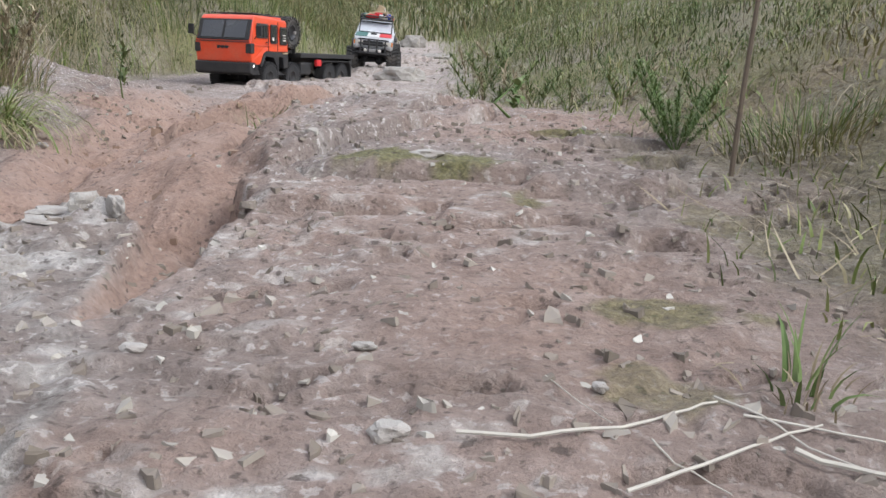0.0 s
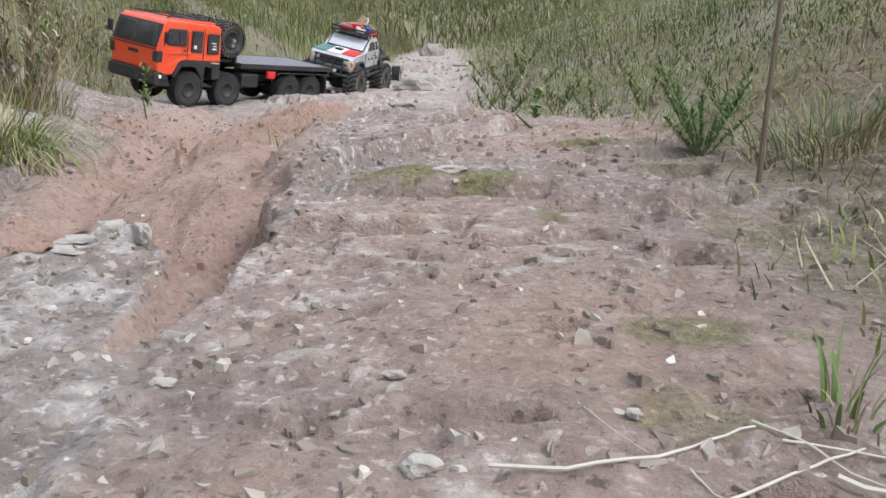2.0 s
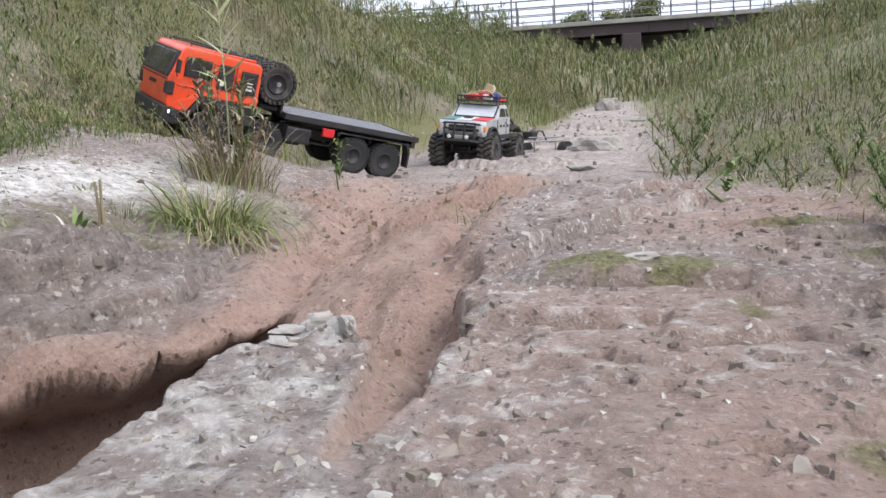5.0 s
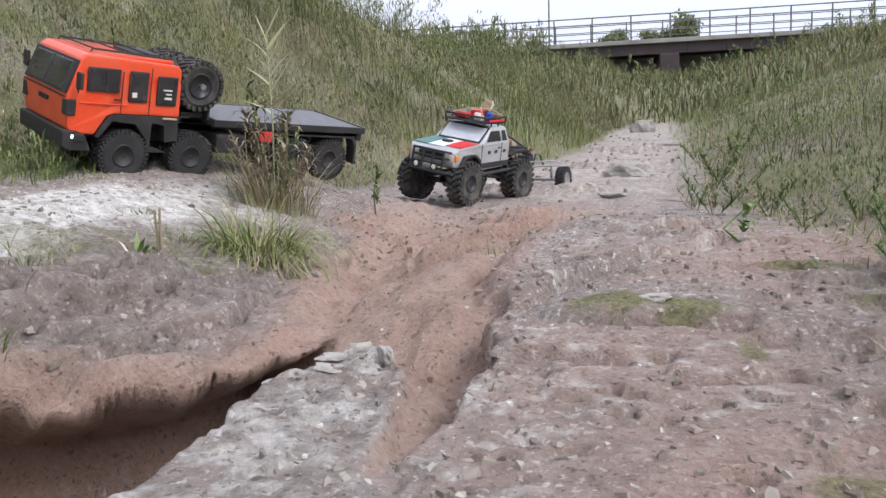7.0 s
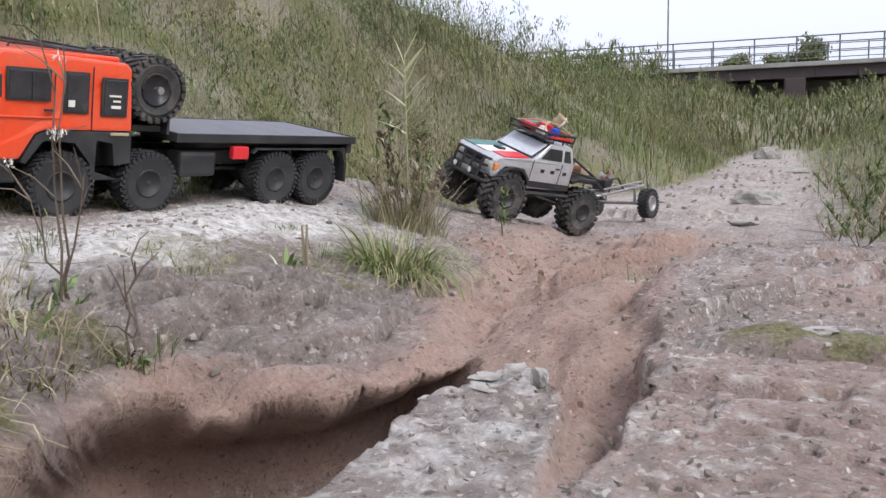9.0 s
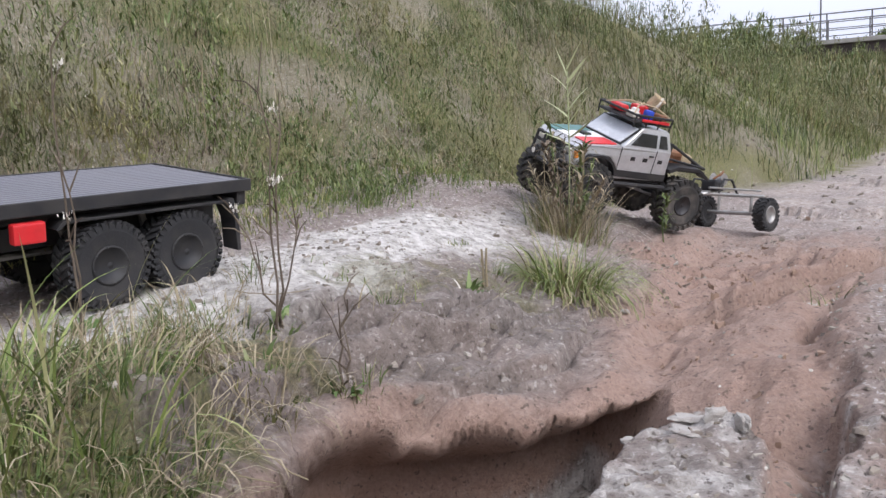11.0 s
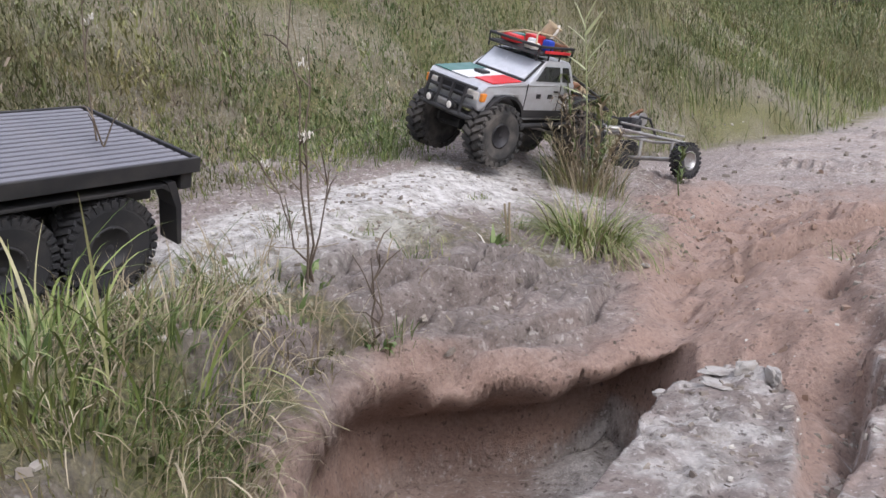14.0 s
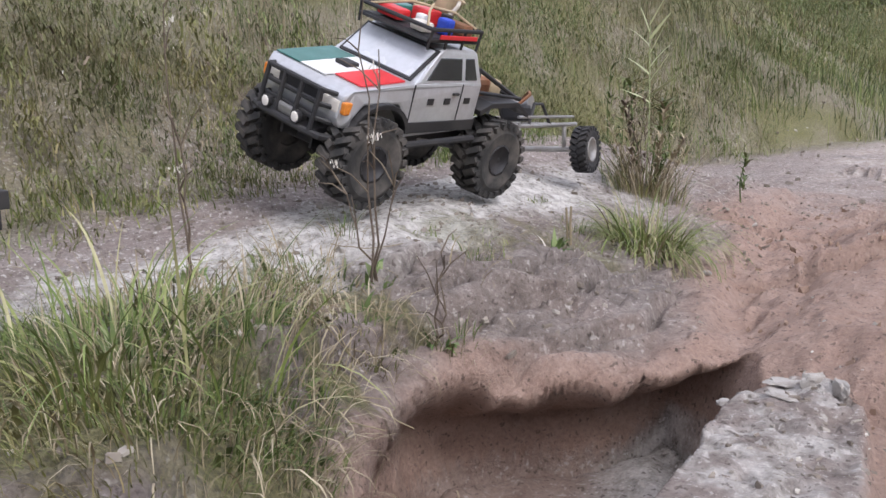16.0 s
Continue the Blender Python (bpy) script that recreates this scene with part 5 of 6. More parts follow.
shrubs("dry_weeds", "brown dead weeds on the near bank", 260, (0.15, 2.6, 0.7, 5), lambda x, y: right_bank(x, y) * clumps(x, y, 110, 3.0), (0.04, 0.14), 24, (0.008, 0.02), TWIG, 13, 0.7)
shrubs("far_weeds", "taller far bushes before the end of the bridge", 420, (-12.5, -5.2, 22, 33), lambda x, y: 1.0 + 0 * x, (0.7, 1.5), 70, (0.08, 0.2), BROAD, 15)
shrubs("far_weeds", "far bushes along both banks below the bridge", 900, (-20, 16, 13, 37), lambda x, y: np.maximum(left_bank(x, y), right_bank(x, y)), (0.3, 0.8), 60, (0.05, 0.12), BROAD, 14)

# scrub of many kinds over the foot of the high bank: green herbs, brown dead stalks, white heads
FOOTRECT = (-3.2, -1.2, -1.2, 4.2)
shrubs("scrub_mass", "dark green bushy herbs in clumps on the high bank", 520, FOOTRECT, lambda x, y: left_bank(x, y, -0.05) * sm(0.0, 0.5, fnoise(x * 2.2, y * 2.2, 210, 3)), (0.12, 0.3), 130, (0.012, 0.03), BROAD, 211, 0.6)
shrubs("scrub_mass", "yellow-green herbs in clumps on the high bank", 420, FOOTRECT, lambda x, y: left_bank(x, y, -0.1) * sm(0.0, 0.5, fnoise(x * 2.6, y * 2.6, 212, 3)), (0.06, 0.17), 110, (0.01, 0.024), GRASS, 213, 0.7)
shrubs("scrub_mass", "brown withered herbs in clumps on the high bank", 700, FOOTRECT, lambda x, y: left_bank(x, y, -0.12) * sm(0.05, 0.5, fnoise(x * 2.4, y * 2.4, 214, 3)), (0.06, 0.2), 110, (0.006, 0.016), TWIG, 215, 0.8)
shrubs("crest_weeds", "tall feathery weeds along the crest of the bank", 520, (-6.0, -2.4, 1.5, 13), lambda x, y: left_bank(x, y) * sm(1.1, 1.7, along(y, HIGH) - x), (0.25, 0.6), 70, (0.02, 0.05), BROAD, 222, 0.3)
shrubs("crest_weeds", "dry feathery weeds along the crest of the bank", 260, (-6.0, -2.4, 1.5, 13), lambda x, y: left_bank(x, y) * sm(1.1, 1.7, along(y, HIGH) - x), (0.25, 0.65), 60, (0.012, 0.03), TWIG, 223, 0.3)
growth("bed_grass", "tall fresh grass beside the stream bed", 5500, (-0.5, 1.6, 3.6, 14), lambda x, y: right_bank(x + 0.14, y) * clumps(x, y, 226, 2.0) ** 2, (0.06, 0.24), (0.002, 0.005), 1.0, MEADOW, 224, 4, 0.8)
growth("bed_grass", "fresh green grass clumps beside the stream bed", 7000, (-2.0, -0.85, 2.8, 9), lambda x, y: left_bank(x, y, -0.08) * clumps(x, y, 227, 2.0) ** 2, (0.08, 0.26), (0.002, 0.004), 0.7, MEADOW, 225, 4, 0.8)
growth("bank_straw", "pale thin straw standing through the bank growth", 5000, (-4.0, -1.3, -0.8, 6), lambda x, y: left_bank(x, y) * bare(x, y) * clumps(x, y, 228, 2.5), (0.08, 0.24), (0.0009, 0.002), 0.9, DRY, 229, 4, 0.9)
growth("near_litter", "tangle of dead stalks lying on the near bank", 5200, (0.08, 1.0, 0.45, 2.2), lambda x, y: sm(-0.05, 0.12, x - along(y, RIGHT) + 0.1 * fnoise(x * 5, y * 5, 330, 2)), (0.02, 0.085), (0.0007, 0.0017), 2.6, DRY, 331, 4, 0.5, 1.38)
growth("near_herbs", "low green herbs between the dead stalks", 6000, (0.08, 1.0, 0.45, 2.2), lambda x, y: sm(-0.05, 0.12, x - along(y, RIGHT)) * clumps(x, y, 332, 7.0) ** 2, (0.01, 0.04), (0.0012, 0.003), 1.4, MEADOW, 333, 3, 0.6)
growth("bank_straw", "broken straw lying on the washed bank", 900, (-1.0, -0.66, 0.25, 1.35), lambda x, y: sm(0.0, 0.06, along(y, FOOT) - x) * clumps(x, y, 340, 6.0), (0.02, 0.08), (0.0009, 0.002), 2.8, DRY, 341, 4, 0.4, 1.42)
growth("bank_straw", "tangled dead stalks above the broken bank edge", 420, (-0.96, -0.7, 0.3, 0.78), lambda x, y: sm(0.03, 0.09, along(y, FOOT) - x) * clumps(x, y, 344, 6.0), (0.03, 0.09), (0.0012, 0.0024), 2.2, DRY, 345, 5, 0.8)
growth("bank_herbs", "sparse low herbs on the washed bank", 5000, (-1.0, -0.68, 0.25, 1.4), lambda x, y: sm(0.0, 0.06, along(y, FOOT) - x) * sm(0.12, 0.4, fnoise(x * 9, y * 9, 342, 3)), (0.008, 0.032), (0.0012, 0.003), 1.4, MEADOW, 343, 3, 0.6)
growth("dead_stalks", "thin pale dead stalks standing in the bank growth", 2200, (-3.4, -1.35, -0.5, 4.5), lambda x, y: left_bank(x, y, 0.0) * clumps(x, y, 216, 2.0), (0.12, 0.36), (0.0014, 0.003), 0.35, DRY, 217, 5, 0.5)
shrubs("white_heads", "small white seed heads over the bank growth", 420, (-3.2, -1.4, -0.5, 4.5), lambda x, y: left_bank(x, y, 0.05) * clumps(x, y, 218, 2.0), (0.12, 0.28), 5, (0.006, 0.013), FLUFF, 219, 0.3)
shrubs("dry_tangle", "grey tangle of dead stems at the foot of the bank", 380, (-1.9, -1.3, -0.3, 2.4), lambda x, y: left_bank(x, y, -0.2) * clumps(x, y, 220, 4.0), (0.03, 0.09), 40, (0.006, 0.018), DRY, 221, 1.2)


def track_side(x, y):
    return sm(-1.2, -1.36, x + 0.1 * fnoise(x * 3, y * 3, 230, 2)) * (0.25 + 0.75 * sm(-0.35, 0.15, fnoise(x * 4, y * 4, 231, 3)))


growth("herb_carpet", "low green herbs and moss creeping onto the track side", 26000, (-1.9, -1.15, -0.4, 2.5), track_side, (0.015, 0.06), (0.0012, 0.003), 1.2, GRASS, 232)
growth("herb_carpet", "dry broken straw lying beside the track", 7000, (-1.9, -1.15, -0.4, 2.5), lambda x, y: 0.15 + 0.85 * track_side(x, y) * sm(-1.15, -1.3, x), (0.02, 0.08), (0.001, 0.0024), 2.0, DRY, 233, 3, 0.5, 1.4)
shrubs("herb_carpet", "small leafy herbs beside the track", 1100, (-1.9, -1.2, -0.4, 2.5), track_side, (0.03, 0.12), 46, (0.008, 0.02), BROAD, 234, 0.8)
growth("herb_carpet", "fine green herbs between the stones of the near bank", 9000, (0.1, 1.2, 0.55, 2.6), lambda x, y: right_bank(x + 0.08, y) * sm(-0.2, 0.3, fnoise(x * 5, y * 5, 235, 3)), (0.01, 0.035), (0.001, 0.0026), 1.2, GRASS, 236)


# ---- bridge, wall and far trees ----
def bar(x0, y0, z0, x1, y1, z1, cut=0.0):
    return box((x0 + x1) / 2, (y0 + y1) / 2, (z0 + z1) / 2, x1 - x0, y1 - y0, z1 - z0, cut)


def build_bridge():
    b = tagged(new("bridge"), "low road bridge with dark girders and a thin grey railing", "bridge")
    slope = Euler((0, radians(-0.8), radians(8)))
    b.matrix_world = Matrix.Translation((-1.5, 39.5, 0)) @ slope.to_matrix().to_4x4()
    part("deck", bar(-16, -1.6, 2.82, 16, 1.6, 3.0, 0.03), CONCRETE, b, "grey concrete deck slab")
    for y in (-1.3, 1.3):
        girder = bar(-16, y - 0.12, 2.38, 16, y + 0.12, 2.818)
        for k in range(20):
            box(-15 + 1.58 * k, y - 0.13, 2.6, 0.06, 0.08, 0.42, 0, girder)
        part("girder", girder, RUST, b, "dark rusty steel girder")
    for y in (-1.55, 1.55):
        for z in (3.35, 3.66, 4.0):
            part("rail", tube([(-16, y, z), (16, y, z)], 0.028 if z > 3.9 else 0.02), RAIL, b)
        for k in range(21):
            part("post", bar(-16 + 1.6 * k, y - 0.03, 3.0, -15.94 + 1.6 * k, y + 0.03, 4.0, 0.01), RAIL, b)
    part("pier", bar(-0.4, -1.5, 0.2, 0.4, 1.5, 2.378, 0.05), RUST, b, "square dark pier")
    wall = part("abutment", bar(-9.0, 1.7, -0.3, 9.5, 2.3, 2.79, 0.03), CONCRETE, b, "stained concrete wall below the deck")
    random.seed(5)
    stone = None
    for k in range(48):
        for j in range(5):
            w = random.uniform(0.26, 0.34)
            bm = box(0, 0, 0, w, 0.06, random.uniform(0.2, 0.27), 0.02)
            ob = part("stone", bm, STONE, wall)
            ob.location = (-7.2 + 0.36 * k + random.uniform(-0.03, 0.03), 1.67, 0.75 + 0.3 * j + random.uniform(-0.02, 0.02))
    lamp = tagged(new("street_lamp"), "thin grey lamp post beside the bridge", "lamp")
    lamp.location = (-7.4, 44, 2.0)
    part("pole", tube([(0, 0, -1.2), (0, 0, 2.5), (0, 0, 7.0)], 0.05, 8, None, 0.03), RAIL, lamp)
    part("lantern", box(0.35, 0, 7.0, 0.7, 0.14, 0.1, 0.03), RAIL, lamp)


build_bridge()


def tree(x, y, z, tall, seed):
    """A tapered trunk with limbs and a crown of many small leaves in clumps."""
    rng = np.random.default_rng(seed)
    t = tagged(new("tree"), "dark green broad-crowned tree far behind the bridge", "tree", "trees on the skyline")
    t.location = (x, y, z)
    bm = tube([(0, 0, -1.5), (0.05 * tall * rng.normal(), 0, tall * 0.35), (0.06 * tall * rng.normal(), 0.04, tall * 0.75)], tall * 0.035, 7, None, tall * 0.01)
    limbs = []
    for k in range(7):
        a, h = rng.uniform(0, 6.28), rng.uniform(0.3, 0.7) * tall
        end = (math.cos(a) * tall * rng.uniform(0.15, 0.32), math.sin(a) * tall * 0.25, h + tall * rng.uniform(0.08, 0.25))
        limbs.append(end)
        tube([(0, 0, h), (end[0] * 0.5, end[1] * 0.5, h + 0.06 * tall), end], tall * 0.014, 5, bm, tall * 0.004)
    part("trunk", bm, TWIG, t)
    pts = []
    for e in limbs + [(0, 0, tall * 0.85), (0.1 * tall, 0, tall * 0.7), (-0.12 * tall, 0, tall * 0.72)]:
        c = np.array(e) + rng.normal(0, 0.03 * tall, 3)
        pts.append(c + rng.normal(0, 1, (170, 3)) * np.array([0.1, 0.1, 0.075]) * tall)
    pts = np.concatenate(pts)
    me = blades("crown", pts, rng.uniform(0.05, 0.09, len(pts)) * tall, 0.045 * tall, rng.normal(0, 1.5, len(pts)), BROAD, seed, 2)
    crown = new("crown", me)
    crown.parent = t


random.seed(9)
for k in range(38):
    tree(-22 + 1.15 * k + random.uniform(-0.8, 0.8), 66 + random.uniform(-6, 10), 3.1, random.choice((1.5, 1.9, 2.2, 2.7)) * random.uniform(0.8, 1.1), 200 + k)


# ---- single plants ----
def ground_at(x, y):
    return float(height(np.array([x]), np.array([y]))[0])


def plant_blades(parent, name, n, spread, tall, wide, lean, material, seed, droop=0.6, segments=4, label=""):
    rng = np.random.default_rng(seed)
    a, r = rng.uniform(0, 6.283, n), spread * np.sqrt(rng.uniform(0, 1, n))
    px, py = parent.location.x + r * np.cos(a), parent.location.y + r * np.sin(a)
    roots = np.stack([r * np.cos(a), r * np.sin(a), height(px, py) - parent.location.z - 0.004], -1)
    me = blades(name, roots, rng.uniform(*tall, n), rng.uniform(*wide, n), np.abs(rng.normal(lean, lean * 0.5, n)), material, seed, segments, droop, a + rng.normal(0, 0.5, n))
    ob = new(name, me)
    ob.parent = parent
    return tagged(ob, label, kind="stuff")


def thing_at(name, label, category, x, y, group="", sink=0.0):
    ob = tagged(new(name), label, category, group)
    ob.location = (x, y, ground_at(x, y) - sink)
    return ob


clump = thing_at("grass_clump", "thick green grass clump on the edge of the washed bank", "grass", -0.745, 1.305)
plant_blades(clump, "foliage", 480, 0.075, (0.07, 0.18), (0.0013, 0.0028), 1.5, MEADOW, 21, 1.6, 7)
plant_blades(clump, "dry_foliage", 150, 0.085, (0.07, 0.17), (0.0012, 0.0028), 1.8, DRY, 22, 1.8, 7)


def strands(parent, name, starts, length, fall, material, seed, radius=0.0012):
    """Roots or straws that hang or lie from their starts, in the parent's space."""
    rng = np.random.default_rng(seed)
    bm = bmesh.new()
    for x, y, z in starts:
        a, l = rng.normal(fall[0], 0.35), length * rng.uniform(0.5, 1.1)
        p, pts = Vector((x, y, z)), []
        for k in range(5):
            pts.append(p.copy())
            p = p + Vector((math.cos(a) * l / 5, math.sin(a) * l / 5, -fall[1] * l / 5 + rng.normal(0, 0.002)))
            a += rng.normal(0, 0.3)
        tube(pts, radius * rng.uniform(0.6, 1.2), 4, bm, radius * 0.4)
    return part(name, bm, material, parent)


rng = np.random.default_rng(31)
strands(clump, "root_tangle", [(0.03 + rng.uniform(-0.02, 0.08), -0.05 + rng.uniform(-0.05, 0.03), 0.01 + rng.uniform(-0.012, 0.012)) for _ in range(46)], 0.11, (-0.9, 0.55), DRY, 32)


def leafy_stem(parent, name, foot, top, n, size, material, seed, wide=0.16, whorl=1.0, radius=0.0025):
    """An upright stem with long narrow leaves set round it."""
    rng = np.random.default_rng(seed)
    foot, top = Vector(foot), Vector(top)
    mid = foot.lerp(top, 0.5) + Vector((rng.normal(0, 0.012), rng.normal(0, 0.012), 0))
    part(name, tube([foot, mid, top], radius, 6, None, radius * 0.4), material, parent)
    f = rng.uniform(0.25, 1.0, n) ** (1 / whorl)
    pts = np.array([tuple(foot.lerp(top, v)) for v in f])
    s = rng.uniform(*size, n)
    me = blades("foliage", pts, s, s * wide * rng.uniform(0.7, 1.2, n), np.abs(rng.normal(2.2, 0.5, n)), material, seed, 3, 0.3)
    ob = tagged(new("foliage", me), kind="stuff")
    ob.parent = parent


tall = thing_at("tall_weed", "tall reed-like weed with long narrow leaves and a scrubby foot", "plant", -0.95, 1.76)
part("stem", tube([(0, 0, -0.01), (0.006, 0.004, 0.18), (0.002, 0.01, 0.4)], 0.0026, 6, None, 0.001), REED, tall)
for k in range(13):
    f = k / 12
    reed = blades("leaf", np.array([[0.006 - 0.004 * f, 0.004 + 0.005 * f, 0.2 + 0.19 * f]]), [0.085 - 0.02 * abs(f - 0.4)], [0.01], [0.2], REED, 440 + k, 5, 0.7, np.array([0.1 + math.pi * (k % 2) + 0.3 * math.sin(k * 2.1)]), 1.15 - 0.7 * f)
    new("leaf", reed).parent = tall
leafy_stem(tall, "stem", (-0.02, 0.01, -0.01), (-0.05, 0.02, 0.26), 30, (0.04, 0.08), BROAD, 42, 0.12)
leafy_stem(tall, "stem", (0.02, -0.015, -0.01), (0.05, -0.01, 0.2), 34, (0.03, 0.07), DRY, 43, 0.14)
leafy_stem(tall, "stem", (-0.01, -0.02, -0.01), (-0.03, -0.05, 0.22), 40, (0.03, 0.06), TWIG, 44, 0.16)
leafy_stem(tall, "stem", (0.0, 0.02, -0.01), (0.03, 0.05, 0.24), 34, (0.03, 0.07), BROAD, 45, 0.14)
for k in range(12):
    a = 0.55 * k
    leafy_stem(tall, "stem", (0.02 * math.cos(a), 0.02 * math.sin(a), -0.01), (0.1 * math.cos(a), 0.06 * math.sin(a), 0.1 + 0.035 * (k % 5)), 42, (0.014, 0.045), (DRY, TWIG, BROAD, DRY)[k % 4], 400 + k, 0.12, 1.0, 0.0014)
plant_blades(tall, "dry_foliage", 240, 0.09, (0.06, 0.19), (0.001, 0.0022), 0.9, DRY, 47)
plant_blades(tall, "green_foliage", 160, 0.1, (0.05, 0.15), (0.001, 0.0025), 0.9, GRASS, 48)
plant_blades(tall, "foot_foliage", 90, 0.06, (0.05, 0.15), (0.002, 0.004), 0.9, DRY, 46)
for k, (dx, dy, h) in enumerate(((-0.18, 0.12, 0.2), (0.1, 0.14, 0.12), (-0.32, 0.33, 0.24))):
    w = thing_at("small_weed", "small green leafy weed beside the track", "plant", -0.98 + dx if k != 1 else -0.83, 1.95 + dy, "weeds beside the track")
    leafy_stem(w, "stem", (0, 0, -0.01), (0.01, 0.0, h), 26, (0.03, 0.06), BROAD, 50 + k, 0.16)


def dead_weed(x, y, stems, seed, label):
    """Bare branching stalks with a few fluffy seed heads."""
    rng = np.random.default_rng(seed)
    t = thing_at("dead_weed", label, "plant", x, y)
    for dx, dy, h, head in stems:
        pts = [Vector((rng.normal(0, 0.006), rng.normal(0, 0.006), -0.01))]
        for k in range(1, 7):
            pts.append(Vector((dx * k / 6 + rng.normal(0, 0.004), dy * k / 6 + rng.normal(0, 0.004), h * k / 6)))
        bm = tube(pts, 0.0017, 6, None, 0.0007)
        for k in range(4):
            p = pts[rng.integers(2, 7)]
            q = p + Vector((rng.normal(0, 0.03), rng.normal(0, 0.02), rng.uniform(0.01, 0.05)))
            tube([p, p.lerp(q, 0.5) + Vector((0, 0, 0.006)), q], 0.0012, 5, bm, 0.0005)
            if head and k < 2:
                pt = np.array(q) + rng.normal(0, 0.0035, (14, 3))
                me = blades("seed_head", pt, rng.uniform(0.004, 0.009, 14), 0.002, rng.normal(0, 1.4, 14), FLUFF, seed + k, 2)
                ob = new("seed_head", me)
                ob.parent = t
        part("stalk", bm, TWIG, t)
    plant_blades(t, "foot_foliage", 14, 0.025, (0.015, 0.035), (0.006, 0.012), 1.2, FRESH, seed + 9, 0.8, 3)


dead_weed(-0.86, 0.69, [(-0.005, 0.0, 0.36, True), (0.02, 0.005, 0.3, True), (-0.055, -0.01, 0.14, False), (0.04, 0.0, 0.13, False)], 61, "bare brown dead weed with white seed heads")
dead_weed(-0.735, 0.655, [(0.008, 0.0, 0.12, False), (0.02, -0.015, 0.07, False)], 65, "short bare dead twig on the bank")
dead_weed(-1.0, 0.5, [(-0.02, 0.01, 0.33, True), (0.015, 0.0, 0.2, False)], 69, "bare brown dead weed with white seed heads")

# rank grass at the near end of the bank
near_grass = thing_at("grass_tussock", "rank green tussock of long arching grass at the bank's near end", "grass", -0.78, 0.26)
plant_blades(near_grass, "foliage", 2200, 0.18, (0.008, 0.065), (0.0008, 0.002), 1.3, GRASS, 71)
plant_blades(near_grass, "arching_foliage", 120, 0.15, (0.08, 0.2), (0.0016, 0.0036), 0.9, MEADOW, 72, 1.5, 8)
plant_blades(near_grass, "dry_foliage", 420, 0.22, (0.03, 0.09), (0.001, 0.002), 1.6, DRY, 73, 0.9)
plant_blades(near_grass, "herb_foliage", 220, 0.18, (0.015, 0.045), (0.003, 0.008), 1.1, BROAD, 74, 0.8, 3)
low_grass = thing_at("grass_tussock", "yellow-green low tussock over the broken bank edge", "grass", -0.62, 0.2)
plant_blades(low_grass, "foliage", 1000, 0.13, (0.012, 0.04), (0.0007, 0.0016), 1.0, GRASS, 75)
plant_blades(low_grass, "dry_foliage", 420, 0.16, (0.02, 0.06), (0.0006, 0.0013), 1.6, DRY, 76, 0.9)
for k, (x, y, n, h) in enumerate(((-0.715, 0.66, 34, 0.05), (-0.79, 0.82, 26, 0.04), (-0.9, 0.56, 60, 0.07), (-0.835, 0.49, 70, 0.06), (-0.76, 0.46, 50, 0.04), (-0.3, 1.28, 16, 0.06), (-0.97, 0.75, 30, 0.05), (-0.84, 1.2, 40, 0.05))):
    g = thing_at("grass_tuft", "small thin grass tuft on the bare bank", "grass", x, y, "grass tufts on the bank")
    plant_blades(g, "foliage", n, 0.03, (h * 0.4, h * 1.1), (0.0009, 0.0018), 0.9, GRASS, 80 + k)
    plant_blades(g, "dry_foliage", n, 0.05, (h * 0.5, h * 1.3), (0.0006, 0.0013), 1.6, DRY, 90 + k, 0.6)
rosette = thing_at("leaf_rosette", "low green leaf rosette with one pale leaf", "plant", -0.765, 1.0)
plant_blades(rosette, "foliage", 12, 0.008, (0.03, 0.045), (0.008, 0.012), 1.2, FRESH, 98, 0.6, 3)
plant_blades(rosette, "pale_leaf", 2, 0.02, (0.03, 0.035), (0.012, 0.014), 1.4, FLUFF, 99, 0.4, 3)
for k, dx in enumerate((0.0, 0.009)):
    st = thing_at("stick", "short pale upright stick in the bank", "twig", -0.79 + dx, 1.08, "pair of sticks")
    part("stick_body", tube([(0, 0, -0.02), (0.003 - 0.004 * k, 0, 0.03), (0.001, 0, 0.075 - 0.01 * k)], 0.0025, 6, None, 0.0018), DRY, st)

# litter and low herbs on the broken bank beside the tussock
for k, (x, y) in enumerate(((-0.7, 0.36), (-0.84, 0.4), (-0.92, 0.62), (-0.78, 0.56), (-0.95, 0.4), (-0.66, 0.31))):
    g = thing_at("litter_patch", "tangle of dry stalks, moss and low herbs on the bank", "plant litter", x, y, "litter on the bank")
    plant_blades(g, "straw", 110, 0.08, (0.03, 0.1), (0.0011, 0.0022), 1.9, DRY, 310 + k, 0.5)
    plant_blades(g, "moss", 320, 0.06, (0.006, 0.02), (0.001, 0.002), 0.9, GRASS, 320 + k, 0.5, 2)
    plant_blades(g, "herb_foliage", 30, 0.07, (0.012, 0.035), (0.003, 0.007), 1.1, BROAD, 330 + k, 0.7, 3)
for k, (x, y) in enumerate(((-0.56, 0.475), (-0.574, 0.47), (-0.55, 0.49))):
    st = tagged(new("cave_twig"), "thin pale dead twig standing in the hollow", "twig", "twigs in the hollow")
    st.location = (x, y, FLOOR)
    part("stick_body", tube([(0, 0, -0.01), (0.004 * (k - 1), 0.002, 0.07), (0.012 * (k - 1), 0.006, 0.105), (0.024 * (k - 1), 0.008, 0.14 - 0.015 * k)], 0.0012, 5, None, 0.0006), DRY, st)

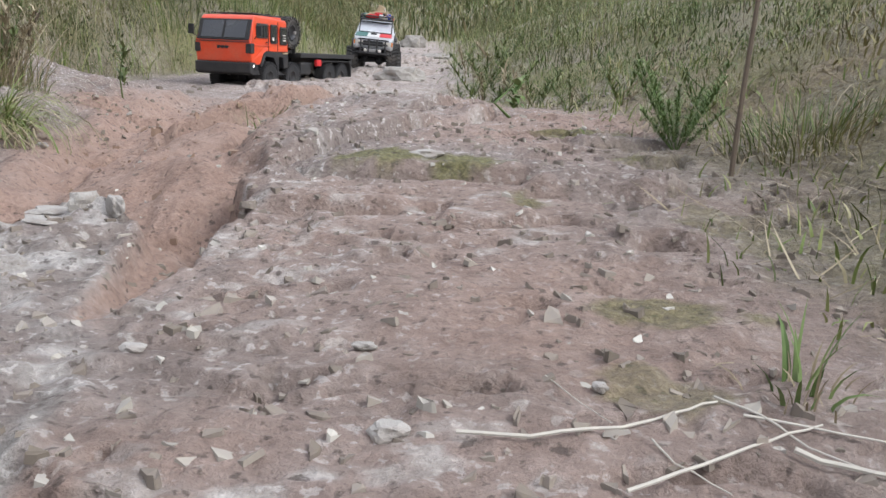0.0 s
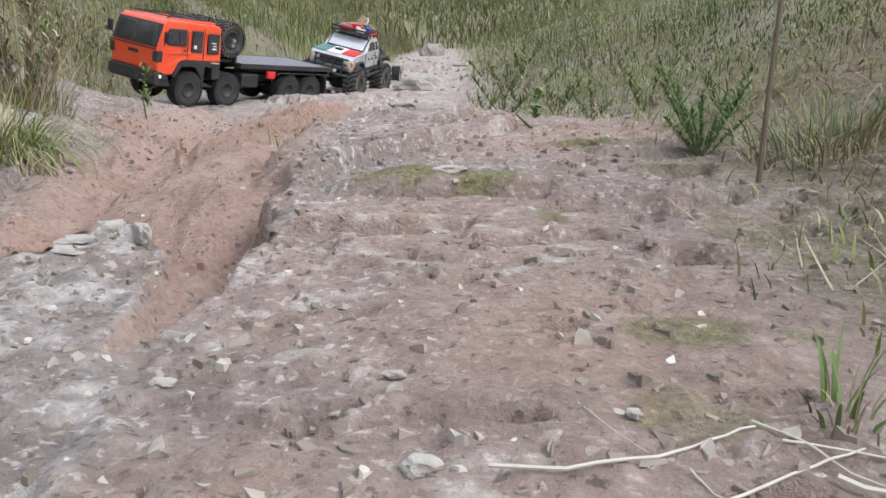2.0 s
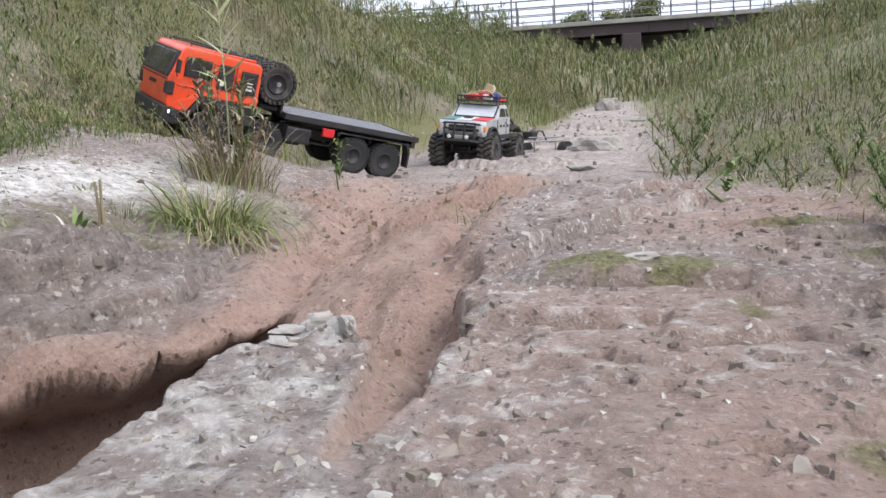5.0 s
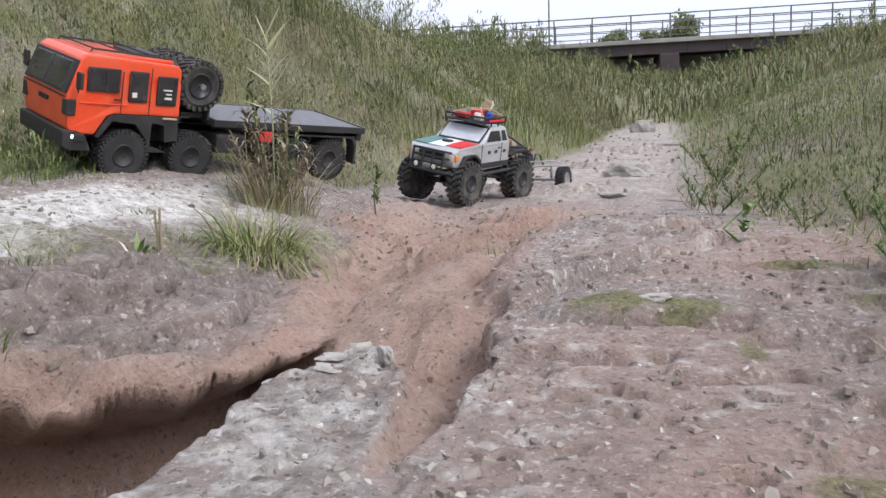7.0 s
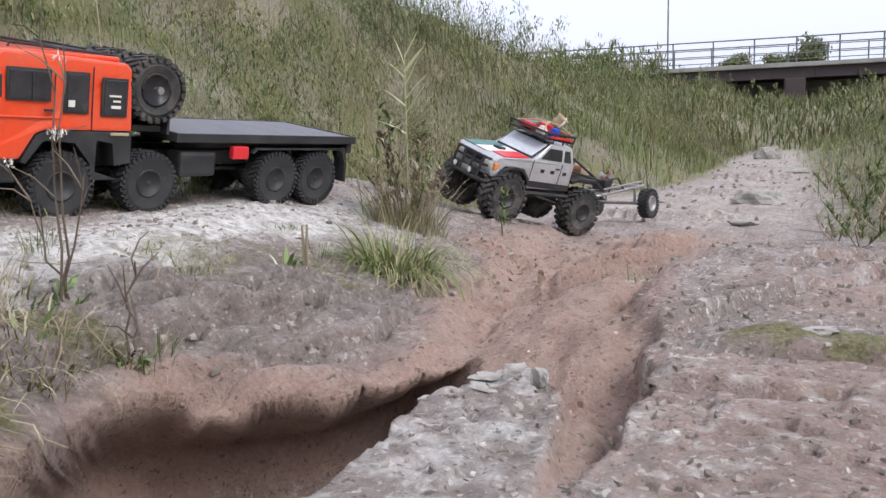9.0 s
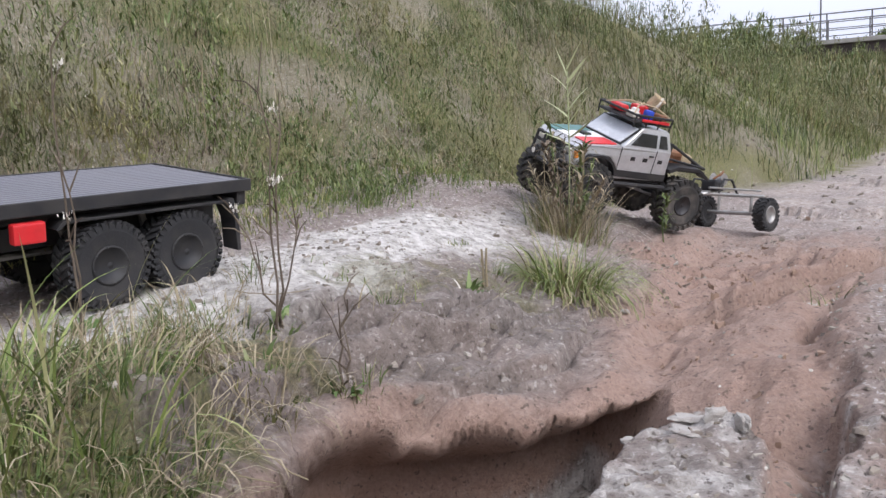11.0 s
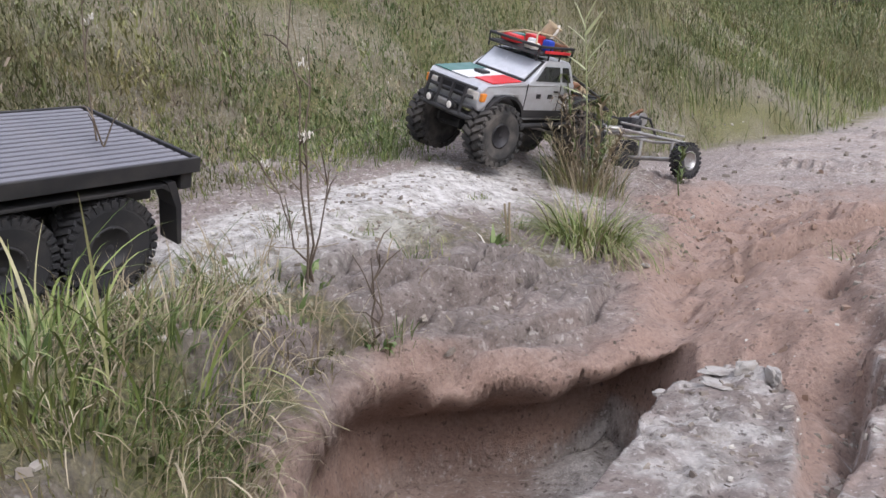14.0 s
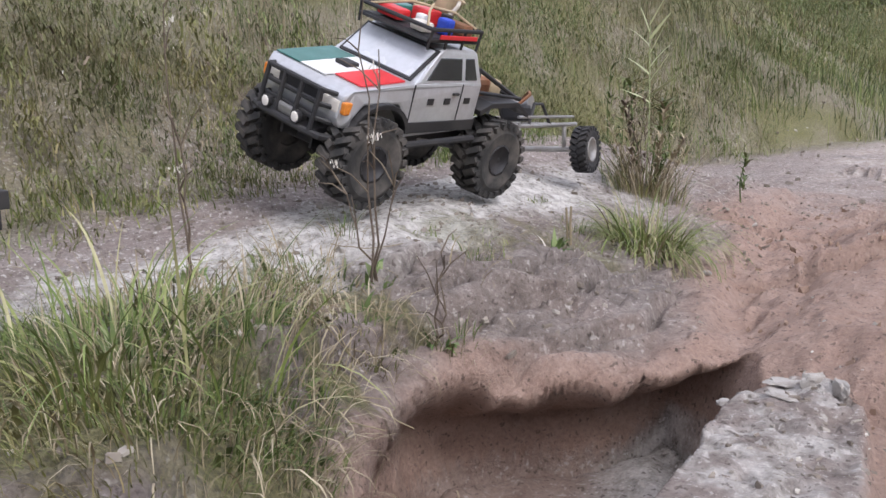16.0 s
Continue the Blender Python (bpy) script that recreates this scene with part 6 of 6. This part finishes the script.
# right-hand bank
sapling = thing_at("sapling_stem", "thin bare upright stem beside the slab", "plant", 0.232, 0.862)
part("stem", tube([(0, 0, -0.01), (0.004, 0.004, 0.08), (0.012, 0.01, 0.2), (0.03, 0.02, 0.42), (0.04, 0.03, 0.6)], 0.0027, 7, None, 0.0016), TWIG, sapling, "thin olive stem")
fern = thing_at("ferny_bush", "bright green feathery bush on the near bank", "plant", 0.225, 1.05)
for k in range(15):
    a = k * 0.7
    leafy_stem(fern, "stem", (0, 0, -0.005), (0.05 * math.cos(a), 0.05 * math.sin(a), 0.045 + 0.013 * (k % 5)), 170, (0.008, 0.018), FRESH, 110 + k, 0.1, 1.0, 0.0005)
rank = thing_at("grass_clump", "green and straw grass clump on the near bank", "grass", 0.33, 0.95)
plant_blades(rank, "foliage", 300, 0.08, (0.02, 0.07), (0.0008, 0.0018), 1.0, GRASS, 121)
plant_blades(rank, "dry_foliage", 140, 0.09, (0.03, 0.09), (0.0007, 0.0016), 1.5, DRY, 122, 0.8)
front = thing_at("grass_tuft", "bright green broad-bladed tuft by the fallen twigs", "grass", 0.128, 0.402)
plant_blades(front, "foliage", 16, 0.016, (0.02, 0.05), (0.0018, 0.0034), 0.6, FRESH, 123)
plant_blades(front, "dry_foliage", 30, 0.025, (0.01, 0.03), (0.0008, 0.0015), 1.2, DRY, 124)
weed = thing_at("small_weed", "small upright leafy weed on the slab", "plant", 0.05, 1.31)
leafy_stem(weed, "stem", (0, 0, -0.005), (0.004, 0, 0.05), 12, (0.025, 0.04), FRESH, 125, 0.3)
for k, (x, y, h) in enumerate(((0.02, 2.05, 0.2), (0.13, 1.9, 0.16), (-0.02, 2.5, 0.17), (0.1, 2.7, 0.25), (0.24, 1.5, 0.15), (0.3, 1.25, 0.12), (0.16, 1.55, 0.1), (0.05, 3.3, 0.28), (0.12, 3.9, 0.3), (-0.02, 4.6, 0.3))):
    d = thing_at("scrub_weed", "grey-green drooping weed with dry lower stalks", "plant", x, y, "weeds along the slab")
    for j in range(4):
        a = 1.6 * j + k
        leafy_stem(d, "stem", (0, 0, -0.01), (0.35 * h * math.cos(a), 0.35 * h * math.sin(a), 0.65 * h * (0.5 + 0.1 * j)), 60, (0.1 * h, 0.26 * h), (GRASS, DRY, GRASS, BROAD)[j], 130 + 5 * k + j, 0.07, 1.0, 0.0012)


def fallen(points, radius, label, material=BLEACHED):
    x, y = points[0]
    t = thing_at("fallen_twig", label, "twig", x, y, "twigs on the slab")
    fine = [(a[0] + (b[0] - a[0]) * j / 3, a[1] + (b[1] - a[1]) * j / 3) for a, b in zip(points, points[1:]) for j in range(3)] + [points[-1]]
    rest = [max(ground_at(px + dx, py + dy) for dx in (-0.008, 0, 0.008) for dy in (-0.012, 0, 0.012)) for px, py in fine]
    rest = [max(rest[k], sum(rest[max(0, k - 2):k + 3]) / len(rest[max(0, k - 2):k + 3])) for k in range(len(rest))]
    pts = [(px - x, py - y, z - t.location.z + radius * 0.5) for (px, py), z in zip(fine, rest)]
    slim = 0.36 if material is DRY else 0.5
    part("twig_body", tube(pts, radius * slim, 6, None, radius * 0.28), material, t)


fallen([(-0.017, 0.346), (0.01, 0.345), (0.045, 0.357), (0.068, 0.372), (0.088, 0.384)], 0.0018, "pale dry bent twig on bare earth")
fallen([(0.088, 0.388), (0.102, 0.372), (0.113, 0.352), (0.14, 0.328)], 0.0013, "pale dry thin twig on bare earth")
fallen([(0.04, 0.316), (0.07, 0.334), (0.1, 0.354), (0.125, 0.37)], 0.0016, "pale dry thin twig on bare earth")
fallen([(0.095, 0.372), (0.12, 0.367), (0.15, 0.357), (0.18, 0.345)], 0.0013, "pale dry thin twig on bare earth")
fallen([(0.105, 0.345), (0.13, 0.335), (0.16, 0.325)], 0.0026, "pale dry split stalk on bare earth")
fallen([(0.055, 0.35), (0.06, 0.335), (0.075, 0.318)], 0.0009, "pale dry thin twig on bare earth")
fallen([(0.02, 0.40), (0.032, 0.375), (0.042, 0.36)], 0.0006, "pale dry thin straw on bare earth")
fallen([(-0.86, 0.66), (-0.8, 0.62), (-0.77, 0.6), (-0.74, 0.56)], 0.0026, "pale dry fallen stalk on the bank", DRY)
fallen([(-0.84, 0.63), (-0.82, 0.56), (-0.78, 0.53)], 0.0022, "pale dry fallen stalk on the bank", DRY)
fallen([(-0.8, 0.47), (-0.75, 0.5), (-0.7, 0.49)], 0.002, "pale dry fallen stalk on the bank", DRY)
fallen([(-0.73, 0.4), (-0.68, 0.42), (-0.655, 0.46)], 0.002, "pale dry fallen stalk on the bank", DRY)
for x0, y0, a, l in ((-0.9, 0.52, 0.4, 0.12), (-0.84, 0.46, -0.5, 0.1), (-0.78, 0.42, 0.9, 0.13), (-0.72, 0.46, -0.2, 0.1), (-0.88, 0.6, 0.1, 0.14), (-0.8, 0.66, -0.7, 0.09), (-0.95, 0.7, 0.5, 0.1), (-0.7, 0.38, 0.3, 0.09), (-0.86, 0.36, 1.1, 0.1), (-0.75, 0.52, -1.0, 0.08)):
    fallen([(x0, y0), (x0 + 0.5 * l * math.cos(a), y0 + 0.5 * l * math.sin(a)), (x0 + l * math.cos(a + 0.25), y0 + l * math.sin(a + 0.25))], 0.0021, "pale dry fallen stalk on the bank", DRY)
fallen([(-1.0, 2.05), (-0.9, 2.08), (-0.83, 2.0)], 0.002, "pale dry fallen stalk in the track")
fallen([(-0.12, 2.8), (-0.06, 2.75), (0.02, 2.8)], 0.002, "dry fallen stalk in the track", TWIG)


# ---- stones and flakes ----
def rock(name, label, x, y, sx, sy, sz, material, seed, sink=0.3, group="", turn=0.0, lift=0.0, tilt=0.0):
    rng = np.random.default_rng(seed)
    bm = bmesh.new()
    bmesh.ops.create_icosphere(bm, subdivisions=3, radius=1.0)
    for v in bm.verts:
        n = noise.noise(v.co * 1.3 + Vector((seed, 0, 0))) * 0.45 + noise.noise(v.co * 3.7 + Vector((0, seed, 0))) * 0.2
        c = v.co * (1 + n)
        v.co = Vector((c.x * sx / 2, c.y * sy / 2, max(-0.75, min(0.8, c.z)) * sz / 2))
    ob = part(name, bm, material)
    ob.matrix_world = pose(x, y, ground_at(x, y) + sz * (0.5 - sink) + lift, tilt, tilt * 0.5, turn)
    return tagged(ob, label, "stone", group)


rock("boulder", "grey-brown stone lying in the stream bed", -0.31, 3.8, 0.19, 0.11, 0.09, STONE, 5, 0.25)
rock("boulder", "square grey stone far up the stream bed", -0.64, 9.9, 0.26, 0.2, 0.2, STONE, 8, 0.25)
rock("boulder", "flat grey stone far up the stream bed", -0.25, 6.6, 0.2, 0.13, 0.06, STONE, 11, 0.3)
rock("flat_flake", "pale loose flake of rock among moss", -0.055, 0.893, 0.034, 0.022, 0.012, PALE, 14, 0.2, "", 20)
rock("flat_flake", "pale ragged flake of crust on edge beside a small hollow", -0.318, 0.722, 0.026, 0.012, 0.022, PALE, 17, 0.4, "lifted crust", 35)
rock("flat_flake", "pale ragged flake of crust on edge beside a small hollow", -0.292, 0.717, 0.024, 0.011, 0.02, PALE, 18, 0.4, "lifted crust", -48)
rock("flat_flake", "thin pale crust flake on the rock tongue", -0.345, 0.728, 0.04, 0.02, 0.006, PALE, 19, 0.3, "", 15, 0.001, 4)
rock("flat_flake", "thin pale crust flake on the rock tongue", -0.34, 0.69, 0.035, 0.018, 0.005, PALE, 20, 0.3, "", -20, 0.001, 4)
rock("pebble", "white crusted lump of earth on the slab", -0.042, 0.352, 0.014, 0.01, 0.008, PALE, 23, 0.3)
rock("pebble", "pale lump of earth on the slab", -0.168, 0.43, 0.012, 0.009, 0.005, PALE, 24, 0.3)
rock("pebble", "small grey chip lying on the slab", -0.062, 0.44, 0.011, 0.005, 0.005, STONE, 25, 0.1)
rock("pebble", "small round white pebble on the slab", 0.042, 0.392, 0.006, 0.006, 0.005, PALE, 26, 0.1)
rock("pebble", "small white pebble below the bank", -0.62, 1.265, 0.016, 0.012, 0.01, PALE, 27, 0.1)
rock("pebble", "pale pebble at the edge of the hole", -0.385, 0.668, 0.018, 0.014, 0.01, PALE, 28, 0.1)
rock("clod", "dark clod of earth in the channel", -0.685, 1.9, 0.04, 0.03, 0.02, STONE, 29, 0.3)
rock("clod", "dark broken clods beside the channel", -0.3, 2.95, 0.09, 0.05, 0.03, STONE, 30, 0.2)


def flakes(name, label, n, rect, keep, size, flat, material, seed, tilt=0.25, lift=0.002):
    """Loose flakes and grit: irregular five-sided chips, as one mesh."""
    roots, rng = scatter(n, *rect, keep, seed)
    d = pit_distance(roots[:, 0], roots[:, 1])[0]
    roots = roots[d > 0.042]
    m, k = len(roots), 6
    s = rng.uniform(0, 1, m) ** 2.2 * (size[1] - size[0]) + size[0]
    ang = np.sort(rng.uniform(0, 6.283, (m, k)), 1)
    rad = s[:, None] * rng.uniform(0.5, 1.0, (m, k)) * 0.5
    flatx = rng.uniform(0.45, 1, m)
    turn = rng.uniform(0, 3.14, m)
    lx, ly = rad * np.cos(ang), rad * np.sin(ang) * flatx[:, None]
    ex, ey = lx * np.cos(turn)[:, None] - ly * np.sin(turn)[:, None], lx * np.sin(turn)[:, None] + ly * np.cos(turn)[:, None]
    tx, ty = rng.normal(0, tilt, m), rng.normal(0, tilt, m)
    th = s * rng.uniform(*flat, m)
    ez = ex * tx[:, None] + ey * ty[:, None]
    base = np.stack([roots[:, None, 0] + ex, roots[:, None, 1] + ey, roots[:, None, 2] + lift + ez], -1)
    up = base + np.stack([-ex * 0.15, -ey * 0.15, np.broadcast_to(th[:, None], ex.shape) * rng.uniform(0.6, 1.2, ex.shape)], -1)
    co = np.concatenate([base, up], 1)
    faces = []
    idx = np.arange(m)[:, None] * (2 * k)
    tops = (idx + np.arange(k, 2 * k)).tolist()
    for j in range(k):
        j2 = (j + 1) % k
        faces += (idx + np.array([j, j2, k + j2, k + j])).tolist()
    me = mesh_of(name, co.reshape(-1, 3).tolist(), tops + faces, (material,))
    return tagged(new(name, me), label, "stones", kind="stuff")


CHIP = leafy("earth_chips", [(0.0, (0.19, 0.16, 0.14)), (0.5, (0.27, 0.23, 0.205)), (0.85, (0.34, 0.3, 0.27)), (1.0, (0.46, 0.43, 0.4))], 0.9)
REDCHIP = leafy("clay_crumbs", [(0.0, (0.24, 0.16, 0.125)), (0.5, (0.32, 0.225, 0.18)), (1.0, (0.42, 0.32, 0.27))], 0.9)
WHITECHIP = leafy("pale_chips", [(0.0, (0.36, 0.33, 0.3)), (1.0, (0.62, 0.59, 0.55))], 0.9)
flakes("crust_plates", "thin curled plates of dried earth lifted off the slab", 900, (-0.3, 0.25, 0.25, 1.7), lambda x, y: sm(-0.25, -0.19, x) * sm(0.0, 0.5, fnoise(x * 6, y * 8, 55, 3)), (0.003, 0.013), (0.08, 0.2), CHIP, 161, 0.12, 0.001)
flakes("crust_plates", "thin grey plates of dried earth over the rock tongue", 750, (-0.43, -0.25, 0.25, 0.8), lambda x, y: sm(0.004, 0.012, inside_of(x, y, TONGUE)), (0.004, 0.015), (0.1, 0.25), CHIP, 162, 0.15, 0.001)
flakes("clay_clods", "broken clods of red clay in the channel", 420, (-0.95, -0.2, 0.6, 3.0), lambda x, y: sm(0.0, 0.5, fnoise(x * 4, y * 3, 163, 3)) * sm(0.0, 0.05, x - along(y, FOOT)) * sm(0.0, -0.01, inside_of(x, y, TONGUE)), (0.006, 0.03), (0.3, 0.7), REDCHIP, 163, 0.3, -0.003)
flakes("crust_plates", "broken crust and clods along the bank and track edge", 1300, (-1.5, -0.62, 0.2, 2.4), lambda x, y: sm(-0.1, 0.5, fnoise(x * 5, y * 5, 164, 3)), (0.005, 0.024), (0.1, 0.3), CHIP, 164, 0.15, 0.001)
flakes("loose_clods", "loose clods and crumbs of earth over the bank", 4200, (-1.3, -0.5, 0.2, 2.2), lambda x, y: 0.15 + 0.85 * sm(-0.1, 0.4, fnoise(x * 6, y * 6, 171, 3)), (0.003, 0.012), (0.3, 0.7), CHIP, 171, 0.3, -0.001)
flakes("loose_clods", "loose clods of red clay in the channel and round the hollow", 3600, (-0.85, -0.22, 0.4, 2.6), lambda x, y: (0.1 + 0.9 * sm(-0.1, 0.4, fnoise(x * 5, y * 4, 172, 3))) * sm(0.0, 0.03, x - along(y, FOOT)) * sm(0.0, -0.01, inside_of(x, y, TONGUE)), (0.004, 0.018), (0.3, 0.7), REDCHIP, 172, 0.3, -0.002)
flakes("crust_plates", "broken plates along the edge of the slab", 900, (-0.36, -0.1, 0.5, 1.9), lambda x, y: sm(0.07, 0.02, np.abs(x - along(y, SLAB) - 0.02)), (0.005, 0.022), (0.12, 0.3), CHIP, 173, 0.2, 0.001)
flakes("earth_flakes", "loose flakes and crumbs of crusted earth on the slab", 9000, (-0.42, 0.35, 0.2, 2.2), lambda x, y: sm(-0.26, -0.2, x) * (0.15 + 0.85 * clumps(x, y, 141, 5.0)) + sm(-0.42, -0.4, x) * sm(0.78, 0.7, y) * 0.6, (0.002, 0.017), (0.12, 0.35), CHIP, 151)
flakes("pale_flakes", "pale chips scattered over the slab", 1700, (-0.42, 0.3, 0.2, 1.6), lambda x, y: 0.15 + 0.85 * clumps(x, y, 142, 4.0) * sm(0.25, -0.1, x), (0.002, 0.013), (0.15, 0.4), WHITECHIP, 152)
flakes("clay_crumbs", "crumbs of red clay in the channel", 2600, (-1.1, -0.2, 0.3, 3.2), lambda x, y: sm(0.0, 0.05, x - along(y, FOOT)) * sm(0.0, -0.01, inside_of(x, y, TONGUE)) * (0.1 + 0.9 * clumps(x, y, 143, 6.0)), (0.002, 0.013), (0.25, 0.7), REDCHIP, 153, 0.3, -0.001)
flakes("earth_flakes", "crumbs and flakes of crusted mud on the bank and track", 9000, (-1.7, -0.6, 0.0, 2.6), lambda x, y: 0.15 + 0.85 * clumps(x, y, 144, 4.0), (0.002, 0.02), (0.12, 0.4), CHIP, 154)
flakes("earth_flakes", "stones and broken crust along the stream bed", 1300, (-1.6, 0.3, 2.4, 9), lambda x, y: 0.1 + 0.9 * clumps(x, y, 145, 2.0), (0.005, 0.045), (0.12, 0.4), CHIP, 155)
flakes("pale_flakes", "pale crust broken up along the track", 2600, (-1.3, -0.8, 0.0, 2.0), lambda x, y: sm(0.2, 0.05, np.abs(x + 1.03)), (0.003, 0.016), (0.1, 0.3), WHITECHIP, 156)


# ---- what moves ----
TRUCK = [
    (0, -0.875, 3.366, -0.033, -0.2, -2.1, -108.0),
    (0.5, -0.973, 3.300, -0.024, -2.8, -2.4, -115.9),
    (1, -1.038, 3.181, -0.007, -4.0, -3.2, -119.2),
    (1.5, -1.084, 3.095, 0.010, -8.8, -3.6, -119.7),
    (2, -1.135, 3.001, 0.023, -9.5, -3.8, -120.4),
    (2.5, -1.178, 2.892, 0.045, -6.9, -5.4, -122.1),
    (3, -1.214, 2.847, 0.045, -5.6, -5.9, -121.4),
    (3.5, -1.304, 2.836, 0.074, -7.4, -9.2, -126.3),
    (4, -1.343, 2.764, 0.095, -10.8, -10.6, -126.0),
    (4.5, -1.368, 2.580, 0.116, -12.5, -11.1, -127.3),
    (4.7, -1.389, 2.480, 0.148, -11.6, -13.0, -128.9),
    (7, -1.401, 1.723, 0.204, -13.7, -4.5, -116.7),
    (7.5, -1.403, 1.593, 0.212, -16.2, -4.8, -114.4),
    (8, -1.397, 1.419, 0.216, -15.4, -1.9, -108.3),
    (8.5, -1.425, 1.295, 0.204, -10.0, -1.6, -108.2),
    (9, -1.369, 1.060, 0.202, -10.1, -1.5, -103.1),
    (9.5, -1.338, 0.877, 0.197, -13.3, -0.5, -99.8),
    (10, -1.227, 0.602, 0.169, -8.4, 2.6, -94.8),
    (12.5, -1.239, -0.199, 0.168, -6.0, -1.0, -95.0),
    (13, -1.248, -0.204, 0.168, -7.0, -1.0, -97.0),
    (13.5, -1.213, -0.202, 0.168, -8.0, -1.0, -97.0),
    (14, -1.114, -0.142, 0.184, -15.4, 0.4, -93.9),
    (14.5, -1.124, -0.096, 0.158, -10.1, 2.8, -103.8),
    (15, -1.109, -0.152, 0.160, -13.3, 2.3, -98.2),
    (15.5, -1.122, -0.286, 0.185, -10.1, -1.2, -97.6),
    (16, -1.146, -0.446, 0.177, -3.0, -1.8, -96.1),
]
CRAWLER = [
    (0, -0.495, 4.449, -0.011, 0.5, 1.0, -87.0),
    (0.5, -0.527, 4.286, -0.006, 0.5, 1.5, -95.0),
    (1, -0.581, 4.046, -0.011, 0.5, 4.4, -105.3),
    (1.5, -0.634, 3.881, -0.017, -4.9, 2.3, -100.4),
    (2, -0.673, 3.701, -0.014, -8.6, 0.7, -102.6),
    (2.5, -0.689, 3.560, -0.008, -5.2, -1.1, -103.5),
    (3, -0.663, 3.468, -0.019, 1.9, -1.2, -100.4),
    (3.5, -0.674, 3.439, -0.018, 2.1, -2.8, -98.9),
    (4, -0.689, 3.403, -0.030, 2.8, -3.7, -98.6),
    (4.5, -0.715, 3.374, -0.024, 1.1, -2.7, -98.5),
    (4.7, -0.745, 3.342, -0.020, -0.5, -4.6, -96.7),
    (7, -0.830, 2.664, 0.020, -4.7, -2.1, -110.0),
    (7.5, -0.883, 2.568, 0.036, -6.1, -3.2, -113.8),
    (8, -0.931, 2.477, 0.057, -8.4, -6.3, -117.0),
    (8.5, -0.974, 2.413, 0.079, -11.9, -10.3, -119.9),
    (9, -0.997, 2.307, 0.094, -12.1, -11.5, -118.1),
    (9.5, -1.028, 2.210, 0.105, -11.1, -11.5, -117.2),
    (10, -1.039, 2.082, 0.118, -13.6, -10.7, -114.7),
    (10.2, -1.053, 2.047, 0.127, -13.8, -11.1, -116.5),
    (12.5, -1.142, 1.785, 0.185, -3.7, -15.2, -121.1),
    (13, -1.195, 1.683, 0.187, -0.5, -14.1, -122.0),
    (13.5, -1.195, 1.688, 0.196, -5.6, -15.4, -114.6),
    (14, -1.194, 1.586, 0.203, -11.2, -7.1, -103.8),
    (14.5, -1.182, 1.421, 0.215, -8.4, -1.8, -105.4),
    (15, -1.142, 1.167, 0.217, -9.5, -3.7, -96.2),
    (15.5, -1.142, 0.992, 0.224, -13.8, -2.6, -89.8),
    (16, -1.111, 0.831, 0.234, -15.1, -4.3, -93.3),
]
TRAILER = [
    (0, -0.516, 4.850, 0.077, 0.0, 0.0, -87.0),
    (0.5, -0.492, 4.686, 0.082, 0.0, 0.0, -95.0),
    (1, -0.479, 4.424, 0.115, 0.0, 0.0, -105.3),
    (1.5, -0.555, 4.269, 0.094, 0.0, -0.0, -88.4),
    (2, -0.572, 4.087, 0.085, 0.0, -1.0, -89.6),
    (3.5, -0.615, 3.839, 0.057, 0.0, 4.0, -98.9),
    (4.5, -0.657, 3.774, 0.052, 0.0, -4.0, -113.5),
    (7, -0.685, 3.040, 0.099, 0.0, -4.0, -102.0),
    (7.5, -0.711, 2.934, 0.107, 0.0, -4.0, -102.8),
    (8, -0.733, 2.834, 0.107, 0.0, -2.0, -103.0),
    (8.5, -0.753, 2.759, 0.099, 0.0, -1.0, -102.9),
    (9, -0.786, 2.660, 0.106, 0.0, 2.0, -105.1),
    (9.5, -0.824, 2.566, 0.116, 0.0, -0.0, -110.2),
    (10, -0.847, 2.445, 0.135, 0.0, -3.0, -109.7),
    (12.5, -0.925, 2.134, 0.171, 0.0, -11.0, -103.1),
    (13, -0.977, 2.031, 0.182, 0.0, -6.0, -105.0),
    (13.5, -1.015, 2.058, 0.181, 0.0, -5.0, -106.6),
    (14.5, -1.062, 1.806, 0.296, 0.0, -22.0, -108.4),
    (15, -1.083, 1.568, 0.285, 0.0, -12.0, -99.2),
    (15.5, -1.120, 1.396, 0.298, 0.0, -3.0, -100.8),
    (16, -1.064, 1.235, 0.295, 0.0, -4.0, -83.3),
]


def way_at(rows, t):
    """Place and heading between rows, for the rolling of the wheels."""
    ts = [r[0] for r in rows]
    return np.array([np.interp(t, ts, [r[k] for r in rows]) for k in (1, 2)])


def roll_wheels(rows, wheels):
    ts = np.arange(0, 16.01, 0.2)
    rolled, last = [0.0], way_at(rows, 0.0)
    for t in ts[1:]:
        now = way_at(rows, t)
        yaw = radians(np.interp(t, [r[0] for r in rows], [r[6] for r in rows]))
        step = (now - last) @ np.array([math.cos(yaw), math.sin(yaw)])
        rolled.append(rolled[-1] + step)
        last = now
    for wheel, x, y, z, r in wheels:
        walk(wheel, [(t, pose(x, y, z, 0, math.degrees(d / r), 0)) for t, d in zip(ts, rolled)])


def motions():
    for thing, rows, wheels in ((LORRY, TRUCK, LORRY_WHEELS), (PICKUP, CRAWLER, PICKUP_WHEELS), (CART, TRAILER, CART_WHEELS)):
        walk(thing, [(t, pose(x, y, z, rx, ry, rz)) for t, x, y, z, rx, ry, rz in rows])
        roll_wheels(rows, wheels)


motions()
